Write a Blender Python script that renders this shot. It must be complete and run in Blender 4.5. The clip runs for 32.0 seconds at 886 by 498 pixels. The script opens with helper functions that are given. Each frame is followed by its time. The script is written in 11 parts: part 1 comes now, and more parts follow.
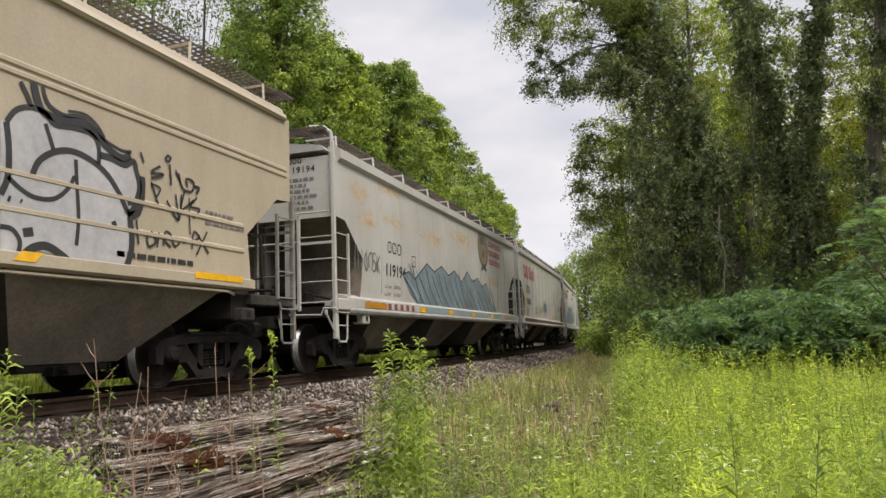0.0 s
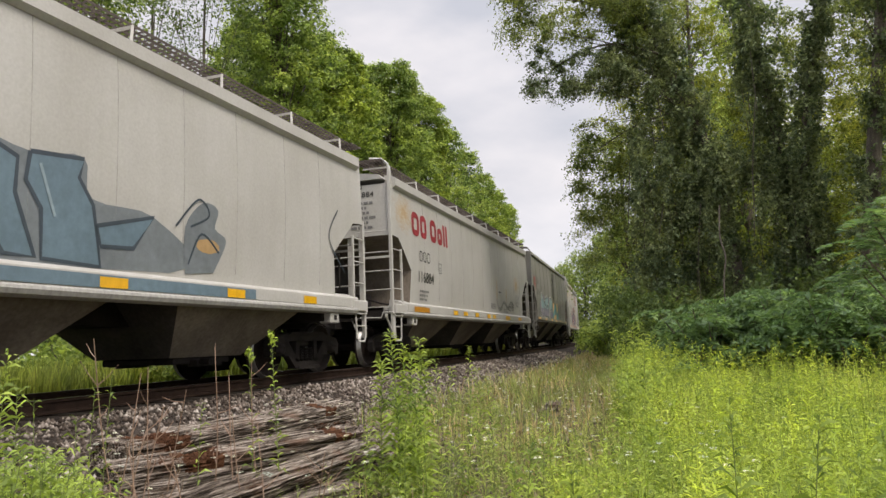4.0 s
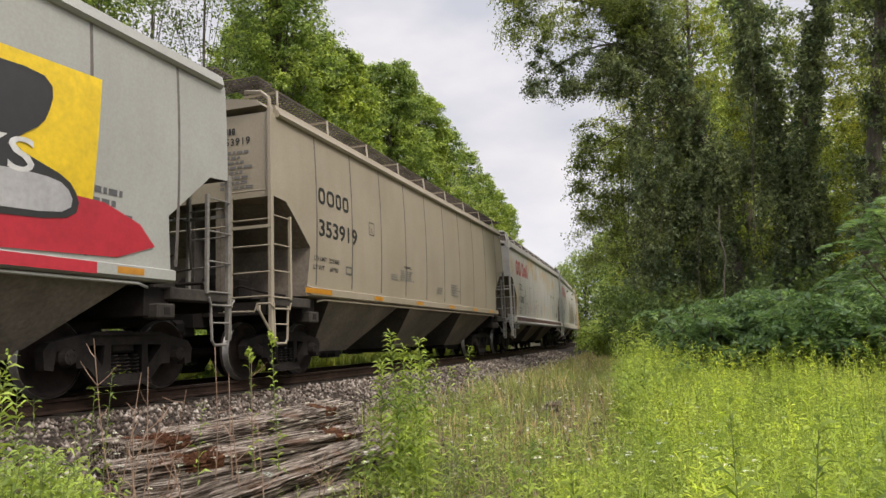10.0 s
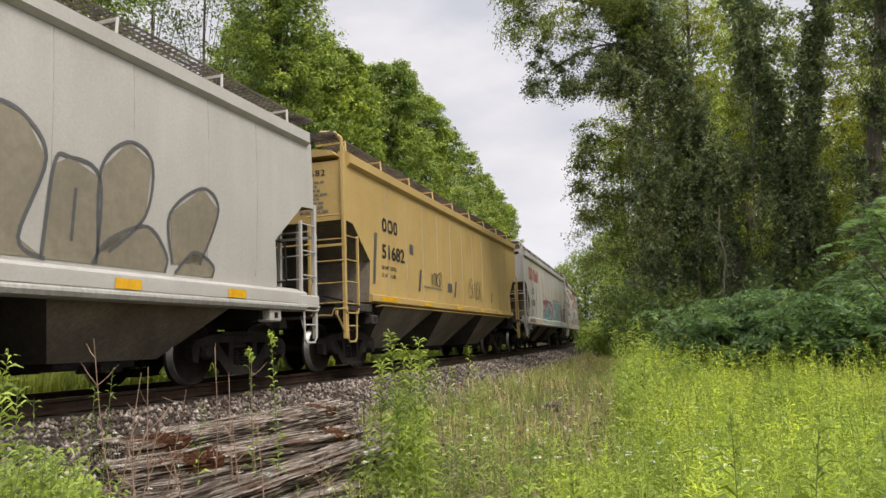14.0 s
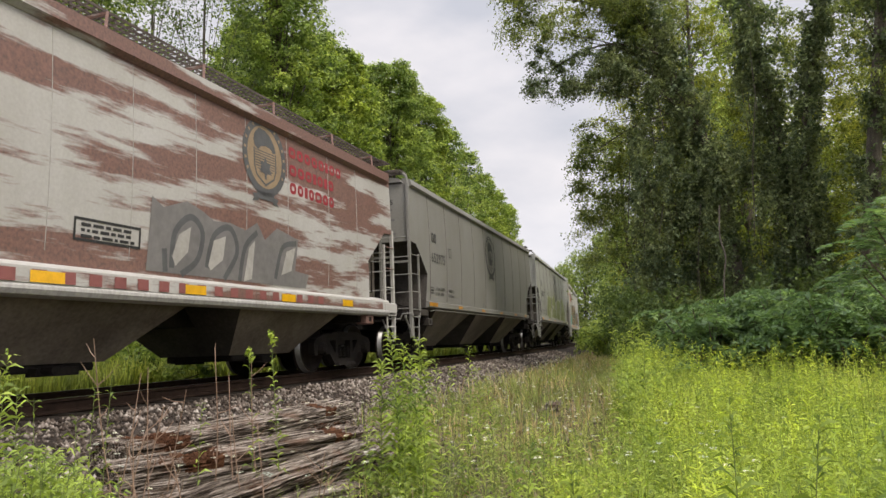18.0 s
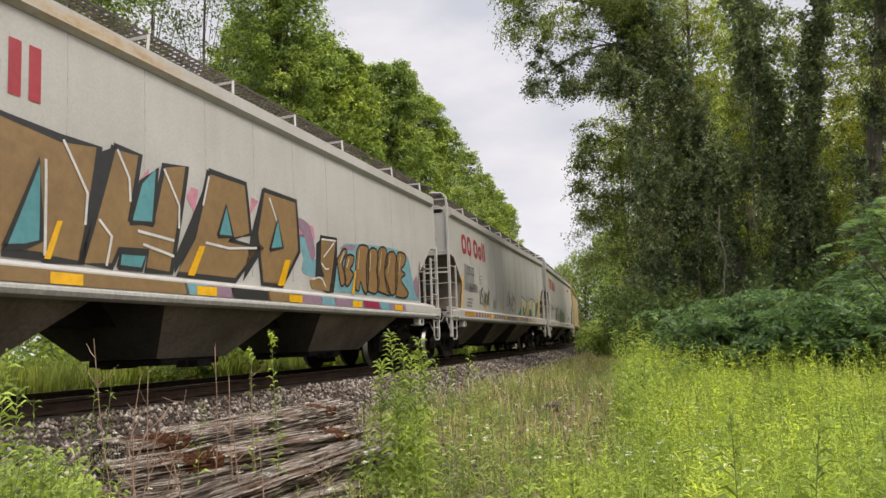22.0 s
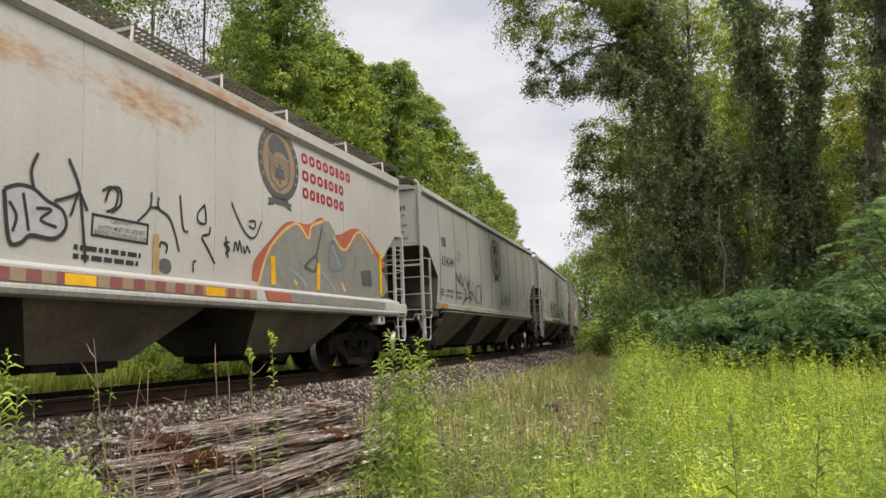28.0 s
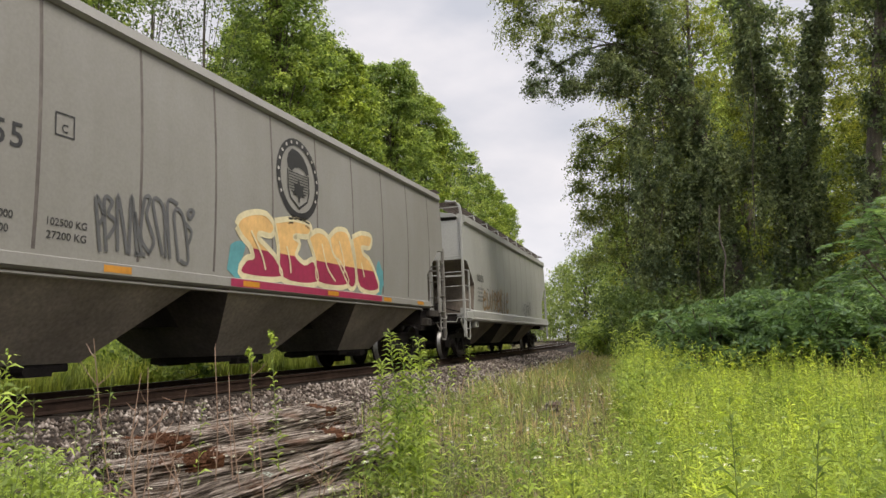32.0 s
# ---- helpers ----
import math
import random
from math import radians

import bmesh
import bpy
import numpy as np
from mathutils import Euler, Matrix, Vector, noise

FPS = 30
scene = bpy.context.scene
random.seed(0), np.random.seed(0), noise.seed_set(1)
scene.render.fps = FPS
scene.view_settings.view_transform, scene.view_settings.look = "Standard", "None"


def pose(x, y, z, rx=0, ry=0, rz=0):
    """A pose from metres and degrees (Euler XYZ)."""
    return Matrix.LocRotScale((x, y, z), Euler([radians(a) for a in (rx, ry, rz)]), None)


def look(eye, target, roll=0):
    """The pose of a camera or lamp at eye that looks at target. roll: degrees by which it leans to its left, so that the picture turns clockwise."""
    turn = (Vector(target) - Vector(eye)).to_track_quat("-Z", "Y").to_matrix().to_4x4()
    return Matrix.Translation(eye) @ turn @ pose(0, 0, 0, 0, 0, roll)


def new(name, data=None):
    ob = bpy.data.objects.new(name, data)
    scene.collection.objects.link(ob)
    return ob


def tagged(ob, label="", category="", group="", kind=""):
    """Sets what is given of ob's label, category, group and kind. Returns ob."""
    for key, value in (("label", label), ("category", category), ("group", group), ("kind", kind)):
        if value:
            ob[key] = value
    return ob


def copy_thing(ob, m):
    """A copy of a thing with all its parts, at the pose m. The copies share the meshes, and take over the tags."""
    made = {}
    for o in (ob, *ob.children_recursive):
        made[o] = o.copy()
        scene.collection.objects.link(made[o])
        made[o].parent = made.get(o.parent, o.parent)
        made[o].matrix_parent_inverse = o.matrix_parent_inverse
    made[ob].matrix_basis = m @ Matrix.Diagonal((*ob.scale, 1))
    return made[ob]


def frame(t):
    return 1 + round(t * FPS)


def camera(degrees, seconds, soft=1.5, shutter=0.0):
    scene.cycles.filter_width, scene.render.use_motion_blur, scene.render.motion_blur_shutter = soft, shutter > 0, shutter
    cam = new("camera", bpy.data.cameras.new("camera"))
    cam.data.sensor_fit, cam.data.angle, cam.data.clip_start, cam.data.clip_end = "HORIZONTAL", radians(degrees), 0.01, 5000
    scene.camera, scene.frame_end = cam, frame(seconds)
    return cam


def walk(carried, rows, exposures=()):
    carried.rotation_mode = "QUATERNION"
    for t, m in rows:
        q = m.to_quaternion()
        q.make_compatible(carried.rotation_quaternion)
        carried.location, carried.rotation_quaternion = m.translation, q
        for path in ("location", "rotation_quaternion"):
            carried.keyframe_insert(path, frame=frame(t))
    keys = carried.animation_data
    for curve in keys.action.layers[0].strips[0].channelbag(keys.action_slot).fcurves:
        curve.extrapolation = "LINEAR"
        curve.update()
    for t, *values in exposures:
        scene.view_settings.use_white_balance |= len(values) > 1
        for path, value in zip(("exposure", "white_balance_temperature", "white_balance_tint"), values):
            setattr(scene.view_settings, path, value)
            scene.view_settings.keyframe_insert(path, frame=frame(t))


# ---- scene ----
FOCAL, YAW, PITCH, ROLL = 1274.4, 0.3295, 0.1291, -0.0381
EYE = (0.0, 0.0, 0.476)
cam = camera(63.20, 32.0)
AHEAD = (-math.sin(YAW) * math.cos(PITCH), math.cos(YAW) * math.cos(PITCH), math.sin(PITCH))
VIEW = look(EYE, [a + b for a, b in zip(EYE, AHEAD)], math.degrees(ROLL))
walk(cam, [(0.0, VIEW), (32.0, VIEW)], [(0.0, 0.6), (32.0, 0.6)])

# ---- light: an overcast summer afternoon ----
world = bpy.data.worlds.new("overcast_sky")
scene.world = world
world.use_nodes = True
wn = world.node_tree
wn.nodes.clear()
w_out = wn.nodes.new("ShaderNodeOutputWorld")
w_bg = wn.nodes.new("ShaderNodeBackground")
w_sky = wn.nodes.new("ShaderNodeTexSky")
w_sky.sky_type, w_sky.sun_disc = "NISHITA", False
w_sky.sun_elevation, w_sky.sun_rotation = radians(52), radians(60)
w_sky.dust_density = 3.0
w_co = wn.nodes.new("ShaderNodeTexCoord")
w_map = wn.nodes.new("ShaderNodeMapping")
w_map.inputs["Scale"].default_value = (1.6, 1.6, 4.0)
w_no = wn.nodes.new("ShaderNodeTexNoise")
w_no.inputs["Scale"].default_value, w_no.inputs["Detail"].default_value = 1.7, 6.0
w_ramp = wn.nodes.new("ShaderNodeValToRGB")
w_ramp.color_ramp.elements[0].position, w_ramp.color_ramp.elements[1].position = 0.40, 0.62
w_ramp.color_ramp.elements[0].color = (5.6, 5.65, 6.2, 1)
w_ramp.color_ramp.elements[1].color = (8.2, 7.8, 7.95, 1)
w_mix = wn.nodes.new("ShaderNodeMixRGB")
w_mix.inputs["Fac"].default_value = 0.9
w_bg.inputs["Strength"].default_value = 0.1
wn.links.new(w_co.outputs["Generated"], w_map.inputs["Vector"])
wn.links.new(w_map.outputs["Vector"], w_no.inputs["Vector"])
wn.links.new(w_no.outputs["Fac"], w_ramp.inputs["Fac"])
wn.links.new(w_sky.outputs["Color"], w_mix.inputs["Color1"])
wn.links.new(w_ramp.outputs["Color"], w_mix.inputs["Color2"])
# an overcast sky is brightest overhead
w_sep = wn.nodes.new("ShaderNodeSeparateXYZ")
w_up = wn.nodes.new("ShaderNodeValToRGB")
w_up.color_ramp.elements.new(0.22)
w_up.color_ramp.elements.new(0.5)
for w_e, w_v in zip(w_up.color_ramp.elements, (0.95, 0.78, 0.80, 3.4)):
    w_e.color = (w_v, w_v, w_v, 1)
w_mul = wn.nodes.new("ShaderNodeMixRGB")
w_mul.blend_type = "MULTIPLY"
w_mul.inputs["Fac"].default_value = 1.0
wn.links.new(w_co.outputs["Generated"], w_sep.inputs["Vector"])
wn.links.new(w_sep.outputs["Z"], w_up.inputs["Fac"])
wn.links.new(w_mix.outputs["Color"], w_mul.inputs["Color1"])
wn.links.new(w_up.outputs["Color"], w_mul.inputs["Color2"])
wn.links.new(w_mul.outputs["Color"], w_bg.inputs["Color"])
wn.links.new(w_bg.outputs["Background"], w_out.inputs["Surface"])
sun_data = bpy.data.lights.new("sun", "SUN")
sun_data.energy, sun_data.angle, sun_data.color = 1.5, radians(16), (1.0, 0.92, 0.80)
sun = new("sun", sun_data)
sun.matrix_world = look((60, -20, 90), (0, 18, 0))

# ---- the track's line: straight past the camera, then a wide curve to its left ----
D, S1, CURVE = 7.800, 10.81, 0.00243
R = 1 / CURVE


def track(s, lat=0.0):
    """Place and heading (radians to the left) at s metres along the centre line, lat metres to its right."""
    a = max(s - S1, 0.0) * CURVE
    x = -D - (1 - math.cos(a)) * R + lat * math.cos(a)
    y = min(s, S1) + math.sin(a) * R + lat * math.sin(a)
    return x, y, a


def off_track(x, y):
    """Signed distance from the centre line, positive on the camera's side."""
    if y < S1:
        return x + D
    return math.hypot(x + D + R, y - S1) - R


def ground_z(x, y):
    u = off_track(x, y)
    if abs(u) < 1.5:
        z = -0.185 - 0.05 * max(0, (abs(u) - 1.2) / 0.3) + 0.012 * noise.noise((x * 4, y * 4, 3))
    elif u >= 0:
        z = -0.235 - 0.375 * min(1, (u - 1.5) / 1.4) - 0.20 * min(1, max(0, (u - 2.9) / 2.5)) - 0.12 * min(1, max(0, (u - 6) / 8))
    else:
        z = -0.235 - 0.15 * min(1, (-u - 1.5) / 1.5)
    if abs(u) > 3.0:
        k = min(1, (abs(u) - 3.0) / 3)
        z += k * (0.10 * noise.noise((x * 0.35, y * 0.35, 0)) + 0.05 * noise.noise((x * 1.3, y * 1.3, 4)))
    return z


# ---- materials ----
def nodes_of(name):
    m = bpy.data.materials.new(name)
    m.use_nodes = True
    t = m.node_tree
    return m, t, t.nodes["Principled BSDF"], t.nodes, t.links


def coords(nd, lk, scale=(1, 1, 1), kind="Object"):
    co, mp = nd.new("ShaderNodeTexCoord"), nd.new("ShaderNodeMapping")
    mp.inputs["Scale"].default_value = scale
    lk.new(co.outputs[kind], mp.inputs["Vector"])
    return mp.outputs["Vector"]


def noise_of(nd, lk, vec, scale, detail=4.0, rough=0.55):
    n = nd.new("ShaderNodeTexNoise")
    n.inputs["Scale"].default_value, n.inputs["Detail"].default_value, n.inputs["Roughness"].default_value = scale, detail, rough
    lk.new(vec, n.inputs["Vector"])
    return n.outputs["Fac"]


def ramp_of(nd, lk, fac, stops):
    r = nd.new("ShaderNodeValToRGB")
    el = r.color_ramp.elements
    while len(el) < len(stops):
        el.new(0.5)
    for e, (pos, col) in zip(el, stops):
        e.position, e.color = pos, (*col, 1) if len(col) == 3 else col
    lk.new(fac, r.inputs["Fac"])
    return r.outputs["Color"]


def blend(nd, lk, kind, fac, a, b):
    m = nd.new("ShaderNodeMixRGB")
    m.blend_type = kind
    for sock, v in ((m.inputs["Fac"], fac), (m.inputs["Color1"], a), (m.inputs["Color2"], b)):
        if isinstance(v, (int, float)):
            sock.default_value = v
        elif isinstance(v, tuple):
            sock.default_value = (*v, 1) if len(v) == 3 else v
        else:
            lk.new(v, sock)
    return m.outputs["Color"]


def bump_of(nd, lk, bsdf, height, strength, dist=0.02):
    b = nd.new("ShaderNodeBump")
    b.inputs["Strength"].default_value, b.inputs["Distance"].default_value = strength, dist
    lk.new(height, b.inputs["Height"])
    lk.new(b.outputs["Normal"], bsdf.inputs["Normal"])


def surface(name, base, second, scale=3.0, fine=40.0, rough=0.7, metal=0.0, bump=0.25, stretch=(1, 1, 1), dist=0.01, spec=0.4):
    """A two-scale mottled surface."""
    m, t, b, nd, lk = nodes_of(name)
    v = coords(nd, lk, stretch)
    big, small = noise_of(nd, lk, v, scale, 5), noise_of(nd, lk, v, fine, 3)
    c = ramp_of(nd, lk, big, [(0.3, base), (0.7, second)])
    g = ramp_of(nd, lk, small, [(0.25, (0.72, 0.72, 0.72)), (0.75, (1.15, 1.15, 1.15))])
    lk.new(blend(nd, lk, "MULTIPLY", 1.0, c, g), b.inputs["Base Color"])
    b.inputs["Roughness"].default_value, b.inputs["Metallic"].default_value = rough, metal
    b.inputs["Specular IOR Level"].default_value = spec
    bump_of(nd, lk, b, small, bump, dist)
    return m


def car_paint(name, base, rust=0.0, seed=0.0, dirt=0.3, rust_col=(0.135, 0.050, 0.032), rust_scale=0.7, spots=(), burnt=False):
    """Weathered enamel on sheet steel: road dirt, vertical streaks and patches of rust."""
    m, t, b, nd, lk = nodes_of(name)
    v = coords(nd, lk)
    mp = nd.new("ShaderNodeMapping")
    mp.inputs["Location"].default_value = (seed * 3.7, seed * 11.3, seed * 5.1)
    lk.new(v, mp.inputs["Vector"])
    v = mp.outputs["Vector"]
    st = nd.new("ShaderNodeMapping")
    st.inputs["Scale"].default_value = (1, 1.5, 0.20)
    lk.new(v, st.inputs["Vector"])
    streak = noise_of(nd, lk, st.outputs["Vector"], 2.2, 6, 0.6)
    big, fine = noise_of(nd, lk, v, 0.55, 4), noise_of(nd, lk, v, 26, 4)
    dark = tuple(0.70 * c * k for c, k in zip(base, (1.0, 0.95, 0.86)))
    c = blend(nd, lk, "MIX", ramp_of(nd, lk, streak, [(0.38, (0, 0, 0)), (0.85, (dirt, dirt, dirt))]), base, dark)
    c = blend(nd, lk, "MULTIPLY", 0.9, c, ramp_of(nd, lk, big, [(0.3, (0.86, 0.85, 0.82)), (0.7, (1.05, 1.05, 1.05))]))
    c = blend(nd, lk, "MULTIPLY", 0.5, c, ramp_of(nd, lk, fine, [(0.3, (0.85, 0.84, 0.82)), (0.7, (1.08, 1.08, 1.08))]))
    if rust > 0:
        rs = nd.new("ShaderNodeMapping")
        rs.inputs["Scale"].default_value = (1, 0.42, 3.4)
        rs.inputs["Rotation"].default_value = (radians(9), 0, 0)
        lk.new(v, rs.inputs["Vector"])
        patch = noise_of(nd, lk, rs.outputs["Vector"], rust_scale, 9, 0.62)
        edge = 0.70 - 0.26 * rust
        f = ramp_of(nd, lk, patch, [(edge - 0.03, (0, 0, 0)), (edge + 0.03, (0.85, 0.85, 0.85))])
        rc = ramp_of(nd, lk, fine, [(0.3, tuple(0.6 * k for k in rust_col)), (0.7, tuple(1.5 * k for k in rust_col))])
        c = blend(nd, lk, "MIX", f, c, rc)
    # rust stains where the paint has failed: ragged, wind-drawn ovals
    if spots:
        v0 = coords(nd, lk)
        rg = nd.new("ShaderNodeMapping")
        rg.inputs["Scale"].default_value = (0.4, 1.1, 2.6)
        rg.inputs["Rotation"].default_value = (radians(-7), 0, 0)
        lk.new(v0, rg.inputs["Vector"])
        ragged = noise_of(nd, lk, rg.outputs["Vector"], 3.0, 8, 0.7)
        for y, z, ry, rz in spots:
            mpn, ln, ad = nd.new("ShaderNodeMapping"), nd.new("ShaderNodeVectorMath"), nd.new("ShaderNodeMath")
            mpn.vector_type = "TEXTURE"
            mpn.inputs["Location"].default_value, mpn.inputs["Scale"].default_value = (0, y - 7.9, z), (1000, ry, rz)
            ln.operation, ad.operation = "LENGTH", "MULTIPLY_ADD"
            lk.new(v0, mpn.inputs["Vector"])
            lk.new(mpn.outputs["Vector"], ln.inputs[0])
            ad.inputs[1].default_value = 2.6
            lk.new(ragged, ad.inputs[0])
            lk.new(ln.outputs["Value"], ad.inputs[2])
            stain = ramp_of(nd, lk, ad.outputs["Value"], [(0.0, (1, 1, 1)), (1.0, (0, 0, 0))])
            rmp = stain.node.color_ramp.elements
            sc = nd.new("ShaderNodeMath")
            sc.operation = "MULTIPLY"
            sc.inputs[1].default_value = 0.4
            lk.new(ad.outputs["Value"], sc.inputs[0])
            lk.new(sc.outputs["Value"], stain.node.inputs["Fac"])
            rmp[0].position, rmp[1].position = 0.55, 1.0
            rmp[0].color = (0.85, 0.85, 0.85, 1)
            c = blend(nd, lk, "MIX", stain, c, ramp_of(nd, lk, ragged, [(0.32, (0.25, 0.108, 0.042) if burnt else (0.36, 0.215, 0.095)), (0.64, (0.48, 0.31, 0.15) if burnt else (0.50, 0.385, 0.21))]))
    lk.new(c, b.inputs["Base Color"])
    b.inputs["Roughness"].default_value = 0.55
    b.inputs["Specular IOR Level"].default_value = 0.35
    bump_of(nd, lk, b, blend(nd, lk, "MIX", 0.5, big, fine), 0.12, 0.01)
    return m


def flat_paint(name, col, rough=0.5):
    """Spray paint, stencil paint and tape: one colour with faint wear."""
    m, t, b, nd, lk = nodes_of(name)
    v = coords(nd, lk)
    n, n2 = noise_of(nd, lk, v, 9, 6, 0.65), noise_of(nd, lk, v, 1.2, 3)
    c = blend(nd, lk, "MULTIPLY", 0.8, col, ramp_of(nd, lk, n, [(0.3, (0.78, 0.78, 0.78)), (0.7, (1.12, 1.12, 1.12))]))
    c = blend(nd, lk, "MULTIPLY", 0.7, c, ramp_of(nd, lk, n2, [(0.3, (0.8, 0.8, 0.8)), (0.7, (1.1, 1.1, 1.1))]))
    lk.new(c, b.inputs["Base Color"])
    b.inputs["Roughness"].default_value = rough
    return m


def leaf_material(name, dark, light, rough=0.55, trans=0.5, patch=2.2):
    """Leaves: each its own shade, and lit through from behind."""
    m, t, b, nd, lk = nodes_of(name)
    geo = nd.new("ShaderNodeNewGeometry")
    v = coords(nd, lk)
    n = noise_of(nd, lk, v, 0.45, 3)
    c = ramp_of(nd, lk, geo.outputs["Random Per Island"], [(0.0, dark), (0.75, light), (1.0, tuple(min(1, 1.35 * k) for k in light))])
    c = blend(nd, lk, "MULTIPLY", 0.85, c, ramp_of(nd, lk, n, [(0.32, (0.62, 0.68, 0.66)), (0.68, (1.25, 1.18, 1.05))]))
    c = blend(nd, lk, "MULTIPLY", 0.9, c, ramp_of(nd, lk, noise_of(nd, lk, v, patch, 4, 0.6), [(0.34, (0.52, 0.60, 0.62)), (0.5, (0.95, 0.97, 0.95)), (0.68, (1.32, 1.24, 1.08))]))
    tr = nd.new("ShaderNodeBsdfTranslucent")
    mx = nd.new("ShaderNodeMixShader")
    mx.inputs["Fac"].default_value = trans
    lk.new(c, b.inputs["Base Color"])
    lk.new(blend(nd, lk, "MULTIPLY", 1.0, c, (1.2, 1.2, 0.75)), tr.inputs["Color"])
    b.inputs["Roughness"].default_value = rough
    b.inputs["Specular IOR Level"].default_value = 0.3
    lk.new(b.outputs["BSDF"], mx.inputs[1])
    lk.new(tr.outputs["BSDF"], mx.inputs[2])
    lk.new(mx.outputs["Shader"], nd["Material Output"].inputs["Surface"])
    return m


M_GROUND = surface("soil_and_litter", (0.045, 0.046, 0.020), (0.115, 0.095, 0.052), 0.8, 14, 0.95, 0, 0.5, dist=0.05, spec=0.1)
M_BALLAST = surface("ballast_bed", (0.028, 0.022, 0.018), (0.085, 0.070, 0.058), 3, 22, 0.95, 0, 0.9, dist=0.05, spec=0.1)
M_RAIL = surface("rusty_rail_steel", (0.024, 0.015, 0.011), (0.052, 0.032, 0.023), 5, 60, 0.85, 0.0, spec=0.12)
M_RAILTOP = surface("polished_rail_head", (0.32, 0.32, 0.32), (0.42, 0.41, 0.40), 3, 50, 0.3, 0.9, 0.05)
M_SEAM = surface("dusty_weld_seam", (0.085, 0.072, 0.064), (0.17, 0.15, 0.135), 1.5, 20, 0.8, stretch=(1, 1, 0.6))
M_SEAMW = surface("grimy_weld_seam", (0.33, 0.315, 0.285), (0.43, 0.415, 0.385), 1.5, 20, 0.8, stretch=(1, 1, 0.6))
# Also darkens end sills and pad holes, where its colour carries shade.
M_DARK = surface("grimy_and_shaded_underframe_steel", (0.0115, 0.0102, 0.0096), (0.0307, 0.0256, 0.0230), 2.5, 30, 0.85, 0.0, spec=0.12)
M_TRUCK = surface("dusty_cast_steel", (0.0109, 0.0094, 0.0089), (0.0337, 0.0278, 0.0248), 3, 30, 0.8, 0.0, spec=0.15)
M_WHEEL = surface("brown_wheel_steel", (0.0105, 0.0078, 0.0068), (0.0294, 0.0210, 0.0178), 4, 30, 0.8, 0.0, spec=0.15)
# Road grime plus the shade of end slopes and pockets, in one colour.
M_POCKET = surface("grime_and_shade_on_paint", (0.124, 0.102, 0.083), (0.245, 0.207, 0.169), 1.2, 18, 0.9, spec=0.12)
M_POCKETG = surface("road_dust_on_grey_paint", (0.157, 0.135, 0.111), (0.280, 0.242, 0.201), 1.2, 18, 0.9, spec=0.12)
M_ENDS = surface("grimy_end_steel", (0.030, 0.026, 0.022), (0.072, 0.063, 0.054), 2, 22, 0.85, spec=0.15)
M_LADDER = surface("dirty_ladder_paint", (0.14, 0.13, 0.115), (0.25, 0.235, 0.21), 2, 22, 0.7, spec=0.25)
# Dark sheet colour that carries the shade on pocket ends and slopes.
M_SHEET = surface("shaded_dark_sheet", (0.0493, 0.0444, 0.0419), (0.1035, 0.0912, 0.0813), 1.2, 18, 0.85, spec=0.15)
M_TREAD = surface("bright_wheel_tread", (0.20, 0.195, 0.19), (0.34, 0.33, 0.32), 4, 40, 0.4, 0.8, 0.05)
M_GALV = surface("dirty_steel_grating", (0.055, 0.043, 0.036), (0.13, 0.108, 0.092), 3, 30, 0.75, 0.0, spec=0.2)
M_SLEEPER = surface("creosoted_sleeper", (0.016, 0.013, 0.011), (0.050, 0.041, 0.034), 2, 20, 0.95, 0, 0.8, (6, 1, 6), spec=0.1)
def tie_wood():
    """Grey weathered timber with dark splits along the grain and brown rot."""
    m, t, b, nd, lk = nodes_of("weathered_split_timber")
    v = coords(nd, lk, (30, 1.1, 30))
    g, f = noise_of(nd, lk, v, 1.6, 8, 0.7), noise_of(nd, lk, v, 6, 4, 0.65)
    rot = noise_of(nd, lk, coords(nd, lk), 2.1, 5)
    c = ramp_of(nd, lk, g, [(0.38, (0.010, 0.007, 0.005)), (0.46, (0.075, 0.058, 0.045)), (0.56, (0.33, 0.28, 0.235)), (0.70, (0.60, 0.54, 0.47))])
    c = blend(nd, lk, "MULTIPLY", 0.8, c, ramp_of(nd, lk, f, [(0.3, (0.55, 0.53, 0.5)), (0.65, (1.2, 1.2, 1.2))]))
    c = blend(nd, lk, "MIX", ramp_of(nd, lk, rot, [(0.56, (0, 0, 0)), (0.70, (0.7, 0.7, 0.7))]), c, (0.13, 0.065, 0.036))
    lk.new(c, b.inputs["Base Color"])
    b.inputs["Roughness"].default_value, b.inputs["Specular IOR Level"].default_value = 0.95, 0.1
    bump_of(nd, lk, b, g, 1.0, 0.03)
    return m


M_OLDTIE = tie_wood()
M_STRIPE = surface("faded_maroon_stripe", (0.075, 0.040, 0.038), (0.15, 0.085, 0.075), 2.5, 30, 0.7, stretch=(1, 1, 1))
M_BARK = surface("grey_brown_bark", (0.06, 0.05, 0.038), (0.16, 0.135, 0.105), 2, 16, 0.95, 0, 1.0, (5, 5, 0.8), 0.04)
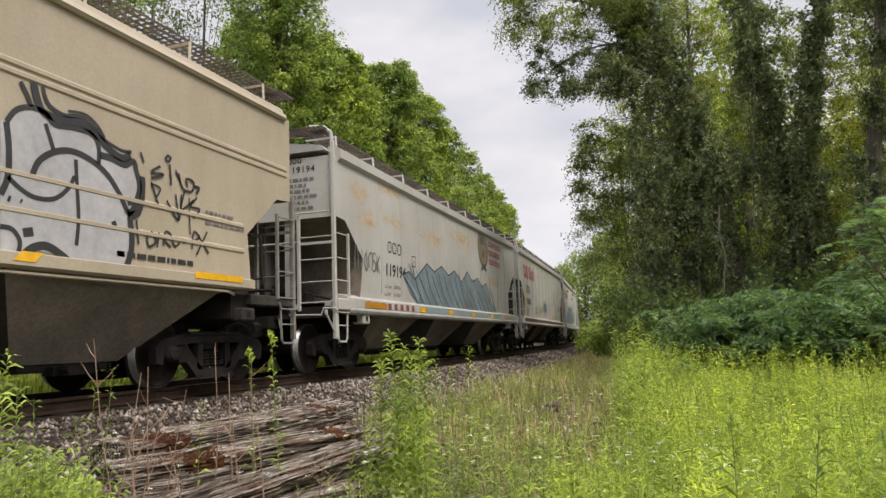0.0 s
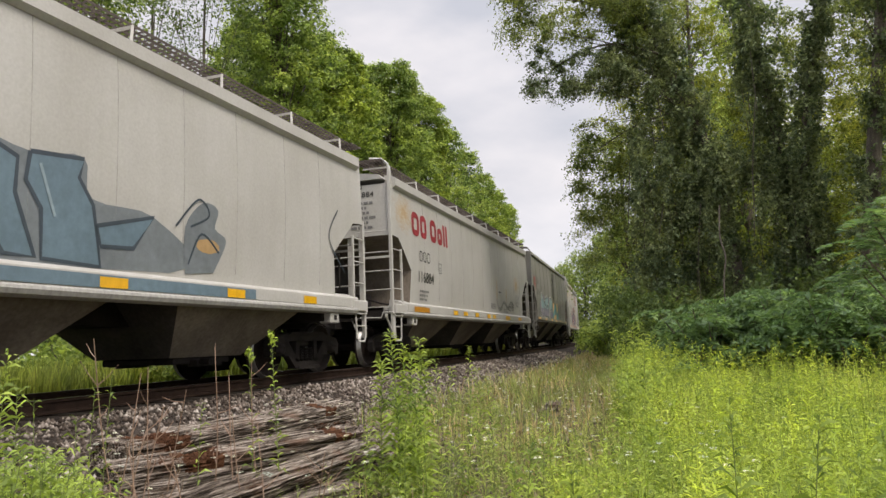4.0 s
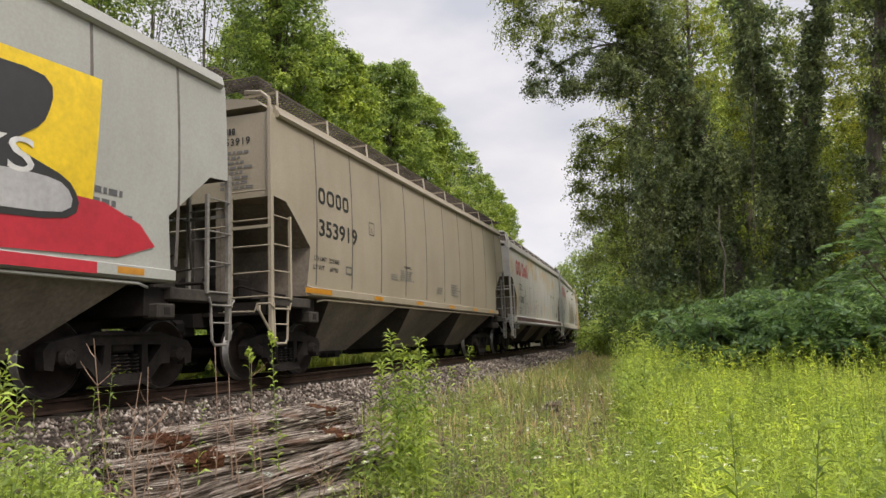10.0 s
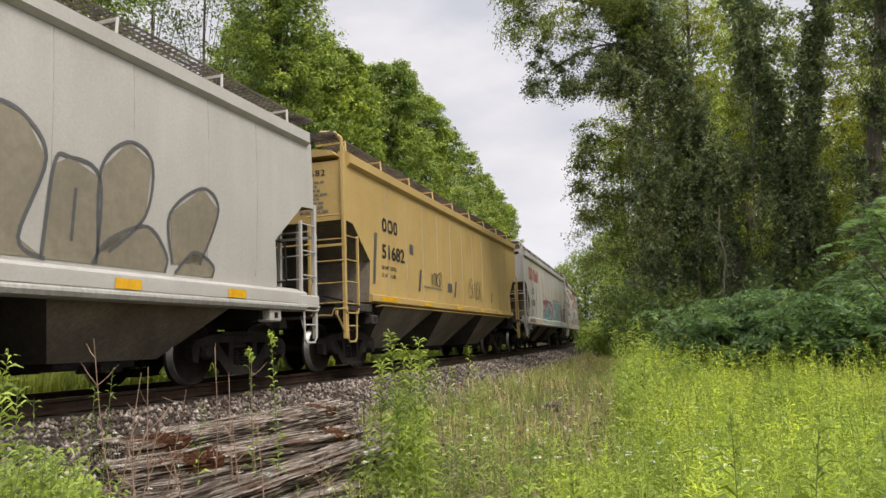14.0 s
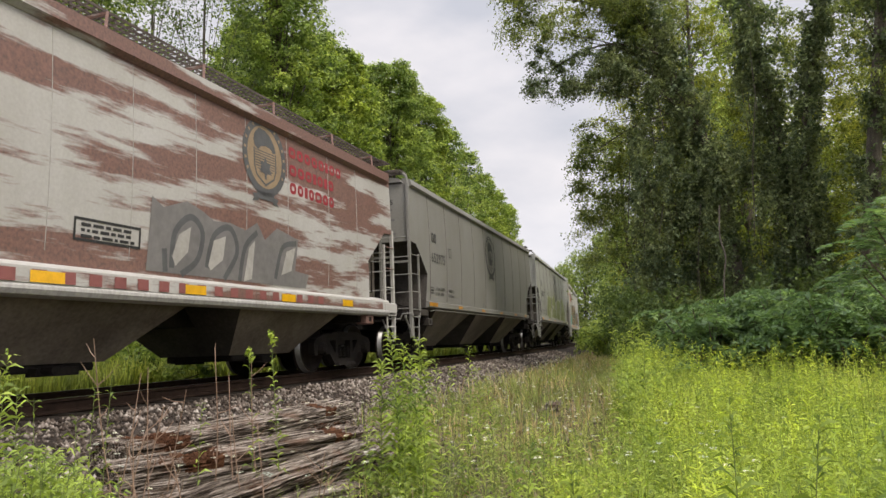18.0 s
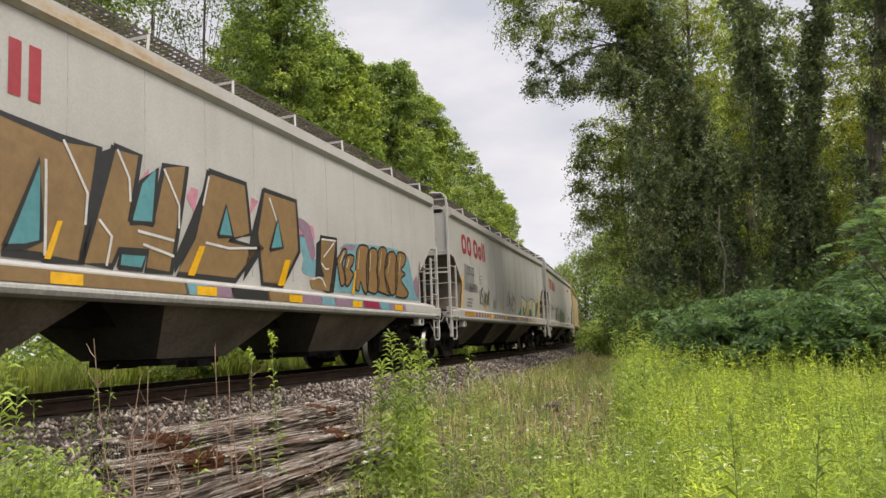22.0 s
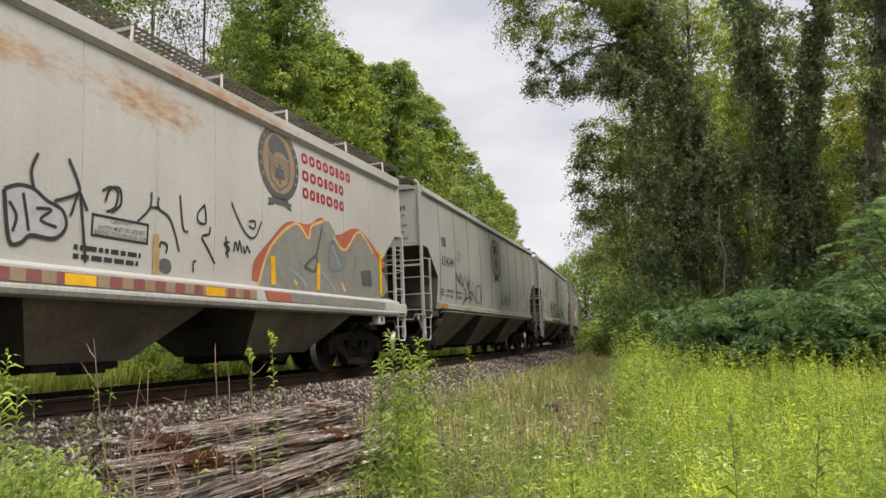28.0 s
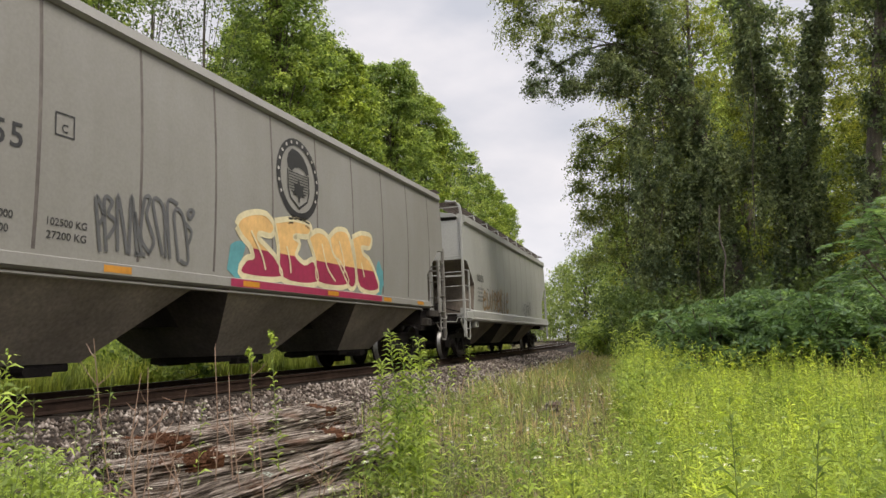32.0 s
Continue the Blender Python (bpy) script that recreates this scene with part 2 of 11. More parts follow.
def stone_material():
    """Crushed rock: every stone its own shade of grey, tan or brown."""
    m, t, b, nd, lk = nodes_of("crushed_ballast_stone")
    geo = nd.new("ShaderNodeNewGeometry")
    v = coords(nd, lk)
    c = ramp_of(nd, lk, geo.outputs["Random Per Island"], [(0.0, (0.045, 0.034, 0.028)), (0.45, (0.15, 0.125, 0.105)), (0.8, (0.30, 0.265, 0.235)), (1.0, (0.50, 0.46, 0.42))])
    c = blend(nd, lk, "MULTIPLY", 0.9, c, ramp_of(nd, lk, noise_of(nd, lk, v, 1.3, 4), [(0.35, (0.55, 0.50, 0.46)), (0.65, (1.15, 1.12, 1.08))]))
    lk.new(c, b.inputs["Base Color"])
    b.inputs["Roughness"].default_value, b.inputs["Specular IOR Level"].default_value = 0.9, 0.15
    bump_of(nd, lk, b, noise_of(nd, lk, v, 60, 4), 0.5, 0.01)
    return m


M_STONE = stone_material()


# ---- mesh helpers ----
def mesh_from(name, verts, faces, mats=(), smooth=False):
    me = bpy.data.meshes.new(name)
    me.from_pydata([tuple(v) for v in verts], [], [tuple(f) for f in faces])
    for m in mats:
        me.materials.append(m)
    if smooth:
        me.shade_smooth()
    return me


class Build:
    """Gathers boxes, tubes and prisms into one mesh."""

    def __init__(self):
        self.v, self.f, self.m = [], [], []

    def add(self, verts, faces, mi=0):
        o = len(self.v)
        self.v += [tuple(p) for p in verts]
        self.f += [tuple(i + o for i in f) for f in faces]
        self.m += [mi] * len(faces)
        return self

    def box(self, x0, x1, y0, y1, z0, z1, mi=0, c=0.0):
        if c > 0 and min(x1 - x0, y1 - y0, z1 - z0) > 2.2 * c:
            bm = bmesh.new()
            bmesh.ops.create_cube(bm, size=1.0)
            for v in bm.verts:
                v.co = ((x0 + x1) / 2 + v.co.x * (x1 - x0), (y0 + y1) / 2 + v.co.y * (y1 - y0), (z0 + z1) / 2 + v.co.z * (z1 - z0))
            bmesh.ops.bevel(bm, geom=list(bm.edges), offset=c, segments=1, affect="EDGES")
            bm.verts.index_update()
            self.add([v.co[:] for v in bm.verts], [[v.index for v in f.verts] for f in bm.faces], mi)
            bm.free()
            return self
        p = [(x, y, z) for x in (x0, x1) for y in (y0, y1) for z in (z0, z1)]
        return self.add(p, [(0, 1, 3, 2), (4, 6, 7, 5), (0, 4, 5, 1), (2, 3, 7, 6), (0, 2, 6, 4), (1, 5, 7, 3)], mi)

    def prism(self, poly, axis, a, b, mi=0):
        """A polygon swept along an axis: 'x' takes (y, z) points, 'y' takes (x, z)."""
        n = len(poly)
        put = (lambda q, t: (t, q[0], q[1])) if axis == "x" else (lambda q, t: (q[0], t, q[1]))
        vs = [put(q, a) for q in poly] + [put(q, b) for q in poly]
        fs = [tuple(range(n)), tuple(range(2 * n - 1, n - 1, -1))] + [(i, (i + 1) % n, n + (i + 1) % n, n + i) for i in range(n)]
        return self.add(vs, fs, mi)

    def tube(self, pts, r, n=6, mi=0):
        rings = []
        pts = [Vector(p) for p in pts]
        for i, p in enumerate(pts):
            d = (pts[min(i + 1, len(pts) - 1)] - pts[max(i - 1, 0)]).normalized()
            u = d.cross(Vector((0.31, 0.22, 0.92))).normalized()
            w = d.cross(u)
            rr = r[i] if isinstance(r, (list, tuple)) else r
            rings.append([p + rr * (math.cos(2 * math.pi * k / n) * u + math.sin(2 * math.pi * k / n) * w) for k in range(n)])
        vs = [v for ring in rings for v in ring]
        fs = [(i * n + k, i * n + (k + 1) % n, (i + 1) * n + (k + 1) % n, (i + 1) * n + k) for i in range(len(pts) - 1) for k in range(n)]
        fs += [tuple(range(n - 1, -1, -1)), tuple((len(pts) - 1) * n + k for k in range(n))]
        return self.add(vs, fs, mi)

    def lathe_x(self, prof, y, z, n=28, mi=0, mis=None):
        """A (x, radius) outline turned about an axis along x through (y, z)."""
        vs = [(x, y + r * math.cos(2 * math.pi * k / n), z + r * math.sin(2 * math.pi * k / n)) for x, r in prof for k in range(n)]
        for i in range(len(prof) - 1):
            fs = [(i * n + k, i * n + (k + 1) % n, (i + 1) * n + (k + 1) % n, (i + 1) * n + k) for k in range(n)]
            if i == 0:
                self.add(vs, fs, mis[0] if mis else mi)
                base = len(self.v) - len(vs)
            else:
                self.f += [tuple(j + base for j in f) for f in fs]
                self.m += [mis[i] if mis else mi] * n
        self.f += [tuple(base + k for k in range(n)), tuple(base + (len(prof) - 1) * n + k for k in range(n - 1, -1, -1))]
        self.m += [mi, mi]
        return self

    def mesh(self, name, mats, smooth=False):
        me = mesh_from(name, self.v, self.f, mats if isinstance(mats, (list, tuple)) else [mats], smooth)
        bm = bmesh.new()
        bm.from_mesh(me)
        bmesh.ops.recalc_face_normals(bm, faces=bm.faces)
        bm.to_mesh(me)
        bm.free()
        me.polygons.foreach_set("material_index", self.m)
        return me


def part(name, build, material, parent, label="", smooth=False):
    """One mesh object under a thing or a part; build is a Build or a finished mesh."""
    me = build.mesh(name, material, smooth) if isinstance(build, Build) else build
    ob = new(name, me)
    ob.parent = parent
    if label:
        ob["label"] = label
    return ob


def thing(name, label, category, group="", at=None):
    ob = new(name)
    ob.empty_display_size = 0.2
    tagged(ob, label, category, group)
    if at is not None:
        ob.matrix_basis = at
    return ob


def quick_mesh(name, verts, faces4, mats):
    """A mesh from arrays: verts (n, 3), faces (m, k)."""
    me = bpy.data.meshes.new(name)
    nv, (nf, k) = len(verts), faces4.shape
    me.vertices.add(nv)
    me.vertices.foreach_set("co", np.ascontiguousarray(verts, dtype=np.float32).ravel())
    me.loops.add(nf * k)
    me.loops.foreach_set("vertex_index", np.ascontiguousarray(faces4, dtype=np.int32).ravel())
    me.polygons.add(nf)
    me.polygons.foreach_set("loop_start", np.arange(0, nf * k, k, dtype=np.int32))
    me.update(calc_edges=True)
    for m in mats:
        me.materials.append(m)
    return me


# ---- ground, ballast, rails and sleepers ----
def spaced(lo, hi, fine_lo, fine_hi, step, grow=1.22):
    xs = list(np.arange(fine_lo, fine_hi, step))
    a, d = fine_lo, step
    while a > lo:
        d *= grow
        a -= d
        xs.insert(0, a)
    a, d = xs[-1], step
    while a < hi:
        d *= grow
        a += d
        xs.append(a)
    return xs


def build_ground():
    xs, ys = spaced(-900, 900, -16, 8, 0.24), spaced(-900, 1400, -3, 34, 0.3)
    vs = [(x, y, ground_z(x, y)) for y in ys for x in xs]
    n = len(xs)
    fs, mi = [], []
    for j in range(len(ys) - 1):
        for i in range(n - 1):
            fs.append((j * n + i, j * n + i + 1, (j + 1) * n + i + 1, (j + 1) * n + i))
            u = off_track((xs[i] + xs[i + 1]) / 2, (ys[j] + ys[j + 1]) / 2)
            mi.append(1 if -2.6 < u < 3.1 else 0)
    me = mesh_from("ground", vs, fs, [M_GROUND, M_BALLAST], True)
    me.polygons.foreach_set("material_index", mi)
    tagged(new("ground", me), "uneven grassy ground with a grey ballast bed", "ground", kind="structure")


def build_rails():
    prof = [(-0.07, -0.165), (0.07, -0.165), (0.07, -0.15), (0.012, -0.13), (0.012, -0.045), (0.036, -0.035), (0.036, -0.004), (0.03, 0.0), (-0.03, 0.0), (-0.036, -0.004), (-0.036, -0.035), (-0.012, -0.045), (-0.012, -0.13), (-0.07, -0.15)]
    ss = list(np.arange(-430, -20, 20)) + list(np.arange(-20, 120, 1.0)) + list(np.arange(120, 460, 6.0))
    for lat in (0.753, -0.753):
        vs, fs, mi = [], [], []
        n = len(prof)
        for s in ss:
            for px, pz in prof:
                x, y, a = track(s, lat + px)
                vs.append((x, y, pz))
        for j in range(len(ss) - 1):
            for k in range(n):
                fs.append((j * n + k, j * n + (k + 1) % n, (j + 1) * n + (k + 1) % n, (j + 1) * n + k))
                mi.append(1 if k in (7,) else 0)
        me = mesh_from("rail", vs, fs, [M_RAIL, M_RAILTOP])
        me.polygons.foreach_set("material_index", mi)
        tagged(new("rail", me), "rusty brown steel rail with a polished head", "rail", "rails of the track", "structure")
    b = Build().box(-1.3, 1.3, -0.115, 0.115, -0.36, -0.168, 0, 0.012)
    me = b.mesh("sleeper", M_SLEEPER)
    bed = tagged(new("sleepers", Build().box(-0.2, 0.2, -0.1, 0.1, -0.5, -0.42).mesh("bed", M_SLEEPER)), "row of dark creosoted timber sleepers in ballast", "sleepers", kind="structure")
    rnd = random.Random(4)
    s = -14.0
    while s < 95:
        x, y, a = track(s)
        ob = new("sleeper", me)
        ob.parent = bed
        ob.matrix_basis = pose(x + rnd.uniform(-0.05, 0.05), y, rnd.uniform(-0.012, 0.004), 0, 0, math.degrees(a) + rnd.uniform(-1.5, 1.5))
        s += 0.53 + rnd.uniform(-0.03, 0.03)


# ---- the hopper cars ----
H = 7.9           # half the length between the corner posts
TRUCK_Y = 6.52    # truck centre from mid-car
WHEEL_R = 0.465


ROUND = ("soo", "cp", "coer")             # cars with bulging sides
LEVELS = [1.36 + 0.105 * i for i in range(29)]


def side_x(z):
    """Half width of a bulging side sheet at a height."""
    return 1.615 - 0.045 * ((z - 2.85) / 1.4) ** 2


def grating(b, x0, x1, y0, y1, z, pitch=0.115, t=0.011, mi=0):
    n = max(2, round((y1 - y0) / pitch))
    for i in range(n + 1):
        y = y0 + (y1 - y0) * i / n
        b.box(x0, x1, y - t / 2, y + t / 2, z - 0.022, z, mi)
    m = max(2, round((x1 - x0) / pitch))
    for i in range(m + 1):
        x = x0 + (x1 - x0) * i / m
        b.box(x - t / 2, x + t / 2, y0, y1, z - 0.03, z + 0.004, mi)
    return b


def wheelset_mesh():
    b = Build()
    for sg in (1, -1):
        prof = [(0.845, 0.06), (0.845, 0.11), (0.79, 0.16), (0.77, 0.36), (0.83, 0.40), (0.835, 0.445), (0.825, 0.458), (0.735, 0.468), (0.725, 0.492), (0.70, 0.495), (0.695, 0.42), (0.73, 0.36), (0.74, 0.15), (0.70, 0.09)]
        mis = [0, 0, 0, 0, 0, 1, 1, 0, 0, 0, 0, 0, 0]
        b.lathe_x([(sg * x, r) for x, r in prof], 0, 0, 36, 0, mis)
    b.lathe_x([(-1.0, 0.075), (-0.7, 0.085), (0, 0.08), (0.7, 0.085), (1.0, 0.075)], 0, 0, 12)
    return b.mesh("wheelset", [M_WHEEL, M_TREAD], True)


def side_frame_mesh(sg):
    """A cast truck side: arched top chord, drop-centre bottom chord, two windows and the pedestals."""
    b = Build()
    x0, x1 = sg * 0.93, sg * 1.06
    for q in (1, -1):
        b.prism([(q * 0.0, 0.74), (q * 0.60, 0.74), (q * 0.86, 0.70), (q * 1.16, 0.64), (q * 1.24, 0.54), (q * 1.22, 0.34), (q * 1.10, 0.32), (q * 1.06, 0.54), (q * 0.72, 0.56), (q * 0.56, 0.60), (q * 0.0, 0.60)], "x", x0, x1)
        b.prism([(q * 0.82, 0.58), (q * 0.78, 0.34), (q * 0.62, 0.34), (q * 0.40, 0.13), (q * 0.0, 0.12), (q * 0.0, 0.24), (q * 0.28, 0.25), (q * 0.42, 0.38), (q * 0.62, 0.585)], "x", x0, x1)
        b.prism([(q * 0.26, 0.22), (q * 0.40, 0.24), (q * 0.36, 0.62), (q * 0.26, 0.62)], "x", x0, x1)
        b.prism([(q * 0.0, 0.76), (q * 0.55, 0.76), (q * 0.64, 0.72), (q * 0.0, 0.72)], "x", sg * 0.88, sg * 1.10)
        b.prism([(q * 0.0, 0.15), (q * 0.36, 0.16), (q * 0.40, 0.11), (q * 0.0, 0.10)], "x", sg * 0.88, sg * 1.12)
    return b.mesh("side_frame", M_TRUCK)


def spring_mesh():
    """One coil spring, as stacked turns."""
    b = Build()
    pts = [(0.065 * math.cos(k * 0.7), 0.065 * math.sin(k * 0.7), 0.25 + 0.22 * k / 45) for k in range(46)]
    return b.tube(pts, 0.014, 5).mesh("spring", M_TRUCK)


def bearing_mesh(sg):
    b = Build()
    b.lathe_x([(sg * 0.90, 0.115), (sg * 1.06, 0.115), (sg * 1.10, 0.095), (sg * 1.125, 0.085), (sg * 1.135, 0.05)], 0, 0, 16)
    for k in range(3):
        a = 2.1 * k + 0.5
        b.box(sg * 1.12 - 0.02, sg * 1.12 + 0.02, 0.055 * math.cos(a) - 0.016, 0.055 * math.cos(a) + 0.016, 0.055 * math.sin(a) - 0.016, 0.055 * math.sin(a) + 0.016)
    return b.mesh("bearing_cap", M_TRUCK)


TRUCK_MESHES = {}


def add_truck(car, y):
    if not TRUCK_MESHES:
        b = Build().box(-1.0, 1.0, -0.2, 0.2, 0.50, 0.78, 0, 0.03).box(-0.35, 0.35, -0.3, 0.3, 0.78, 0.92)
        for q in (1, -1):
            b.box(-0.85, 0.85, q * 0.36 - 0.05, q * 0.36 + 0.05, 0.36, 0.46)
            for sg in (1, -1):
                b.box(sg * 0.7 - 0.06, sg * 0.7 + 0.06, q * 0.42 - 0.04, q * 0.42 + 0.04, 0.3, 0.6)
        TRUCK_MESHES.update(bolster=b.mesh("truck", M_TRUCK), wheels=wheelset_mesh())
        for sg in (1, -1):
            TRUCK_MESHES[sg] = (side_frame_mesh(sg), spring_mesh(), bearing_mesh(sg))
    truck = part("truck", TRUCK_MESHES["bolster"], None, car, "dusty cast steel truck with coil springs")
    truck.matrix_basis = pose(0, y, 0)
    for sg in (1, -1):
        f, s, c = TRUCK_MESHES[sg]
        part("side_frame", f, None, truck)
        for dy in (-0.17, 0.0, 0.17):
            part("spring", s, None, truck).matrix_basis = pose(sg * 1.0, dy, 0)
        for q in (0.924, -0.924):
            part("bearing_cap", c, None, truck).matrix_basis = pose(0, q, WHEEL_R)
    for q in (-0.924, 0.924):
        w = part("wheelset", TRUCK_MESHES["wheels"], None, truck, "pair of steel wheels with bright treads")
        w.matrix_basis = pose(0, q, WHEEL_R)


def ladder_parts(car, sx, sy, kind):
    """Corner post, end ladder, side ladder and stirrup at one corner; sx, sy = which corner."""
    X, Y = sx * 1.63, sy * H
    mat = None if kind in ("soo", "dme") or sy < 0 else M_LADDER
    top = 4.46 if kind in ("cp",) else 4.5
    b = Build()
    b.box(min(X, X - sx * 0.07), max(X, X - sx * 0.07), min(Y, Y - sy * 0.08), max(Y, Y - sy * 0.08), 0.62, top - 0.15 if sy < 0 else 2.98, 0, 0.008)
    if sy < 0:
        b.tube([(X - sx * 0.035, Y - sy * 0.04, top - 0.2), (X - sx * 0.06, Y - sy * 0.04, top), (X - sx * 0.2, Y - sy * 0.04, top + 0.12), (X - sx * 0.5, Y - sy * 0.04, top + 0.16)], 0.035)
    part("corner_post", b, mat, car)
    b = Build()
    xi = X - sx * 0.78
    b.box(min(xi, xi + sx * 0.06), max(xi, xi + sx * 0.06), Y - 0.03, Y + 0.03, 1.15, 2.95, 0, 0.006)
    for z in (1.30, 1.68, 2.10, 2.52):
        b.tube([(xi, Y, z), (X - sx * 0.03, Y, z)], 0.013)
    b.box(min(xi, X), max(xi, X), Y - 0.012, Y + 0.012, 2.38, 2.43)
    part("end_ladder", b, mat, car)
    b = Build()
    yi = Y - sy * 0.56
    b.box(X - 0.025, X + 0.025, yi - 0.025, yi + 0.025, 1.25, 2.62, 0, 0.006)
    ladder = part("side_ladder", b, mat, car)
    for z in (1.28, 1.70, 2.12, 2.58):
        part("ladder_rung", Build().tube([(X, yi, z), (X, Y - sy * 0.04, z)], 0.013), mat, ladder)
    b = Build()
    b.tube([(X, Y - sy * 0.05, 1.2), (X, Y - sy * 0.08, 0.62), (X, Y - sy * 0.12, 0.56), (X, Y - sy * 0.40, 0.56), (X, Y - sy * 0.45, 0.62), (X, Y - sy * 0.48, 1.15)], 0.02)
    b.tube([(X, Y - sy * 0.06, 0.86), (X, Y - sy * 0.46, 0.86)], 0.013)
    if sy < 0:
        b.box(X - sx * 0.05 - 0.02, X - sx * 0.05 + 0.02, Y - 0.32, Y - 0.27, 1.06, 1.14)
        b.tube([(X - sx * 0.06, Y - 0.30, 1.10), (X - sx * 0.04, Y + 0.04, 0.72)], 0.02)
    else:
        b.tube([(X - sx * 0.30, Y - 0.10, 1.10), (X - sx * 0.04, Y - 0.42, 0.80)], 0.016)
    part("stirrup_step", b, mat, car)
    b = Build()
    b.tube([(X - sx * 0.9, Y + sy * 0.1, 1.08), (X - sx * 0.25, Y + sy * 0.1, 1.06), (X - sx * 0.2, Y + sy * 0.1, 1.18), (X, Y + sy * 0.05, 1.18), (X + sx * 0.02, Y - sy * 0.05, 1.1), (X + sx * 0.02, Y - sy * 0.5, 1.1), (X + sx * 0.02, Y - sy * 0.54, 1.2)], 0.016)
    part("grab_rail", b, mat, car)


def hopper_prototype(kind):
    """A covered hopper car on two trucks. Parts with an empty first slot take the car's own paint."""
    car = thing("hopper_car", "covered hopper car", "railway car", "hopper cars of the train")
    top = 4.30 if kind in ("cp", "coer", "ridge") else 4.08
    fr = [(-7.82, top), (-7.82, 2.90), (-7.42, 2.87), (-6.60, 2.20), (-6.70, 1.36)]
    prof = fr + [(-y, z) for y, z in reversed(fr)]
    if kind in ROUND:
        zs = [z for z in LEVELS if 1.36 < z < top and abs(z - 2.9) > 0.02] + [1.36, 2.87, 2.90, top]
        zs.sort()
        edge = [(1.36, 6.70), (2.20, 6.60), (2.87, 7.42), (2.90, 7.82), (9.0, 7.82)]
        ys = [float(np.interp(z, [e[0] for e in edge], [e[1] for e in edge])) for z in zs]
        b = Build()
        vs = [p for z, y in zip(zs, ys) for x in (side_x(z),) for p in ((x, -y, z), (x, y, z), (-x, y, z), (-x, -y, z))]
        fs, mi = [(3, 2, 1, 0), tuple(4 * len(zs) - 4 + k for k in range(4))], [1, 0]
        for j in range(len(zs) - 1):
            for k in range(4):
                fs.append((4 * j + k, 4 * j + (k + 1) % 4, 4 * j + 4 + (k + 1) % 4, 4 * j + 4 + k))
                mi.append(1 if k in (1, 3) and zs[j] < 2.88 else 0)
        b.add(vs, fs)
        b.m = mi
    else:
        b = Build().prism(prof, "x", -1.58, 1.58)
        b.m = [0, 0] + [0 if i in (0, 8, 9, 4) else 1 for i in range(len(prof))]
    # Lower end faces take a darker material: shade and grime put into the colour.
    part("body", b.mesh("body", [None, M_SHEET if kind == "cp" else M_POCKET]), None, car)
    # welded seams and ribs of the side sheets
    if kind == "ridge":
        for z in (1.93, 2.30, 3.32, 3.42):
            rib = Build().prism([(1.575, z - 0.045), (1.60, z - 0.02), (1.60, z + 0.02), (1.575, z + 0.045)], "y", -6.50 if z < 2.9 else -7.70, 6.50 if z < 2.9 else 7.70).mesh("side_ridge", [None])
            for sg in (0, 180):
                part("side_ridge", rib, None, car).matrix_basis = pose(0, 0, 0, 0, 0, sg)
    else:
        ribbed = kind in ("cp", "coer")
        w = 0.030 if ribbed else 0.006
        if kind in ROUND:
            zs = [z for z in LEVELS if 1.48 < z < top - 0.01] + [top - 0.01]
            vs = [p for z in zs for p in ((side_x(z) - 0.002, -w, z), (side_x(z) + 0.007, 0, z), (side_x(z) - 0.002, w, z))]
            rib = Build().add(vs, [(3 * j + k, 3 * j + k + 1, 3 * j + k + 4, 3 * j + k + 3) for j in range(len(zs) - 1) for k in (0, 1)]).mesh("side_seam", M_SEAM if ribbed else M_SEAMW)
        else:
            rib = Build().add([(1.578, -w, 1.5), (1.588, 0, 1.5), (1.578, w, 1.5), (1.578, -w, top - 0.02), (1.588, 0, top - 0.02), (1.578, w, top - 0.02)], [(0, 1, 4, 3), (1, 2, 5, 4), (0, 3, 5, 2), (0, 2, 1), (3, 4, 5)]).mesh("side_seam", M_SEAM if ribbed else M_SEAMW)
        for i in (range(10) if ribbed else [1.17 * k - 5.62 for k in range(11)]):
            for sg in (0, 180):
                part("side_seam", rib, None, car).matrix_basis = pose(0, (1.46 * i - 6.36 if ribbed else i) * (1 if sg == 0 else -1), 0, 0, 0, sg)
    # roof with its arched top and hatch trough
    z = top + (0.13 if kind == "cp" else 0.20)
    b = Build().prism([(-1.45, z - 0.1), (-1.35, z), (-0.7, z + 0.10), (0, z + 0.13), (0.7, z + 0.10), (1.35, z), (1.45, z - 0.1)], "y", -7.88, 7.88)
    part("roof", b, None, car)
    b = Build().box(-0.30, 0.30, -7.10, 7.10, z + 0.1, z + 0.24, 0, 0.03)
    for i in range(-3, 4):
        b.box(-0.42, 0.42, 2.1 * i - 0.05, 2.1 * i + 0.05, z + 0.2, z + 0.28)
    part("hatch_trough", b, None, car)
    for sg in (1, -1):
        if kind == "cp":
            sec = [(sg * 1.36, top - 0.07), (sg * 1.60, top - 0.06), (sg * 1.645, top - 0.02), (sg * 1.61, top + 0.12), (sg * 1.40, top + 0.16)]
        elif kind in ("coer", "ridge"):
            sec = [(sg * 1.40, top - 0.06), (sg * 1.62, top - 0.06), (sg * 1.65, top - 0.02), (sg * 1.62, top + 0.05), (sg * 1.58, top + 0.07), (sg * 1.56, top + 0.15), (sg * 1.40, top + 0.18)]
        else:
            sec = [(sg * 1.38, top - 0.10), (sg * 1.60, top - 0.09), (sg * 1.665, top - 0.03), (sg * 1.66, top + 0.15), (sg * 1.56, top + 0.21), (sg * 1.40, top + 0.22)]
        b = Build().prism(sec, "y", -7.65 if kind != "cp" else -7.70, 7.65 if kind != "cp" else 7.70)
        part("eave_beam", b, None, car)
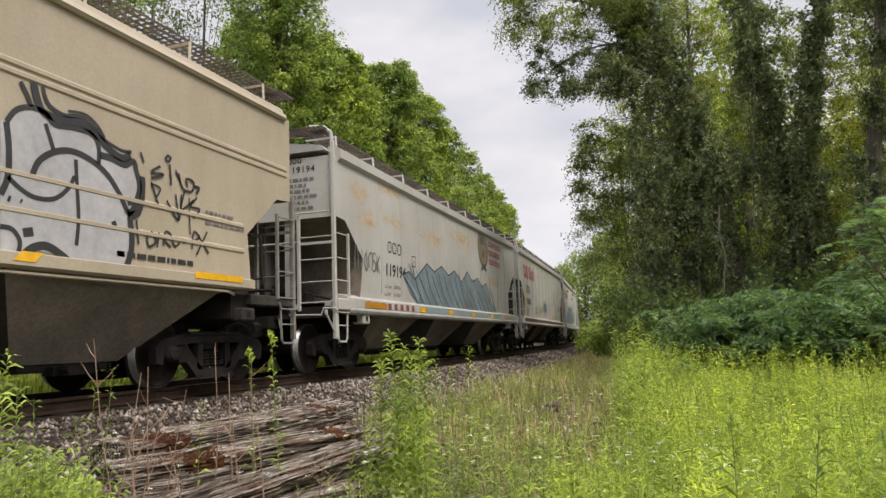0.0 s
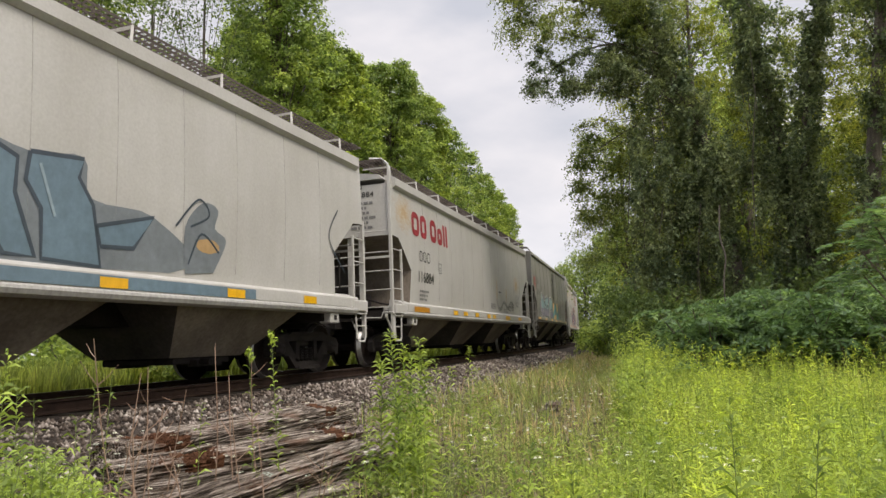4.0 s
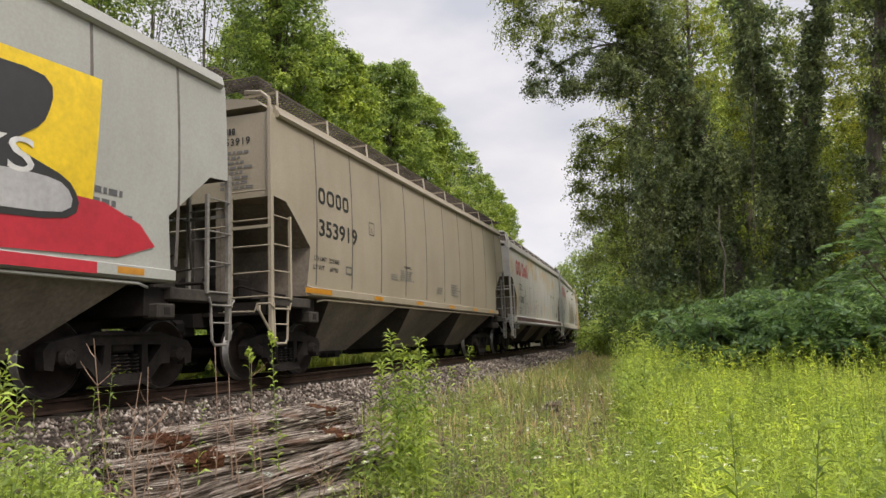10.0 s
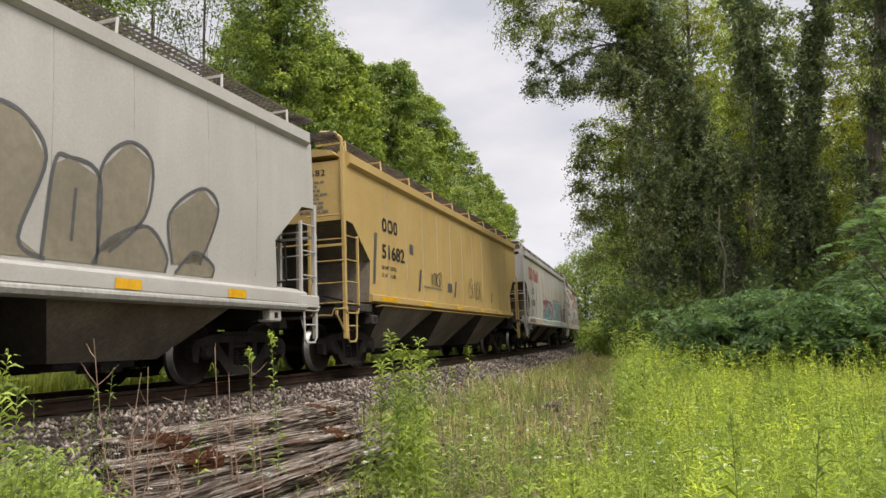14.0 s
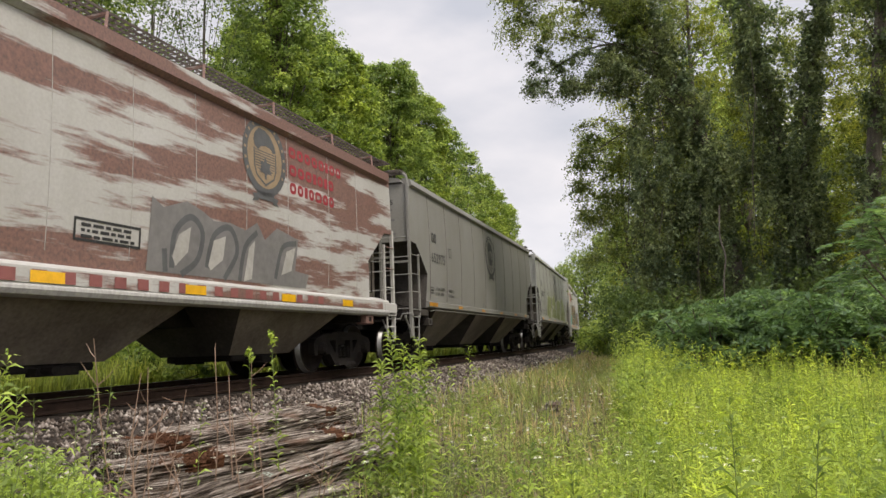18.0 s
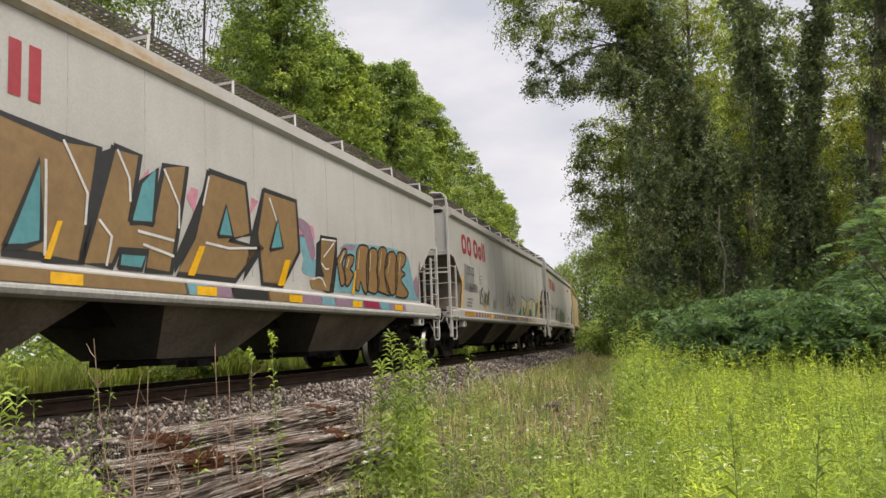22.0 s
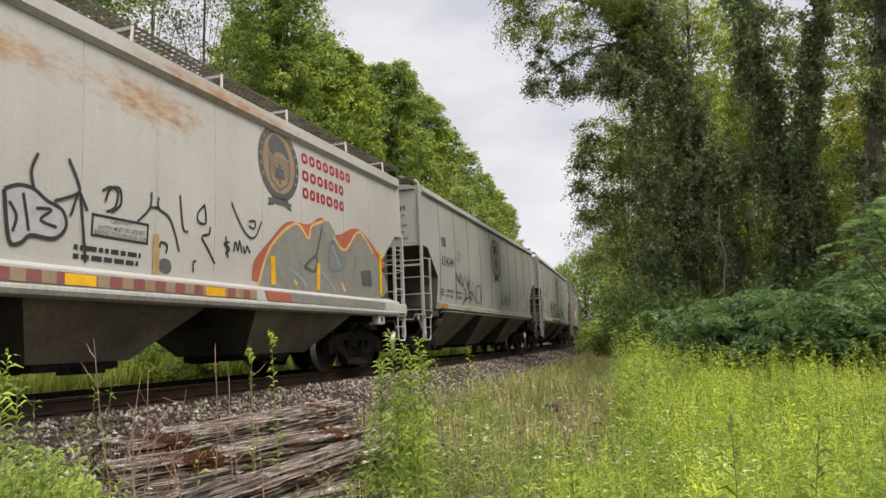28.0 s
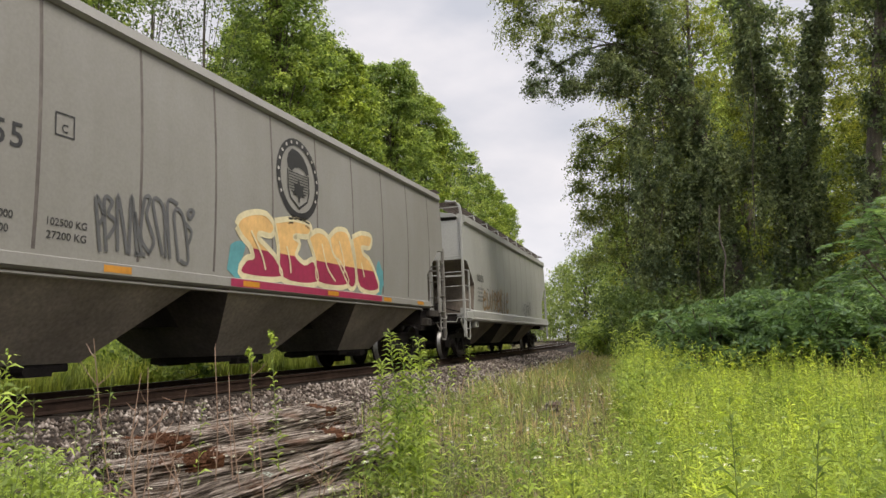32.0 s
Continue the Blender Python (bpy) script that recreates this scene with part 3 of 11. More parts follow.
        # running boards of open grating
        if kind != "cp":
            zb = z + 0.34
            b = grating(Build(), min(sg * 0.80, sg * 1.38), max(sg * 0.80, sg * 1.38), -7.80, 7.80, zb)
            part("running_board", b, M_GALV, car, "open steel grating walkway on the roof")
            b = Build().box(min(sg * 0.75, sg * 1.40), max(sg * 0.75, sg * 1.40), -0.02, 0.02, zb - 0.06, zb - 0.03)
            me = b.tube([(sg * 1.40, 0, zb - 0.03), (sg * 1.47, -0.1, z - 0.03)], 0.02).mesh("board_bracket", [None])
            for i in range(-4, 5):
                part("board_bracket", me, None, car).matrix_basis = pose(0, 1.83 * i, 0)
        else:
            zb = z + 0.16
            part("running_board", grating(Build(), min(sg * 0.42, sg * 0.82), max(sg * 0.42, sg * 0.82), -7.80, 7.80, zb, 0.12), M_GALV, car)
        # side sill
        if kind == "soo":
            part("sill_lip", Build().prism([(sg * 1.48, 1.202), (sg * 1.685, 1.202), (sg * 1.70, 1.18), (sg * 1.705, 1.15), (sg * 1.68, 1.10), (sg * 1.60, 1.08), (sg * 1.48, 1.08)], "y", -7.42, 7.42), M_SEAMW, car, "grimy rolled lower lip of the sill")
            sec = [(sg * 1.36, 1.48), (sg * 1.43, 1.48), (sg * 1.66, 1.405), (sg * 1.678, 1.38), (sg * 1.678, 1.205), (sg * 1.36, 1.205)]
            part("side_sill", Build().prism(sec, "y", -7.45, 7.45), None, car)
            b = Build().box(min(sg * 1.676, sg * 1.684), max(sg * 1.676, sg * 1.684), -7.1, 7.1, 1.215, 1.36)
            part("reflective_stripe", b, None, car, "faded stripe along the side sill")
        else:
            sec = [(sg * 1.36, 1.36), (sg * 1.36, 1.51), (sg * 1.60, 1.52), (sg * 1.66, 1.50), (sg * 1.66, 1.38), (sg * 1.60, 1.35)]
            part("side_sill", Build().prism(sec, "y", -6.68, 6.68), None, car)
            part("lower_pipe", Build().tube([(sg * 1.55, -6.30, 1.28), (sg * 1.60, -6.10, 1.31), (sg * 1.60, 6.10, 1.31), (sg * 1.55, 6.30, 1.28)], 0.02), None, car)
        for sy in (1, -1):
            # end sill plate at the side, jacking pad
            b = Build().box(min(sg * 1.35, sg * 1.62), max(sg * 1.35, sg * 1.62), min(sy * 6.65, sy * 7.82), max(sy * 6.65, sy * 7.82), 1.14, 1.30, 0, 0.015)
            if kind == "soo":
                b.box(min(sg * 1.5, sg * 1.69), max(sg * 1.5, sg * 1.69), min(sy * 7.20, sy * 7.86), max(sy * 7.20, sy * 7.86), 1.14, 1.36, 0, 0.02)
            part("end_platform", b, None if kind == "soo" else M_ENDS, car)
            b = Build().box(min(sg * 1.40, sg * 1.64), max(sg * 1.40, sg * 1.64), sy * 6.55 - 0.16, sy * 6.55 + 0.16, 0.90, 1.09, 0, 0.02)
            # Flush dark square stands for the shade inside the pad's hole.
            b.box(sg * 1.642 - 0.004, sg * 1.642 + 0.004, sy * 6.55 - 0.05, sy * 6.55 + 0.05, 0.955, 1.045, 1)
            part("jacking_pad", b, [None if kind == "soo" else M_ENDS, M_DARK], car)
            ladder_parts(car, sg, sy, kind)
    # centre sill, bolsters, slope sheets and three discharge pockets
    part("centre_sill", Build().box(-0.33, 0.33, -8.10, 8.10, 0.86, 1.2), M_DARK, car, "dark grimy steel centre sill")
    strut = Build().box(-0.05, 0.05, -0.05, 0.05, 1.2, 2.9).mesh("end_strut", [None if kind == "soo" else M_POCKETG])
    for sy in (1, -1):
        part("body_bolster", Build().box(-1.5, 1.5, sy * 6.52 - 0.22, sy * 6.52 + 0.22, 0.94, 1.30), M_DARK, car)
        # Added plate, not itself seen: keeps the gap between cars dark.
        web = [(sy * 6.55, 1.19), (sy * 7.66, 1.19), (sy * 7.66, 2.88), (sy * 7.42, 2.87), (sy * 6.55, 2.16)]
        part("centre_web", Build().prism(web, "x", -0.02, 0.02), M_SHEET, car, "dark upright web added to close the view under the end slope")
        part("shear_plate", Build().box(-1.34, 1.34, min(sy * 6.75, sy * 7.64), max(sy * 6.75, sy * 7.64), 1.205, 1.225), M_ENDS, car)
        # End sill coloured near black to carry the shade between cars.
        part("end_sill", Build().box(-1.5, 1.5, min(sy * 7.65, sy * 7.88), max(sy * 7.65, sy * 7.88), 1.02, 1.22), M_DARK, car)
        for x in (-0.55, 0.55):
            part("end_strut", strut, None, car).matrix_basis = pose(x, sy * 7.70, 0)
    for i in (-1, 0, 1):
        ya, yb, ym = 4.2 * i - 1.56, 4.2 * i + 1.86, 4.2 * i + 0.02
        t = [(-1.53, ya, 1.37), (1.53, ya, 1.37), (1.53, yb, 1.37), (-1.53, yb, 1.37)]
        m = [(-1.50, ya + 0.02, 1.30), (1.50, ya + 0.02, 1.30), (1.50, yb - 0.03, 1.30), (-1.50, yb - 0.03, 1.30)]
        l = [(-0.68, ya + 0.80, 0.40), (0.68, ya + 0.80, 0.40), (0.68, yb - 1.05, 0.40), (-0.68, yb - 1.05, 0.40)]
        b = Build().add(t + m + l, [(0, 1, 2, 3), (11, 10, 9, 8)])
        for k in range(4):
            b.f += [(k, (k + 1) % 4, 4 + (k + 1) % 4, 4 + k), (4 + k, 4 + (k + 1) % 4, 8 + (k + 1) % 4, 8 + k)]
            # End faces take the dark sheet: their shade is put into the colour.
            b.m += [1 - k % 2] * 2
        part("hopper_pocket", b, [M_POCKET if kind == "soo" else M_POCKETG, M_SHEET], car, "hopper pocket grey with road grime, its end faces darkened for shade")
        b = Build().box(-0.66, 0.66, ym - 0.66, ym + 0.66, 0.30, 0.40, 0, 0.02)
        for sg in (1, -1):
            b.box(sg * 0.7 - 0.08, sg * 0.7 + 0.08, ym - 0.3, ym + 0.3, 0.26, 0.36)
            b.lathe_x([(sg * 0.78, 0.05), (sg * 0.95, 0.05)], ym - 0.2, 0.33, 8)
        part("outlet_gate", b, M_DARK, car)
    # couplers, hoses, brake gear and end gratings
    for sy in (1, -1):
        b = Build().box(-0.16, 0.16, min(sy * 7.80, sy * 8.20), max(sy * 7.80, sy * 8.20), 0.72, 0.98, 0, 0.03)
        b.prism([(-0.15, 0.70), (0.2, 0.70), (0.24, 0.8), (0.24, 0.92), (0.15, 0.98), (-0.15, 0.98)], "y", sy * 8.18, sy * 8.38)
        part("coupler", b, M_TRUCK, car, "rusty steel knuckle coupler")
        b = Build().tube([(-0.3, sy * 7.90, 0.9), (-0.32, sy * 8.15, 0.75), (-0.3, sy * 8.30, 0.5), (-0.2, sy * 8.39, 0.42)], 0.03)
        part("air_hose", b, M_DARK, car)
        zt = z + (0.30 if kind != "cp" else 0.15)
        b = grating(Build(), -1.5, 1.5, min(sy * 7.65, sy * 8.10), max(sy * 7.65, sy * 8.10), zt, 0.09)
        part("end_grating", b, M_GALV, car)
        b = Build()
        b.tube([(-1.55, sy * 7.92, 2.98), (-0.85, sy * 7.94, 2.98)], 0.014).tube([(0.85, sy * 7.94, 2.98), (1.55, sy * 7.94, 2.98)], 0.014)
        b.tube([(-1.6, sy * 7.90, 2.5), (-0.8, sy * 7.94, 2.44), (0.9, sy * 7.94, 2.44)], 0.016)
        part("hand_rail", b, None, car)
    b = Build().lathe_x([(-0.5, 0.17), (-0.45, 0.2), (0.35, 0.2), (0.4, 0.17)], -7.30, 1.55, 16)
    b.box(0.45, 0.8, -7.50, -7.15, 1.3, 1.65, 0, 0.03).box(-1.2, -0.8, -7.55, -7.20, 1.25, 1.6, 0, 0.03)
    b.tube([(0.3, -7.60, 1.35), (0.9, -7.65, 1.5), (1.2, -7.50, 1.4), (1.4, -7.10, 1.35)], 0.02)
    part("brake_gear", b, M_TRUCK, car, "brake cylinder and valve under the slope sheet")
    b = Build().lathe_x([(0.35, 0.15), (0.40, 0.19), (1.05, 0.19), (1.10, 0.15)], 7.25, 1.95, 16)
    b.box(0.55, 0.62, 7.05, 7.50, 1.22, 1.80).box(0.90, 0.97, 7.05, 7.50, 1.22, 1.80).box(0.6, 1.1, 6.90, 7.15, 1.25, 1.55, 0, 0.03)
    b.tube([(0.4, 7.45, 1.3), (0.75, 7.55, 1.6), (1.25, 7.50, 1.62), (1.35, 7.30, 2.25), (1.2, 7.10, 2.3)], 0.02).tube([(0.3, 7.55, 1.45), (1.4, 7.58, 1.42)], 0.025)
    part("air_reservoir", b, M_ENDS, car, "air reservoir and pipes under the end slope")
    for y in (-TRUCK_Y, TRUCK_Y):
        add_truck(car, y)
    return car


# ---- lettering, emblems and graffiti on the cars ----
TEXTS = {}


def glyphs(txt, fat=0.0, shear=0.0, space=1.0):
    """A flat mesh of the built-in font, with its bounds."""
    key = (txt, fat, shear, space)
    if key not in TEXTS:
        cu = bpy.data.curves.new("lettering", "FONT")
        cu.body, cu.offset, cu.shear, cu.space_character, cu.resolution_u = txt, fat, shear, space, 3
        ob = bpy.data.objects.new("lettering", cu)
        me = bpy.data.meshes.new_from_object(ob)
        bpy.data.objects.remove(ob)
        co = np.array([v.co[:] for v in me.vertices])
        TEXTS[key] = (me.vertices and [tuple(c) for c in co], [tuple(p.vertices) for p in me.polygons], co.min(0), co.max(0))
        bpy.data.meshes.remove(me)
    return TEXTS[key]


SIDE_X = 1.590


FORM = {}


def wrap(me, lift):
    """Lay flat paint onto a bulging side: cut it at the sheet's own levels and press it on."""
    z = [v.co.z for v in me.vertices]
    bm = bmesh.new()
    bm.from_mesh(me)
    for lv in LEVELS:
        if min(z) < lv < max(z):
            bmesh.ops.bisect_plane(bm, geom=bm.verts[:] + bm.edges[:] + bm.faces[:], plane_co=(0, 0, lv), plane_no=(0, 0, 1))
    for v in bm.verts:
        k = max(0, min(len(LEVELS) - 2, int((v.co.z - LEVELS[0]) / 0.105)))
        t = (v.co.z - LEVELS[k]) / 0.105
        v.co.x = side_x(LEVELS[k]) * (1 - t) + side_x(LEVELS[k + 1]) * t + lift
    bm.to_mesh(me)
    bm.free()


def flat(car, name, pts, faces, mat, layer=0, end=False, label="", x=None):
    """Paint on the camera's side of a car: pts are (metres behind the front post, height)."""
    x = SIDE_X if x is None else x
    if end:
        vs = [(p[0], -7.828 - 0.002 * layer, p[1]) for p in pts]
    else:
        vs = [(x + 0.002 * layer, p[0] - H, p[1]) for p in pts]
    me = mesh_from(name, vs, faces, [mat])
    if not end and x == SIDE_X and FORM.get(car.name) in ROUND:
        wrap(me, 0.004 + 0.002 * layer)
    ob = new(name, me)
    ob.parent = car
    if label:
        ob["label"] = label
    return ob


def letters(car, txt, y0, z0, y1, z1, mat, layer=0, fat=0.0, shear=0.0, end=False, name="lettering", slope=0.0, space=1.0, label="", grow=0.0):
    vs, fs, lo, hi = glyphs(txt, fat, shear, space)
    _, _, blo, bhi = glyphs(txt, 0.0, shear, space)
    ky, kz = (y1 - y0) / max(1e-6, bhi[0] - blo[0]), (z1 - z0) / max(1e-6, bhi[1] - blo[1])
    pts = [(y0 + (v[0] - blo[0]) * ky, z0 + (v[1] - blo[1]) * kz + slope * (v[0] - blo[0]) * ky) for v in vs]
    return flat(car, name, pts, fs, mat, layer, end, label)


def bars(car, y0, z0, y1, z1, n, mat, end=False, seed=0, layer=1):
    """Small print that cannot be read: n lines of broken bars."""
    rnd = random.Random(seed)
    pts, fs = [], []
    dz = (z1 - z0) / n
    for i in range(n):
        z = z1 - dz * (i + 1) + dz * 0.2
        y = y0
        stop = y0 + (y1 - y0) * rnd.uniform(0.6, 1.0)
        while y < stop:
            w = rnd.uniform(0.04, 0.16)
            o = len(pts)
            pts += [(y, z), (min(y + w, y1), z), (min(y + w, y1), z + dz * 0.55), (y, z + dz * 0.55)]
            fs.append((o, o + 1, o + 2, o + 3))
            y += w + 0.03
    flat(car, "small_print", pts, fs, mat, layer, end)


def mark_blocks(car, widths, y0, z0, y1, z1, mat, layer=1, end=False, heights=None, label="", bold=0.20):
    """A company mark as plain hollow shapes with rounded corners; a narrow one is a plain bar."""
    tot = sum(widths) + 0.16 * (len(widths) - 1)
    k = (y1 - y0) / tot
    y = y0
    for i, w in enumerate(widths):
        a, b = y, y + w * k
        hh = (heights[i] if heights else 1.0) * (z1 - z0)
        y = b + 0.16 * k
        if w <= 0 or (heights and heights[i] <= 0):
            continue
        t = bold * (z1 - z0)
        c = min(b - a, hh) * (0.36 if b - a > 2.4 * t else 0.06)

        def outline(d):
            r = max(c - d, 0.004)
            return [(px + r * math.cos(q), pz + r * math.sin(q)) for px, pz, q0 in ((b - d - r, z0 + d + r, -90), (b - d - r, z0 + hh - d - r, 0), (a + d + r, z0 + hh - d - r, 90), (a + d + r, z0 + d + r, 180)) for q in (radians(q0 + 30 * m) for m in range(4))]
        if b - a > 2.4 * t:
            flat(car, "company_mark", outline(0.0) + outline(t), [(m, (m + 1) % 16, 16 + (m + 1) % 16, 16 + m) for m in range(16)], mat, layer, end, label)
        else:
            flat(car, "company_mark", outline(0.0), [tuple(range(16))], mat, layer, end, label)


def ring(car, cy, cz, ry, rz, t, mat, layer=1, n=32, name="emblem_ring"):
    pts = [(cy + k * ry * math.cos(2 * math.pi * i / n), cz + k2 * rz * math.sin(2 * math.pi * i / n)) for k, k2 in ((1, 1), (1 - t / ry, 1 - t / rz)) for i in range(n)]
    flat(car, name, pts, [(i, (i + 1) % n, n + (i + 1) % n, n + i) for i in range(n)], mat, layer)


def poly(car, pts, mat, layer=1, name="graffiti_patch", label="", x=None):
    return flat(car, name, pts, [tuple(range(len(pts)))], mat, layer, False, label, x)


def emblem(car, cy=8.19, cz=3.34, ry=0.70, rz=0.71, full=True, ink=None, tone=None):
    """A round shield emblem: a ring with pale dashes, a dark crest, a striped shield with a leaf, and a scroll below."""
    ink = ink or P_BLACK
    kx, kz = ry / 0.58, rz / 0.60
    if tone:
        n = 28
        poly(car, [(cy + ry * math.cos(2 * math.pi * i / n), cz + rz * math.sin(2 * math.pi * i / n)) for i in range(n)], tone, 1, "emblem_disc")
    ring(car, cy, cz, ry, rz, 0.125, ink, 2)
    for i in range(15):
        a = math.pi * (-0.15 + 1.30 * i / 14)
        p = [(cy + (ry - d) * math.cos(a + e), cz + (rz - d) * math.sin(a + e)) for d, e in ((0.035, -0.04), (0.035, 0.04), (0.09, 0.04), (0.09, -0.04))]
        poly(car, p, tone or P_PALE, 3, "emblem_dash")

    def shape(pts, name, mat=ink, layer=2):
        poly(car, [(cy + a * kx, cz + b * kz) for a, b in pts], mat, layer, name)
    if full:
        shape([(-0.27, 0.13), (-0.30, 0.22), (-0.25, 0.34), (-0.14, 0.43), (0.02, 0.42), (0.15, 0.36), (0.26, 0.24), (0.30, 0.13), (0.22, 0.10), (0.16, 0.16), (0.02, 0.18), (-0.10, 0.15), (-0.18, 0.09)], "emblem_crest")
        shape([(-0.30, 0.10), (-0.27, 0.10), (-0.27, -0.16), (-0.22, -0.29), (0.0, -0.41), (0.22, -0.29), (0.27, -0.16), (0.27, 0.10), (0.30, 0.10), (0.30, -0.17), (0.24, -0.31), (0.0, -0.45), (-0.24, -0.31), (-0.30, -0.17)], "emblem_shield")
        for i in range(9):
            z = 0.07 - 0.04 * i
            w = 0.26 if z > -0.16 else 0.26 - (-0.16 - z) * 1.1
            shape([(-w, z), (w, z), (w, z + 0.014), (-w, z + 0.014)], "emblem_stripe")
        shape([(0.0, 0.02), (0.045, -0.09), (0.15, -0.07), (0.11, -0.16), (0.16, -0.22), (0.03, -0.26), (0.02, -0.34), (-0.02, -0.34), (-0.03, -0.26), (-0.16, -0.22), (-0.11, -0.16), (-0.15, -0.07), (-0.045, -0.09)], "emblem_leaf", ink, 3)
    z = cz - rz
    poly(car, [(cy - 0.24, z + 0.07), (cy + 0.24, z + 0.07), (cy + 0.24, z - 0.06), (cy - 0.24, z - 0.06)], ink, 2, "emblem_scroll")
    for sg in (1, -1):
        poly(car, [(cy + sg * 0.22, z + 0.02), (cy + sg * 0.36, z + 0.0), (cy + sg * 0.32, z - 0.06), (cy + sg * 0.37, z - 0.12), (cy + sg * 0.20, z - 0.09)], ink, 3, "emblem_scroll")


def frame_box(car, y0, z0, y1, z1, t, mat, layer=1):
    pts = [(y0, z0), (y1, z0), (y1, z1), (y0, z1), (y0 + t, z0 + t), (y1 - t, z0 + t), (y1 - t, z1 - t), (y0 + t, z1 - t)]
    flat(car, "plate_mark", pts, [(i, (i + 1) % 4, 4 + (i + 1) % 4, 4 + i) for i in range(4)], mat, layer)


def stroke(pts, w):
    """A ribbon along a line of points: vertices and faces."""
    p = [Vector((a, b)) for a, b in pts]
    vs = []
    for i, q in enumerate(p):
        d = p[min(i + 1, len(p) - 1)] - p[max(i - 1, 0)]
        n = Vector((-d.y, d.x))
        n = n.normalized() * w * 0.5 if n.length > 0 else Vector((w * 0.5, 0))
        vs += [tuple(q + n), tuple(q - n)]
    return vs, [(2 * i, 2 * i + 1, 2 * i + 3, 2 * i + 2) for i in range(len(p) - 1)]


def smooth_line(pts, n=6):
    out = []
    for i in range(len(pts) - 1):
        p0, p1, p2, p3 = (pts[max(0, i - 1)], pts[i], pts[i + 1], pts[min(len(pts) - 1, i + 2)])
        for k in range(n):
            t = k / n
            out.append(tuple(0.5 * (2 * b + (c - a) * t + (2 * a - 5 * b + 4 * c - d) * t * t + (3 * b - a - 3 * c + d) * t ** 3) for a, b, c, d in zip(p0, p1, p2, p3)))
    out.append(pts[-1])
    return out


def line(car, pts, w, mat, layer=3, name="graffiti_line", soft=True):
    vs, fs = stroke(smooth_line(pts) if soft else pts, w)
    flat(car, name, vs, fs, mat, layer)


def tag(car, y0, z0, y1, z1, mat, n, seed, w=0.03, layer=3):
    """A spray-can or marker tag: n quick looping letter forms in a row."""
    rnd = random.Random(seed)
    vs, fs = [], []
    for i in range(n):
        a, b = y0 + (y1 - y0) * i / n, y0 + (y1 - y0) * (i + 1.15) / n
        m = rnd.randint(4, 7)
        kind = rnd.randint(0, 4)
        if kind > 1:
            form = rnd.choice(([(0, 0), (0.1, 1), (0.6, 0.9), (0.8, 0.1), (1, 0)], [(0.9, 0.9), (0.3, 1), (0.1, 0.65), (0.8, 0.4), (0.6, 0), (0, 0.1)], [(0, 1), (0.35, 0), (0.6, 0.5), (0.95, 1.1)],
                               [(0.1, 1), (0.15, 0), (0.2, 0.5), (0.8, 1), (0.3, 0.5), (0.9, -0.1)], [(0, 0.5), (0.8, 0.6), (0.5, 1), (0.1, 0.5), (0.4, 0), (1, 0.15)], [(0, 0.9), (0.15, 0.1), (0.6, 0), (0.8, 0.9), (0.85, 0.0), (1, 0)]))
            k = rnd.uniform(0.8, 1.2)
            v, f = stroke(smooth_line([(a + (b - a) * q * 0.85, z0 + (z1 - z0) * e * k) for q, e in form], 5), w)
            o = len(vs)
            vs += v
            fs += [tuple(j + o for j in q) for q in f]
            continue
        pts = []
        ca, cz = (a + b) / 2, (z0 + z1) / 2
        ra, rz = (b - a) * 0.42, (z1 - z0) * 0.5
        ph = rnd.uniform(0, 6.28)
        for j in range(m):
            t = j / (m - 1)
            if kind == 0:
                g = ph + t * rnd.uniform(4.0, 6.5)
                pts.append((ca + ra * math.cos(g), cz + rz * math.sin(g) * rnd.uniform(0.8, 1.1)))
            elif kind == 1:
                pts.append((a + (b - a) * rnd.uniform(0.35, 0.65), z1 - (z1 - z0) * 1.15 * t))
        v, f = stroke(smooth_line(pts, 5), w)
        o = len(vs)
        vs += v
        fs += [tuple(k + o for k in q) for q in f]
    flat(car, "graffiti_tag", vs, fs, mat, layer)


def spray(car, pts, fill, edge, w=0.05, layer=2, halo=None, hw=0.18, soft=True, dip=None):
    """One sprayed letter: an outer halo, the filled form (its lower part in a second colour below dip) and an outline."""
    ring_pts = smooth_line(list(pts) + [pts[0]], 4) if soft else list(pts) + [pts[0]]
    if halo:
        vs, fs = stroke(ring_pts, 0.75 * hw)
        flat(car, "graffiti_halo", vs, fs, halo, layer)
    ob = flat(car, "graffiti_fill", ring_pts[:-1], [tuple(range(len(ring_pts) - 1))], fill, layer + 1)
    if dip:
        bm = bmesh.new()
        bm.from_mesh(ob.data)
        bmesh.ops.triangulate(bm, faces=bm.faces[:])
        bmesh.ops.bisect_plane(bm, geom=bm.verts[:] + bm.edges[:] + bm.faces[:], plane_co=(0, 0, dip[0]), plane_no=(0, 0, 1))
        ob.data.materials.append(dip[1])
        for f in bm.faces:
            if f.calc_center_median().z < dip[0]:
                f.material_index = 1
        bm.to_mesh(ob.data)
        bm.free()
    vs, fs = stroke(ring_pts, 0.72 * w)
    flat(car, "graffiti_outline", vs, fs, edge, layer + 2)


def blob(car, cy, cz, ry, rz, mat, seed=0, layer=1, n=22, rough=0.25):
    rnd = random.Random(seed)
    pts = []
    for i in range(n):
        k = 1 + rough * (rnd.random() - 0.5) * 2
        a = 2 * math.pi * i / n
        pts.append((cy + ry * k * math.cos(a), cz + rz * k * math.sin(a)))
    poly(car, pts, mat, layer)


def reflectors(car, mat, first=0.0, low=1.17, high=1.27, x=1.692, at=(4.4, 6.7, 9.0, 11.3, 13.4), wide=0.42):
    for y in at:
        poly(car, [(y, low), (y + wide, low), (y + wide, high), (y, high)], mat, 0, "reflector", "", x)


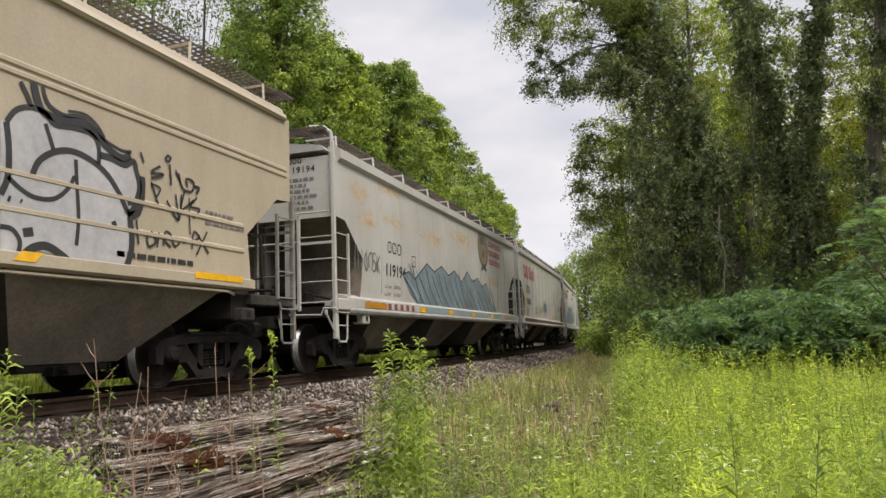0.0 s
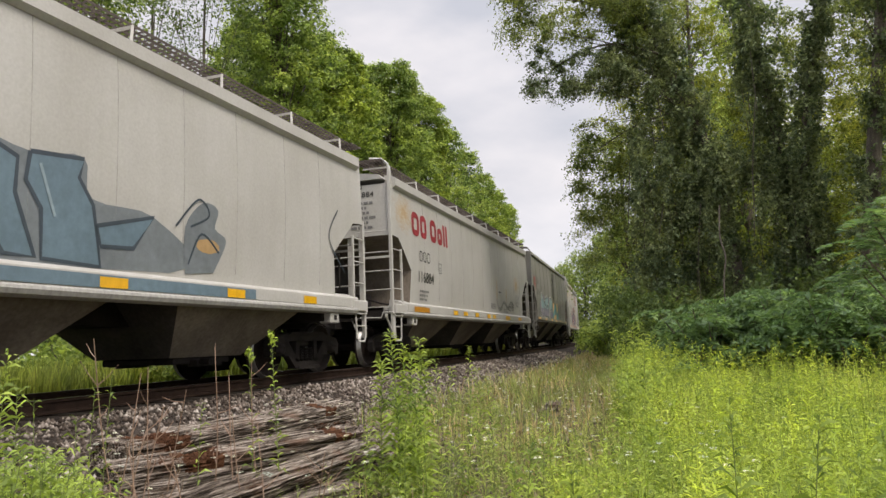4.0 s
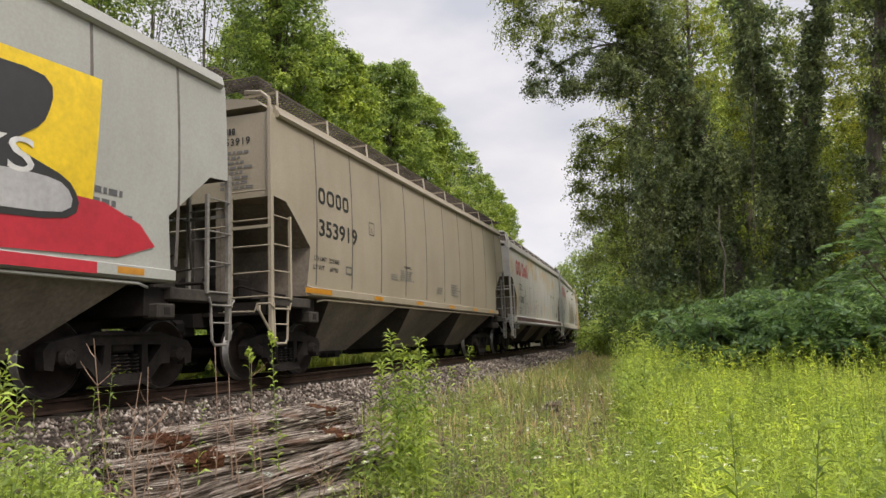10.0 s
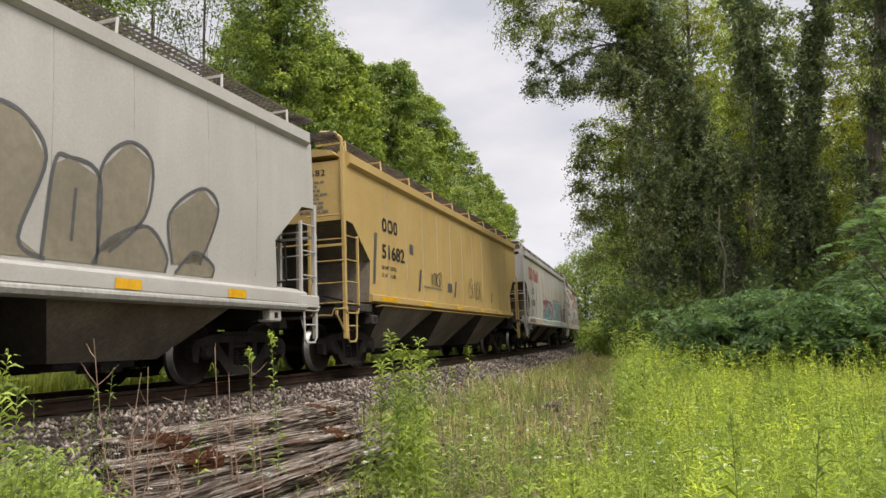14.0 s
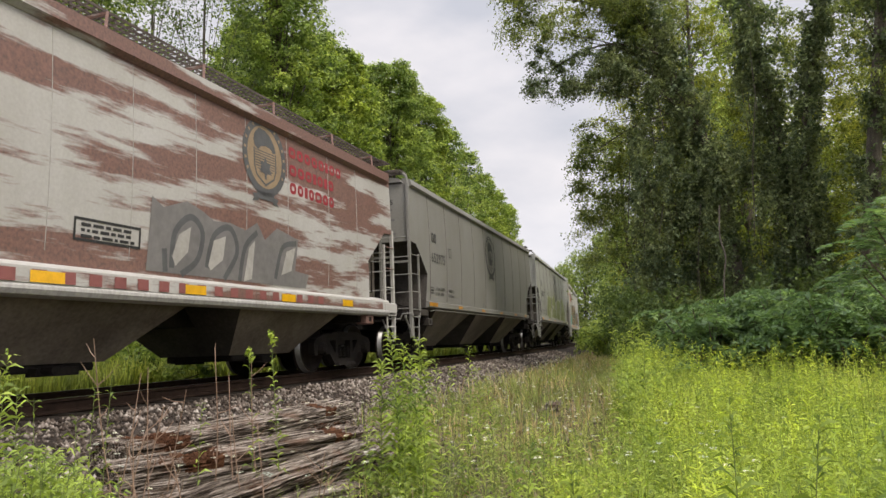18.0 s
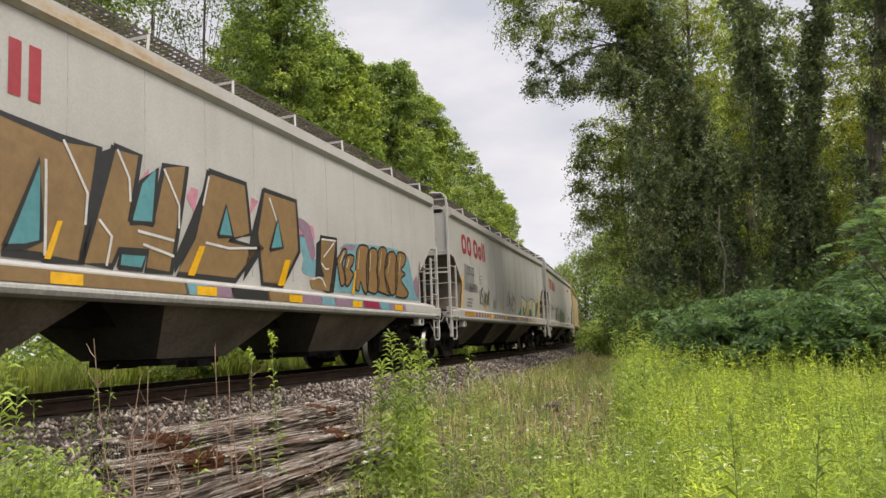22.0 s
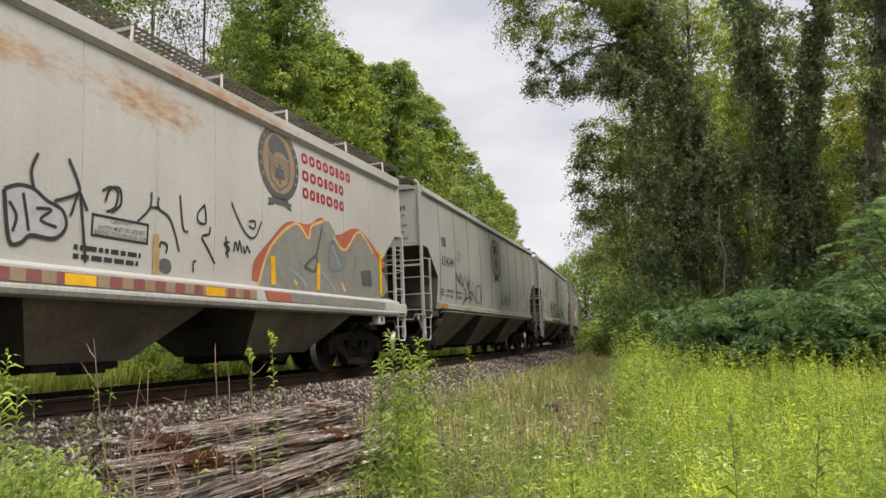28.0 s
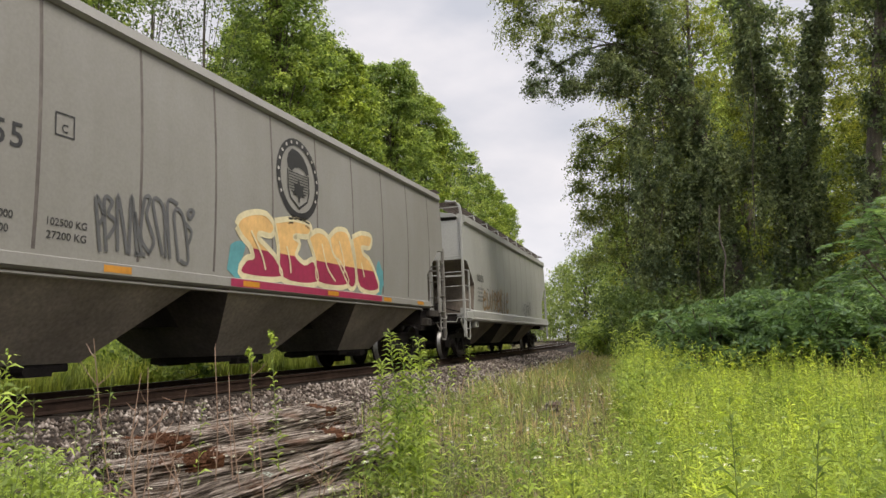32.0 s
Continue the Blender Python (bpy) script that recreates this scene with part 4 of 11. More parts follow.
P_BRONZE = flat_paint("bronze_spray", (0.25, 0.155, 0.065))
P_GREYSP = flat_paint("grey_spray", (0.185, 0.175, 0.165))
P_PALE = flat_paint("bare_white_paint", (0.40, 0.38, 0.34))
P_PLUM3 = flat_paint("deep_plum_spray", (0.12, 0.045, 0.085))
P_MINT = flat_paint("mint_spray", (0.34, 0.48, 0.42))
P_MOSS = flat_paint("moss_green_spray", (0.12, 0.155, 0.075))
P_HAZE = flat_paint("blue_grey_spray", (0.17, 0.19, 0.20))
P_BONE = flat_paint("bone_white_spray", (0.50, 0.50, 0.40))
P_TANFILL = flat_paint("worn_tan_emblem", (0.31, 0.225, 0.135))
P_MAUVE = flat_paint("mauve_spray", (0.27, 0.175, 0.23))
P_DUSK = flat_paint("dusky_plum_spray", (0.165, 0.105, 0.125))
P_KHAKI = flat_paint("khaki_spray", (0.235, 0.205, 0.145))
P_TEALG = flat_paint("green_teal_spray", (0.045, 0.14, 0.115))
P_BLACK = flat_paint("black_stencil", (0.028, 0.027, 0.026))
P_GREYINK = flat_paint("faded_grey_stencil", (0.16, 0.155, 0.15))
P_RED = flat_paint("company_red", (0.33, 0.035, 0.045))
P_YELLOW = flat_paint("reflector_yellow", (0.78, 0.42, 0.01), 0.35)
P_ORANGE = flat_paint("reflector_orange", (0.50, 0.22, 0.02), 0.35)
P_WHITE = flat_paint("white_spray", (0.62, 0.61, 0.59))
P_SILVER = flat_paint("silver_spray", (0.42, 0.41, 0.41), 0.35)
P_LBLUE = flat_paint("pale_blue_spray", (0.26, 0.40, 0.43))
P_PURPLE = flat_paint("purple_spray", (0.15, 0.11, 0.22))
P_LILAC = flat_paint("lilac_spray", (0.29, 0.26, 0.36))
P_TEALM = flat_paint("mid_teal_spray", (0.17, 0.34, 0.38))
P_EMBER = flat_paint("ember_red_spray", (0.40, 0.12, 0.07))
P_STONEGREY = flat_paint("stone_grey_spray", (0.235, 0.23, 0.20))
P_SLATE = flat_paint("slate_blue_spray", (0.20, 0.255, 0.285))
P_ICE = flat_paint("pale_ice_spray", (0.33, 0.39, 0.41))
P_STEEL = flat_paint("faded_blue_spray", (0.20, 0.25, 0.30))
P_BROWNP = flat_paint("dusty_rose_brown_spray", (0.20, 0.105, 0.10))
P_TEAL = flat_paint("teal_spray", (0.10, 0.29, 0.31))
P_BLUE = flat_paint("steel_blue_spray", (0.13, 0.19, 0.23))
P_BLUEDK = flat_paint("dark_blue_spray", (0.045, 0.06, 0.075))
P_BLUELT = flat_paint("ice_blue_spray", (0.25, 0.32, 0.35))
P_SPRAYY = flat_paint("yellow_spray", (0.76, 0.52, 0.01))
P_SPRAYR = flat_paint("red_spray", (0.45, 0.02, 0.035))
P_CRIM = flat_paint("crimson_spray", (0.30, 0.025, 0.07))
P_PINK = flat_paint("pink_spray", (0.52, 0.22, 0.28))
P_MAROON = flat_paint("maroon_spray", (0.10, 0.028, 0.035))
P_OLIVE = flat_paint("olive_spray", (0.24, 0.265, 0.10))
P_CREAM = flat_paint("cream_spray", (0.66, 0.58, 0.36))
P_PEACH = flat_paint("peach_spray", (0.68, 0.42, 0.16))
P_BROWN = flat_paint("brown_spray", (0.26, 0.15, 0.06))
P_PLUM = flat_paint("plum_spray", (0.20, 0.07, 0.12))
P_OLDGOLD = flat_paint("faded_gold", (0.42, 0.27, 0.12))
P_PATCH = flat_paint("grey_touch_up", (0.27, 0.265, 0.255))
P_GREEN = flat_paint("faded_green_spray", (0.22, 0.26, 0.17))
P_RUSTP = flat_paint("faded_red_stripe", (0.25, 0.085, 0.075))
P_DGREY = flat_paint("dark_grey_spray", (0.10, 0.10, 0.10))


def cp_lettering(car, num, lt, ld=None, kg=None):
    """Marks of the ribbed grey cars."""
    mark_blocks(car, (0.6, 0.55), 1.70, 3.06, 2.08, 3.32, P_BLACK, label="black company initials as plain shapes")
    letters(car, num, 1.66, 2.55, 2.80, 2.80, P_BLACK, 1, 0.012, space=1.15)
    frame_box(car, 3.18, 2.80, 3.44, 3.06, 0.018, P_BLACK)
    letters(car, "C", 3.27, 2.85, 3.35, 2.94, P_BLACK, 1, 0.01)
    letters(car, "LD LMT " + (ld or "226300"), 2.02, 1.84, 2.74, 1.92, P_BLACK, 1, 0.01)
    letters(car, "LT WT   " + lt, 2.00, 1.70, 2.70, 1.78, P_BLACK, 1, 0.01)
    if kg:
        letters(car, kg[0], 3.14, 1.84, 3.66, 1.92, P_BLACK, 1, 0.01)
        letters(car, kg[1], 3.14, 1.70, 3.66, 1.78, P_BLACK, 1, 0.01)
    frame_box(car, 1.56, 1.74, 1.84, 1.90, 0.02, P_BLACK)
    poly(car, [(1.60, 1.80), (1.80, 1.80), (1.80, 1.84), (1.60, 1.84)], P_BLACK)
    emblem(car)
    bars(car, 6.95, 1.58, 7.25, 1.70, 3, P_GREYINK, False, 3)
    bars(car, 8.3, 1.58, 8.6, 1.68, 2, P_GREYINK, False, 5)
    poly(car, [(1.24, 1.40), (1.92, 1.40), (1.92, 1.49), (1.24, 1.49)], P_ORANGE, 0, "reflector", "", 1.664)
    reflectors(car, P_ORANGE, 0, 1.40, 1.48, 1.664, (3.85, 6.5, 9.1, 11.6, 13.6), 0.42)
    end_lettering(car, num)


def end_lettering(car, num, blocks=(0.6, 0.55), print_lines=8, brushed=False):
    if brushed:
        mark_blocks(car, blocks, 0.42, 4.00, 1.30, 4.26, P_BLACK, 1, True, bold=0.16)
        letters(car, num, 0.24, 3.46, 1.62, 3.90, P_BLACK, 1, 0.016, end=True, space=1.05)
        bars(car, 0.64, 3.05, 1.28, 3.30, 3, P_GREYINK, True, 7)
        return
    mark_blocks(car, blocks, 0.64, 3.98, 0.92, 4.09, P_BLACK, 1, True)
    letters(car, num, 0.64, 3.80, 1.20, 3.92, P_BLACK, 1, 0.012, end=True, space=1.1)
    bars(car, 0.64, 3.05, 1.28, 3.72, print_lines, P_GREYINK, True, 7)


def soo_lettering(car, num, old=True, lt=None, ld=None, marked=True, brushed=False):
    """Marks of the smooth-sided white cars; old: the emblem and three-word mark, else the large red mark."""
    y = 2.62 if old else 1.90
    mark_blocks(car, (0.55, 0.62, 0.62), y, 2.48, y + 0.80, 2.74, P_BLACK, label="black company initials as plain shapes", bold=0.12)
    letters(car, num, y - 0.08, 1.97, y + 1.08, 2.23, P_BLACK, 1, 0.02)
    if lt:
        letters(car, "Ld Lmt   " + (ld or "224700"), y - 0.15, 1.70, y + 0.75, 1.78, P_GREYINK, 1, 0.01)
        letters(car, "Lt Wt     " + lt, y - 0.15, 1.53, y + 0.75, 1.61, P_GREYINK, 1, 0.01)
    else:
        bars(car, y, 1.5, y + 0.9, 1.8, 3, P_GREYINK, False, 11)
    if old:
        emblem(car, 10.97, 3.48, 0.61, 0.63, True, P_DGREY, P_TANFILL)
        for i, ws in enumerate(((0.6, 0.55, 0.55, 0.55, 0.55, 0.3, 0.55, 0.55), (0.6, 0.55, 0.55, 0.3, 0.5, 0.3, 0.5), (0.6, 0.55, 0.3, 0.5, 0.7, 0.55, 0.55))):
            mark_blocks(car, ws, 11.70, 3.66 - 0.31 * i, 11.70 + 0.235 * len(ws) - 0.09 * (i > 0), 3.85 - 0.31 * i, P_RED, label="small red company words as plain shapes" if i == 0 else "", bold=0.3)
    else:
        mark_blocks(car, (0.95, 0.85, 0.2, 0.9, 0.75, 0.26, 0.26), 1.40, 3.07, 4.28, 3.66, P_RED, 1, False, (1, 1, 0, 1, 0.76, 1, 1), "large red company mark as plain shapes", 0.26)
    frame_box(car, y + 1.5, 2.30, y + 1.76, 2.56, 0.018, P_BLACK)
    letters(car, "C", y + 1.59, 2.36, y + 1.67, 2.45, P_BLACK, 1, 0.01)
    end_lettering(car, num, (0.55, 0.62, 0.62), 6, brushed)
    if marked:
        poly(car, [(1.2, 1.22), (2.3, 1.22), (2.3, 1.34), (1.2, 1.34)], P_ORANGE, 0, "reflector", "", 1.694)
        reflectors(car, P_YELLOW, 0, 1.22, 1.34, 1.694)


def slashes(car, mat, at, z0=1.43, z1=1.90):
    for i, (y, top) in enumerate(at):
        poly(car, [(y, z0), (y + 0.12, z0), (y + 0.28, top), (y + 0.15, top)], mat, 2, "paint_slash")


def stripes(car, y0, y1):
    n = int((y1 - y0) / 0.36)
    for i in range(n):
        y = y0 + 0.36 * i
        poly(car, [(y, 1.22), (y + 0.18, 1.22), (y + 0.18, 1.35), (y, 1.35)], P_RUSTP, 0, "reflector_stripe", "", 1.693)


def decorate():
    c = CARS
    # A: silver throw-up and tags on the tan car
    a = c["A"]
    poly(a, smooth_line([(10.37, 2.76), (10.56, 2.97), (10.80, 2.98), (10.99, 2.91), (11.61, 2.94), (12.08, 2.80), (12.29, 2.47), (12.10, 2.11), (12.16, 1.64), (11.97, 1.44), (11.53, 1.44), (11.05, 1.53), (10.69, 1.55), (10.43, 1.44)], 4), P_SILVER, 1)
    line(a, [(10.43, 2.78), (10.53, 2.93), (10.70, 3.01), (10.88, 3.00), (10.99, 2.91), (11.23, 2.94), (11.48, 2.94), (11.59, 2.83), (11.60, 2.62)], 0.06, P_BLACK, 3)
    line(a, [(10.72, 3.28), (10.78, 3.10), (10.86, 3.00), (11.07, 2.99), (11.35, 3.02), (11.61, 2.92), (11.70, 2.85), (11.94, 2.77), (12.08, 2.84)], 0.09, P_BLACK, 3)
    line(a, [(10.83, 3.28), (10.91, 3.11), (11.11, 3.05), (11.35, 3.09), (11.56, 3.01), (11.68, 2.92), (11.93, 2.86), (12.10, 2.88)], 0.045, P_BLACK, 3)
    line(a, [(11.16, 3.11), (11.39, 3.14), (11.56, 3.07), (11.68, 2.95)], 0.03, P_BLACK, 3)
    line(a, [(10.74, 2.30), (10.82, 2.48), (11.01, 2.62), (11.24, 2.68), (11.49, 2.64), (11.71, 2.54), (11.90, 2.36), (12.05, 2.15), (12.10, 2.11)], 0.07, P_BLACK, 3)
    line(a, [(11.28, 2.60), (11.31, 2.28), (11.34, 1.95), (11.32, 1.66)], 0.05, P_BLACK, 3)
    line(a, [(11.27, 2.41), (11.19, 2.26), (11.02, 2.12), (10.80, 2.09), (10.63, 2.14), (10.47, 2.24)], 0.05, P_BLACK, 3)
    line(a, [(10.43, 2.78), (10.47, 2.52), (10.47, 2.24), (10.40, 2.05)], 0.07, P_BLACK, 3)
    line(a, [(11.62, 2.73), (11.80, 2.73), (11.99, 2.70), (12.13, 2.77), (12.18, 2.67), (12.24, 2.46), (12.14, 2.19), (12.05, 2.13)], 0.08, P_BLACK, 3)
    line(a, [(12.29, 2.62), (12.29, 2.36), (12.22, 2.16), (12.10, 2.09), (12.13, 1.86), (12.11, 1.64), (11.97, 1.38), (11.70, 1.31), (11.41, 1.37), (11.12, 1.54), (10.93, 1.61), (10.76, 1.56), (10.66, 1.46)], 0.09, P_BLACK, 3)
    line(a, [(10.41, 1.74), (10.54, 1.73), (10.63, 1.62), (10.59, 1.48), (10.43, 1.41)], 0.05, P_BLACK, 3)
    line(a, [(10.88, 2.89), (10.99, 2.64)], 0.05, P_BLACK, 3)
    line(a, [(10.57, 3.24), (10.65, 3.13), (10.71, 3.02)], 0.05, P_BLACK, 3)
    line(a, [(12.07, 2.32), (12.10, 2.23)], 0.08, P_BLACK, 3)
    line(a, [(10.71, 1.77), (10.73, 1.68)], 0.12, P_BLACK, 3)
    line(a, [(11.82, 1.94), (11.89, 1.97)], 0.1, P_BLACK, 3)
    line(a, [(10.48, 2.03), (10.51, 2.02)], 0.06, P_BLACK, 3)
    line(a, [(10.62, 2.03), (10.64, 2.02)], 0.05, P_BLACK, 3)
    line(a, [(12.60, 2.82), (12.44, 2.71), (12.66, 2.72), (12.44, 2.63)], 0.035, P_BLACK, 3)
    line(a, [(12.73, 2.99), (12.79, 2.97), (12.74, 2.91), (12.69, 2.94), (12.73, 2.99)], 0.03, P_BLACK, 3)
    line(a, [(12.77, 2.88), (12.80, 2.61)], 0.035, P_BLACK, 3)
    line(a, [(12.88, 2.83), (13.00, 2.65)], 0.03, P_BLACK, 3)
    line(a, [(12.94, 2.80), (13.03, 2.61), (13.21, 2.61), (13.24, 2.74), (13.09, 2.75), (13.12, 2.65)], 0.035, P_BLACK, 3)
    line(a, [(12.44, 2.58), (12.58, 2.30)], 0.03, P_BLACK, 3)
    line(a, [(12.44, 2.56), (12.60, 2.53), (12.53, 2.40)], 0.03, P_BLACK, 3)
    line(a, [(12.72, 2.40), (12.95, 2.18), (13.00, 2.53)], 0.03, P_BLACK, 3)
    line(a, [(12.95, 2.18), (12.89, 2.51)], 0.03, P_BLACK, 3)
    line(a, [(13.06, 2.58), (13.00, 2.33), (13.24, 2.49)], 0.03, P_BLACK, 3)
    line(a, [(13.15, 2.51), (13.18, 2.03)], 0.02, P_BLACK, 3)
    line(a, [(13.31, 2.54), (13.18, 2.40), (13.37, 2.39), (13.25, 2.26)], 0.03, P_BLACK, 3)
    line(a, [(13.24, 2.68), (13.36, 2.68), (13.29, 2.59)], 0.04, P_BLACK, 3)
    line(a, [(12.38, 1.94), (12.41, 1.78), (12.54, 1.85), (12.45, 1.97)], 0.03, P_BLACK, 3)
    line(a, [(12.59, 1.97), (12.56, 1.78)], 0.03, P_BLACK, 3)
    line(a, [(12.67, 1.81), (12.70, 1.99), (12.81, 1.96), (12.70, 1.89), (12.81, 1.81)], 0.03, P_BLACK, 3)
    line(a, [(12.89, 1.95), (12.98, 1.91), (12.90, 1.83), (12.84, 1.89), (12.89, 1.95)], 0.03, P_BLACK, 3)
    line(a, [(13.04, 1.90), (13.19, 1.94)], 0.03, P_BLACK, 3)
    line(a, [(13.22, 1.83), (13.25, 2.06), (13.37, 2.01), (13.25, 1.94)], 0.03, P_BLACK, 3)
    line(a, [(13.31, 1.76), (13.53, 2.10)], 0.03, P_BLACK, 3)
    line(a, [(13.34, 2.03), (13.57, 1.81)], 0.03, P_BLACK, 3)
    line(a, [(12.25, 2.92), (12.31, 2.80)], 0.03, P_BLACK, 3)
    line(a, [(12.20, 2.07), (12.24, 1.78)], 0.03, P_BLACK, 3)
    bars(a, 13.5, 2.2, 14.4, 2.42, 3, P_GREYINK, False, 4)
    bars(a, 11.9, 1.58, 13.4, 1.70, 1, P_BLACK, False, 5)
    poly(a, [(13.2, 1.44), (14.25, 1.44), (14.25, 1.53), (13.2, 1.53)], P_YELLOW, 0, "reflector", "", 1.668)
    poly(a, [(10.5, 1.42), (10.75, 1.42), (10.85, 1.52), (10.6, 1.52)], P_YELLOW, 0, "reflector", "", 1.668)
    # B: mountain mural
    b = c["B"]
    soo_lettering(b, "119194", True, "61300", "224700")
    rnd = random.Random(5)
    y = 3.5
    outline = [(3.5, 2.05), (3.9, 2.16), (4.3, 2.0), (5.2, 2.46), (5.8, 2.3), (6.4, 2.5), (7.0, 2.3), (7.6, 2.48), (8.3, 2.2), (8.9, 2.56), (9.5, 2.3), (10.1, 2.45), (10.6, 2.2), (11.2, 2.35), (11.9, 1.7), (12.7, 1.40), (4.6, 1.40), (4.1, 1.6)]
    poly(b, outline, P_SLATE, 2)
    for i in range(34):
        y = 3.7 + 0.24 * i + rnd.uniform(-0.1, 0.1)
        z = 2.0 + 0.42 * abs(math.sin(i * 1.3)) + rnd.uniform(-0.1, 0.05)
        w = rnd.uniform(0.1, 0.3)
        d = rnd.uniform(0.5, 1.1)
        if y + d > 12.4:
            continue
        poly(b, [(y, z), (y + w * 0.5, z - 0.06), (y + d + w, 1.42), (y + d, 1.42)], rnd.choice((P_BLUELT, P_SLATE, P_HAZE, P_BLUELT, P_ICE)), 3)
    for i in range(16):
        y = 3.6 + 0.5 * i
        line(b, [(y, 2.0 + 0.4 * abs(math.sin(i * 1.7))), (y + 0.4, 1.8), (y + 0.95, 1.43)], 0.035, P_BLUEDK, 4, soft=False)
    line(b, [(q[0], q[1] + 0.01) for q in outline[:16]], 0.03, P_BLACK, 4, soft=False)
    poly(b, [(5.0, 1.215), (12.7, 1.215), (12.9, 1.36), (4.7, 1.36)], P_BLUELT, 0, "graffiti_patch", "", 1.690)
    tag(b, 0.9, 2.0, 2.2, 2.4, P_GREYINK, 6, 4, 0.035)
    stripes(b, 1.3, 4.3)
    # C
    k = c["C"]
    poly(k, [(1.75, 2.44), (2.85, 2.40), (2.85, 2.78), (2.2, 2.84), (1.8, 2.78)], P_PATCH, 0)
    poly(k, [(1.75, 2.02), (3.0, 2.02), (3.0, 2.24), (1.75, 2.24)], P_PATCH, 0)
    soo_lettering(k, "113986", False, marked=False)
    slashes(k, P_YELLOW, [(1.5, 2.42), (4.28, 1.92), (6.35, 1.88), (9.2, 1.85), (12.0, 1.8)])
    for dy in (-0.25, 0.25):
        blob(k, 7.7 + dy, 2.0, 0.34, 0.22, P_BLUE, 2, 2, 18, 0.1)
    line(k, [(7.1, 2.0), (7.2, 2.25), (7.6, 2.2), (7.7, 2.45), (7.9, 2.2), (8.3, 2.2), (8.3, 1.95), (7.75, 1.55), (7.1, 1.95)], 0.03, P_BLACK, 4)
    tag(k, 4.4, 1.65, 5.3, 2.0, P_BLACK, 4, 8, 0.03)
    tag(k, 5.6, 1.75, 6.9, 1.95, P_GREYINK, 8, 9, 0.02)
    tag(k, 10.6, 1.5, 12.6, 1.7, P_BLACK, 4, 10, 0.03)
    line(k, [(3.1, 1.9), (3.2, 2.2), (3.5, 2.25), (3.6, 1.9), (3.3, 1.75)], 0.02, P_GREYINK)
    poly(k, [(14.30, 2.49), (14.42, 2.50), (14.39, 1.52), (14.24, 1.50)], P_YELLOW, 2, "paint_slash")
    poly(k, [(13.31, 2.23), (13.82, 2.27), (13.80, 1.95), (13.29, 1.93)], P_PATCH, 1, "stencil_patch", "grey stencil sheet with a dark picture")
    poly(k, [(13.35, 2.11), (13.42, 2.18), (13.56, 2.14), (13.76, 2.23), (13.76, 2.02), (13.57, 1.94), (13.31, 1.97)], P_DGREY, 2, "stencil_patch")
    line(k, [(12.61, 3.08), (12.86, 3.08), (13.12, 3.08)], 0.03, P_BLACK, 3)
    line(k, [(12.64, 2.88), (12.93, 2.89), (13.20, 2.89)], 0.03, P_BLACK, 3)
    line(k, [(13.63, 3.08), (13.84, 3.09)], 0.025, P_BLACK, 3)
    line(k, [(14.01, 3.09), (14.42, 3.10)], 0.035, P_BLACK, 3)
    line(k, [(14.41, 3.03), (14.80, 3.05)], 0.03, P_BLACK, 3)
    line(k, [(12.75, 3.05), (12.99, 3.05)], 0.02, P_BLACK, 3)
    poly(k, [(12.62, 2.74), (12.73, 2.76), (12.90, 2.75), (12.90, 2.69), (12.62, 2.68)], P_DGREY, 2)
    poly(k, [(12.97, 2.73), (13.11, 2.76), (13.22, 2.76), (13.21, 2.70), (12.99, 2.68)], P_DGREY, 2)
    poly(k, [(13.47, 2.74), (13.53, 2.75), (13.52, 2.66), (13.46, 2.67)], P_DGREY, 2)
    poly(k, [(13.57, 2.74), (13.71, 2.75), (13.70, 2.70), (13.59, 2.69)], P_DGREY, 2)
    line(k, [(12.73, 2.14), (12.72, 2.00), (12.78, 1.92), (12.90, 1.96), (12.98, 2.08), (12.99, 2.26), (12.91, 2.32), (12.79, 2.26), (12.73, 2.14)], 0.02, P_GREYINK, 3)
    line(k, [(12.77, 2.20), (12.78, 1.99)], 0.02, P_GREYINK, 3)
    line(k, [(12.83, 2.25), (12.85, 1.96)], 0.02, P_GREYINK, 3)
    line(k, [(12.90, 2.28), (12.92, 2.00)], 0.02, P_GREYINK, 3)
    line(k, [(14.00, 2.11), (14.10, 2.11)], 0.04, P_GREYINK, 3)
    # D: blue wild style
    d = c["D"]
    soo_lettering(d, "117447", False, brushed=True)
    poly(d, smooth_line([(2.41, 1.54), (2.64, 1.96), (3.05, 2.07), (3.45, 2.20), (4.08, 2.66), (4.55, 2.54), (4.96, 2.59), (5.52, 2.49), (6.22, 2.66), (6.98, 2.65), (7.36, 2.68), (8.13, 2.55), (8.81, 2.64), (8.95, 2.20), (9.92, 2.14), (10.25, 1.48), (2.61, 1.45)], 4), P_HAZE, 1)
    spray(d, [(2.50, 1.77), (2.74, 1.85), (3.09, 1.78), (2.91, 1.61), (3.28, 1.71), (3.87, 1.54), (3.80, 1.92), (4.08, 2.64), (4.47, 2.50), (4.35, 2.25), (4.35, 1.89), (4.31, 1.48), (2.66, 1.46), (2.67, 1.60)], P_BLUE, P_BLUEDK, w=0.07, soft=False)
    spray(d, [(4.52, 2.40), (4.88, 2.57), (5.28, 2.50), (5.54, 2.34), (5.05, 2.02), (4.82, 1.89), (5.33, 1.78), (5.37, 1.50), (4.43, 1.46), (4.50, 1.90)], P_BLUE, P_BLUEDK, w=0.07, soft=False)
    spray(d, [(5.68, 2.39), (6.17, 2.62), (6.25, 2.36), (6.80, 2.66), (7.02, 2.63), (7.08, 2.27), (6.83, 1.79), (6.75, 1.50), (6.36, 1.51), (6.16, 1.80), (6.00, 1.49), (5.53, 1.45), (5.60, 1.80), (5.72, 2.11)], P_BLUE, P_BLUEDK, w=0.07, soft=False)
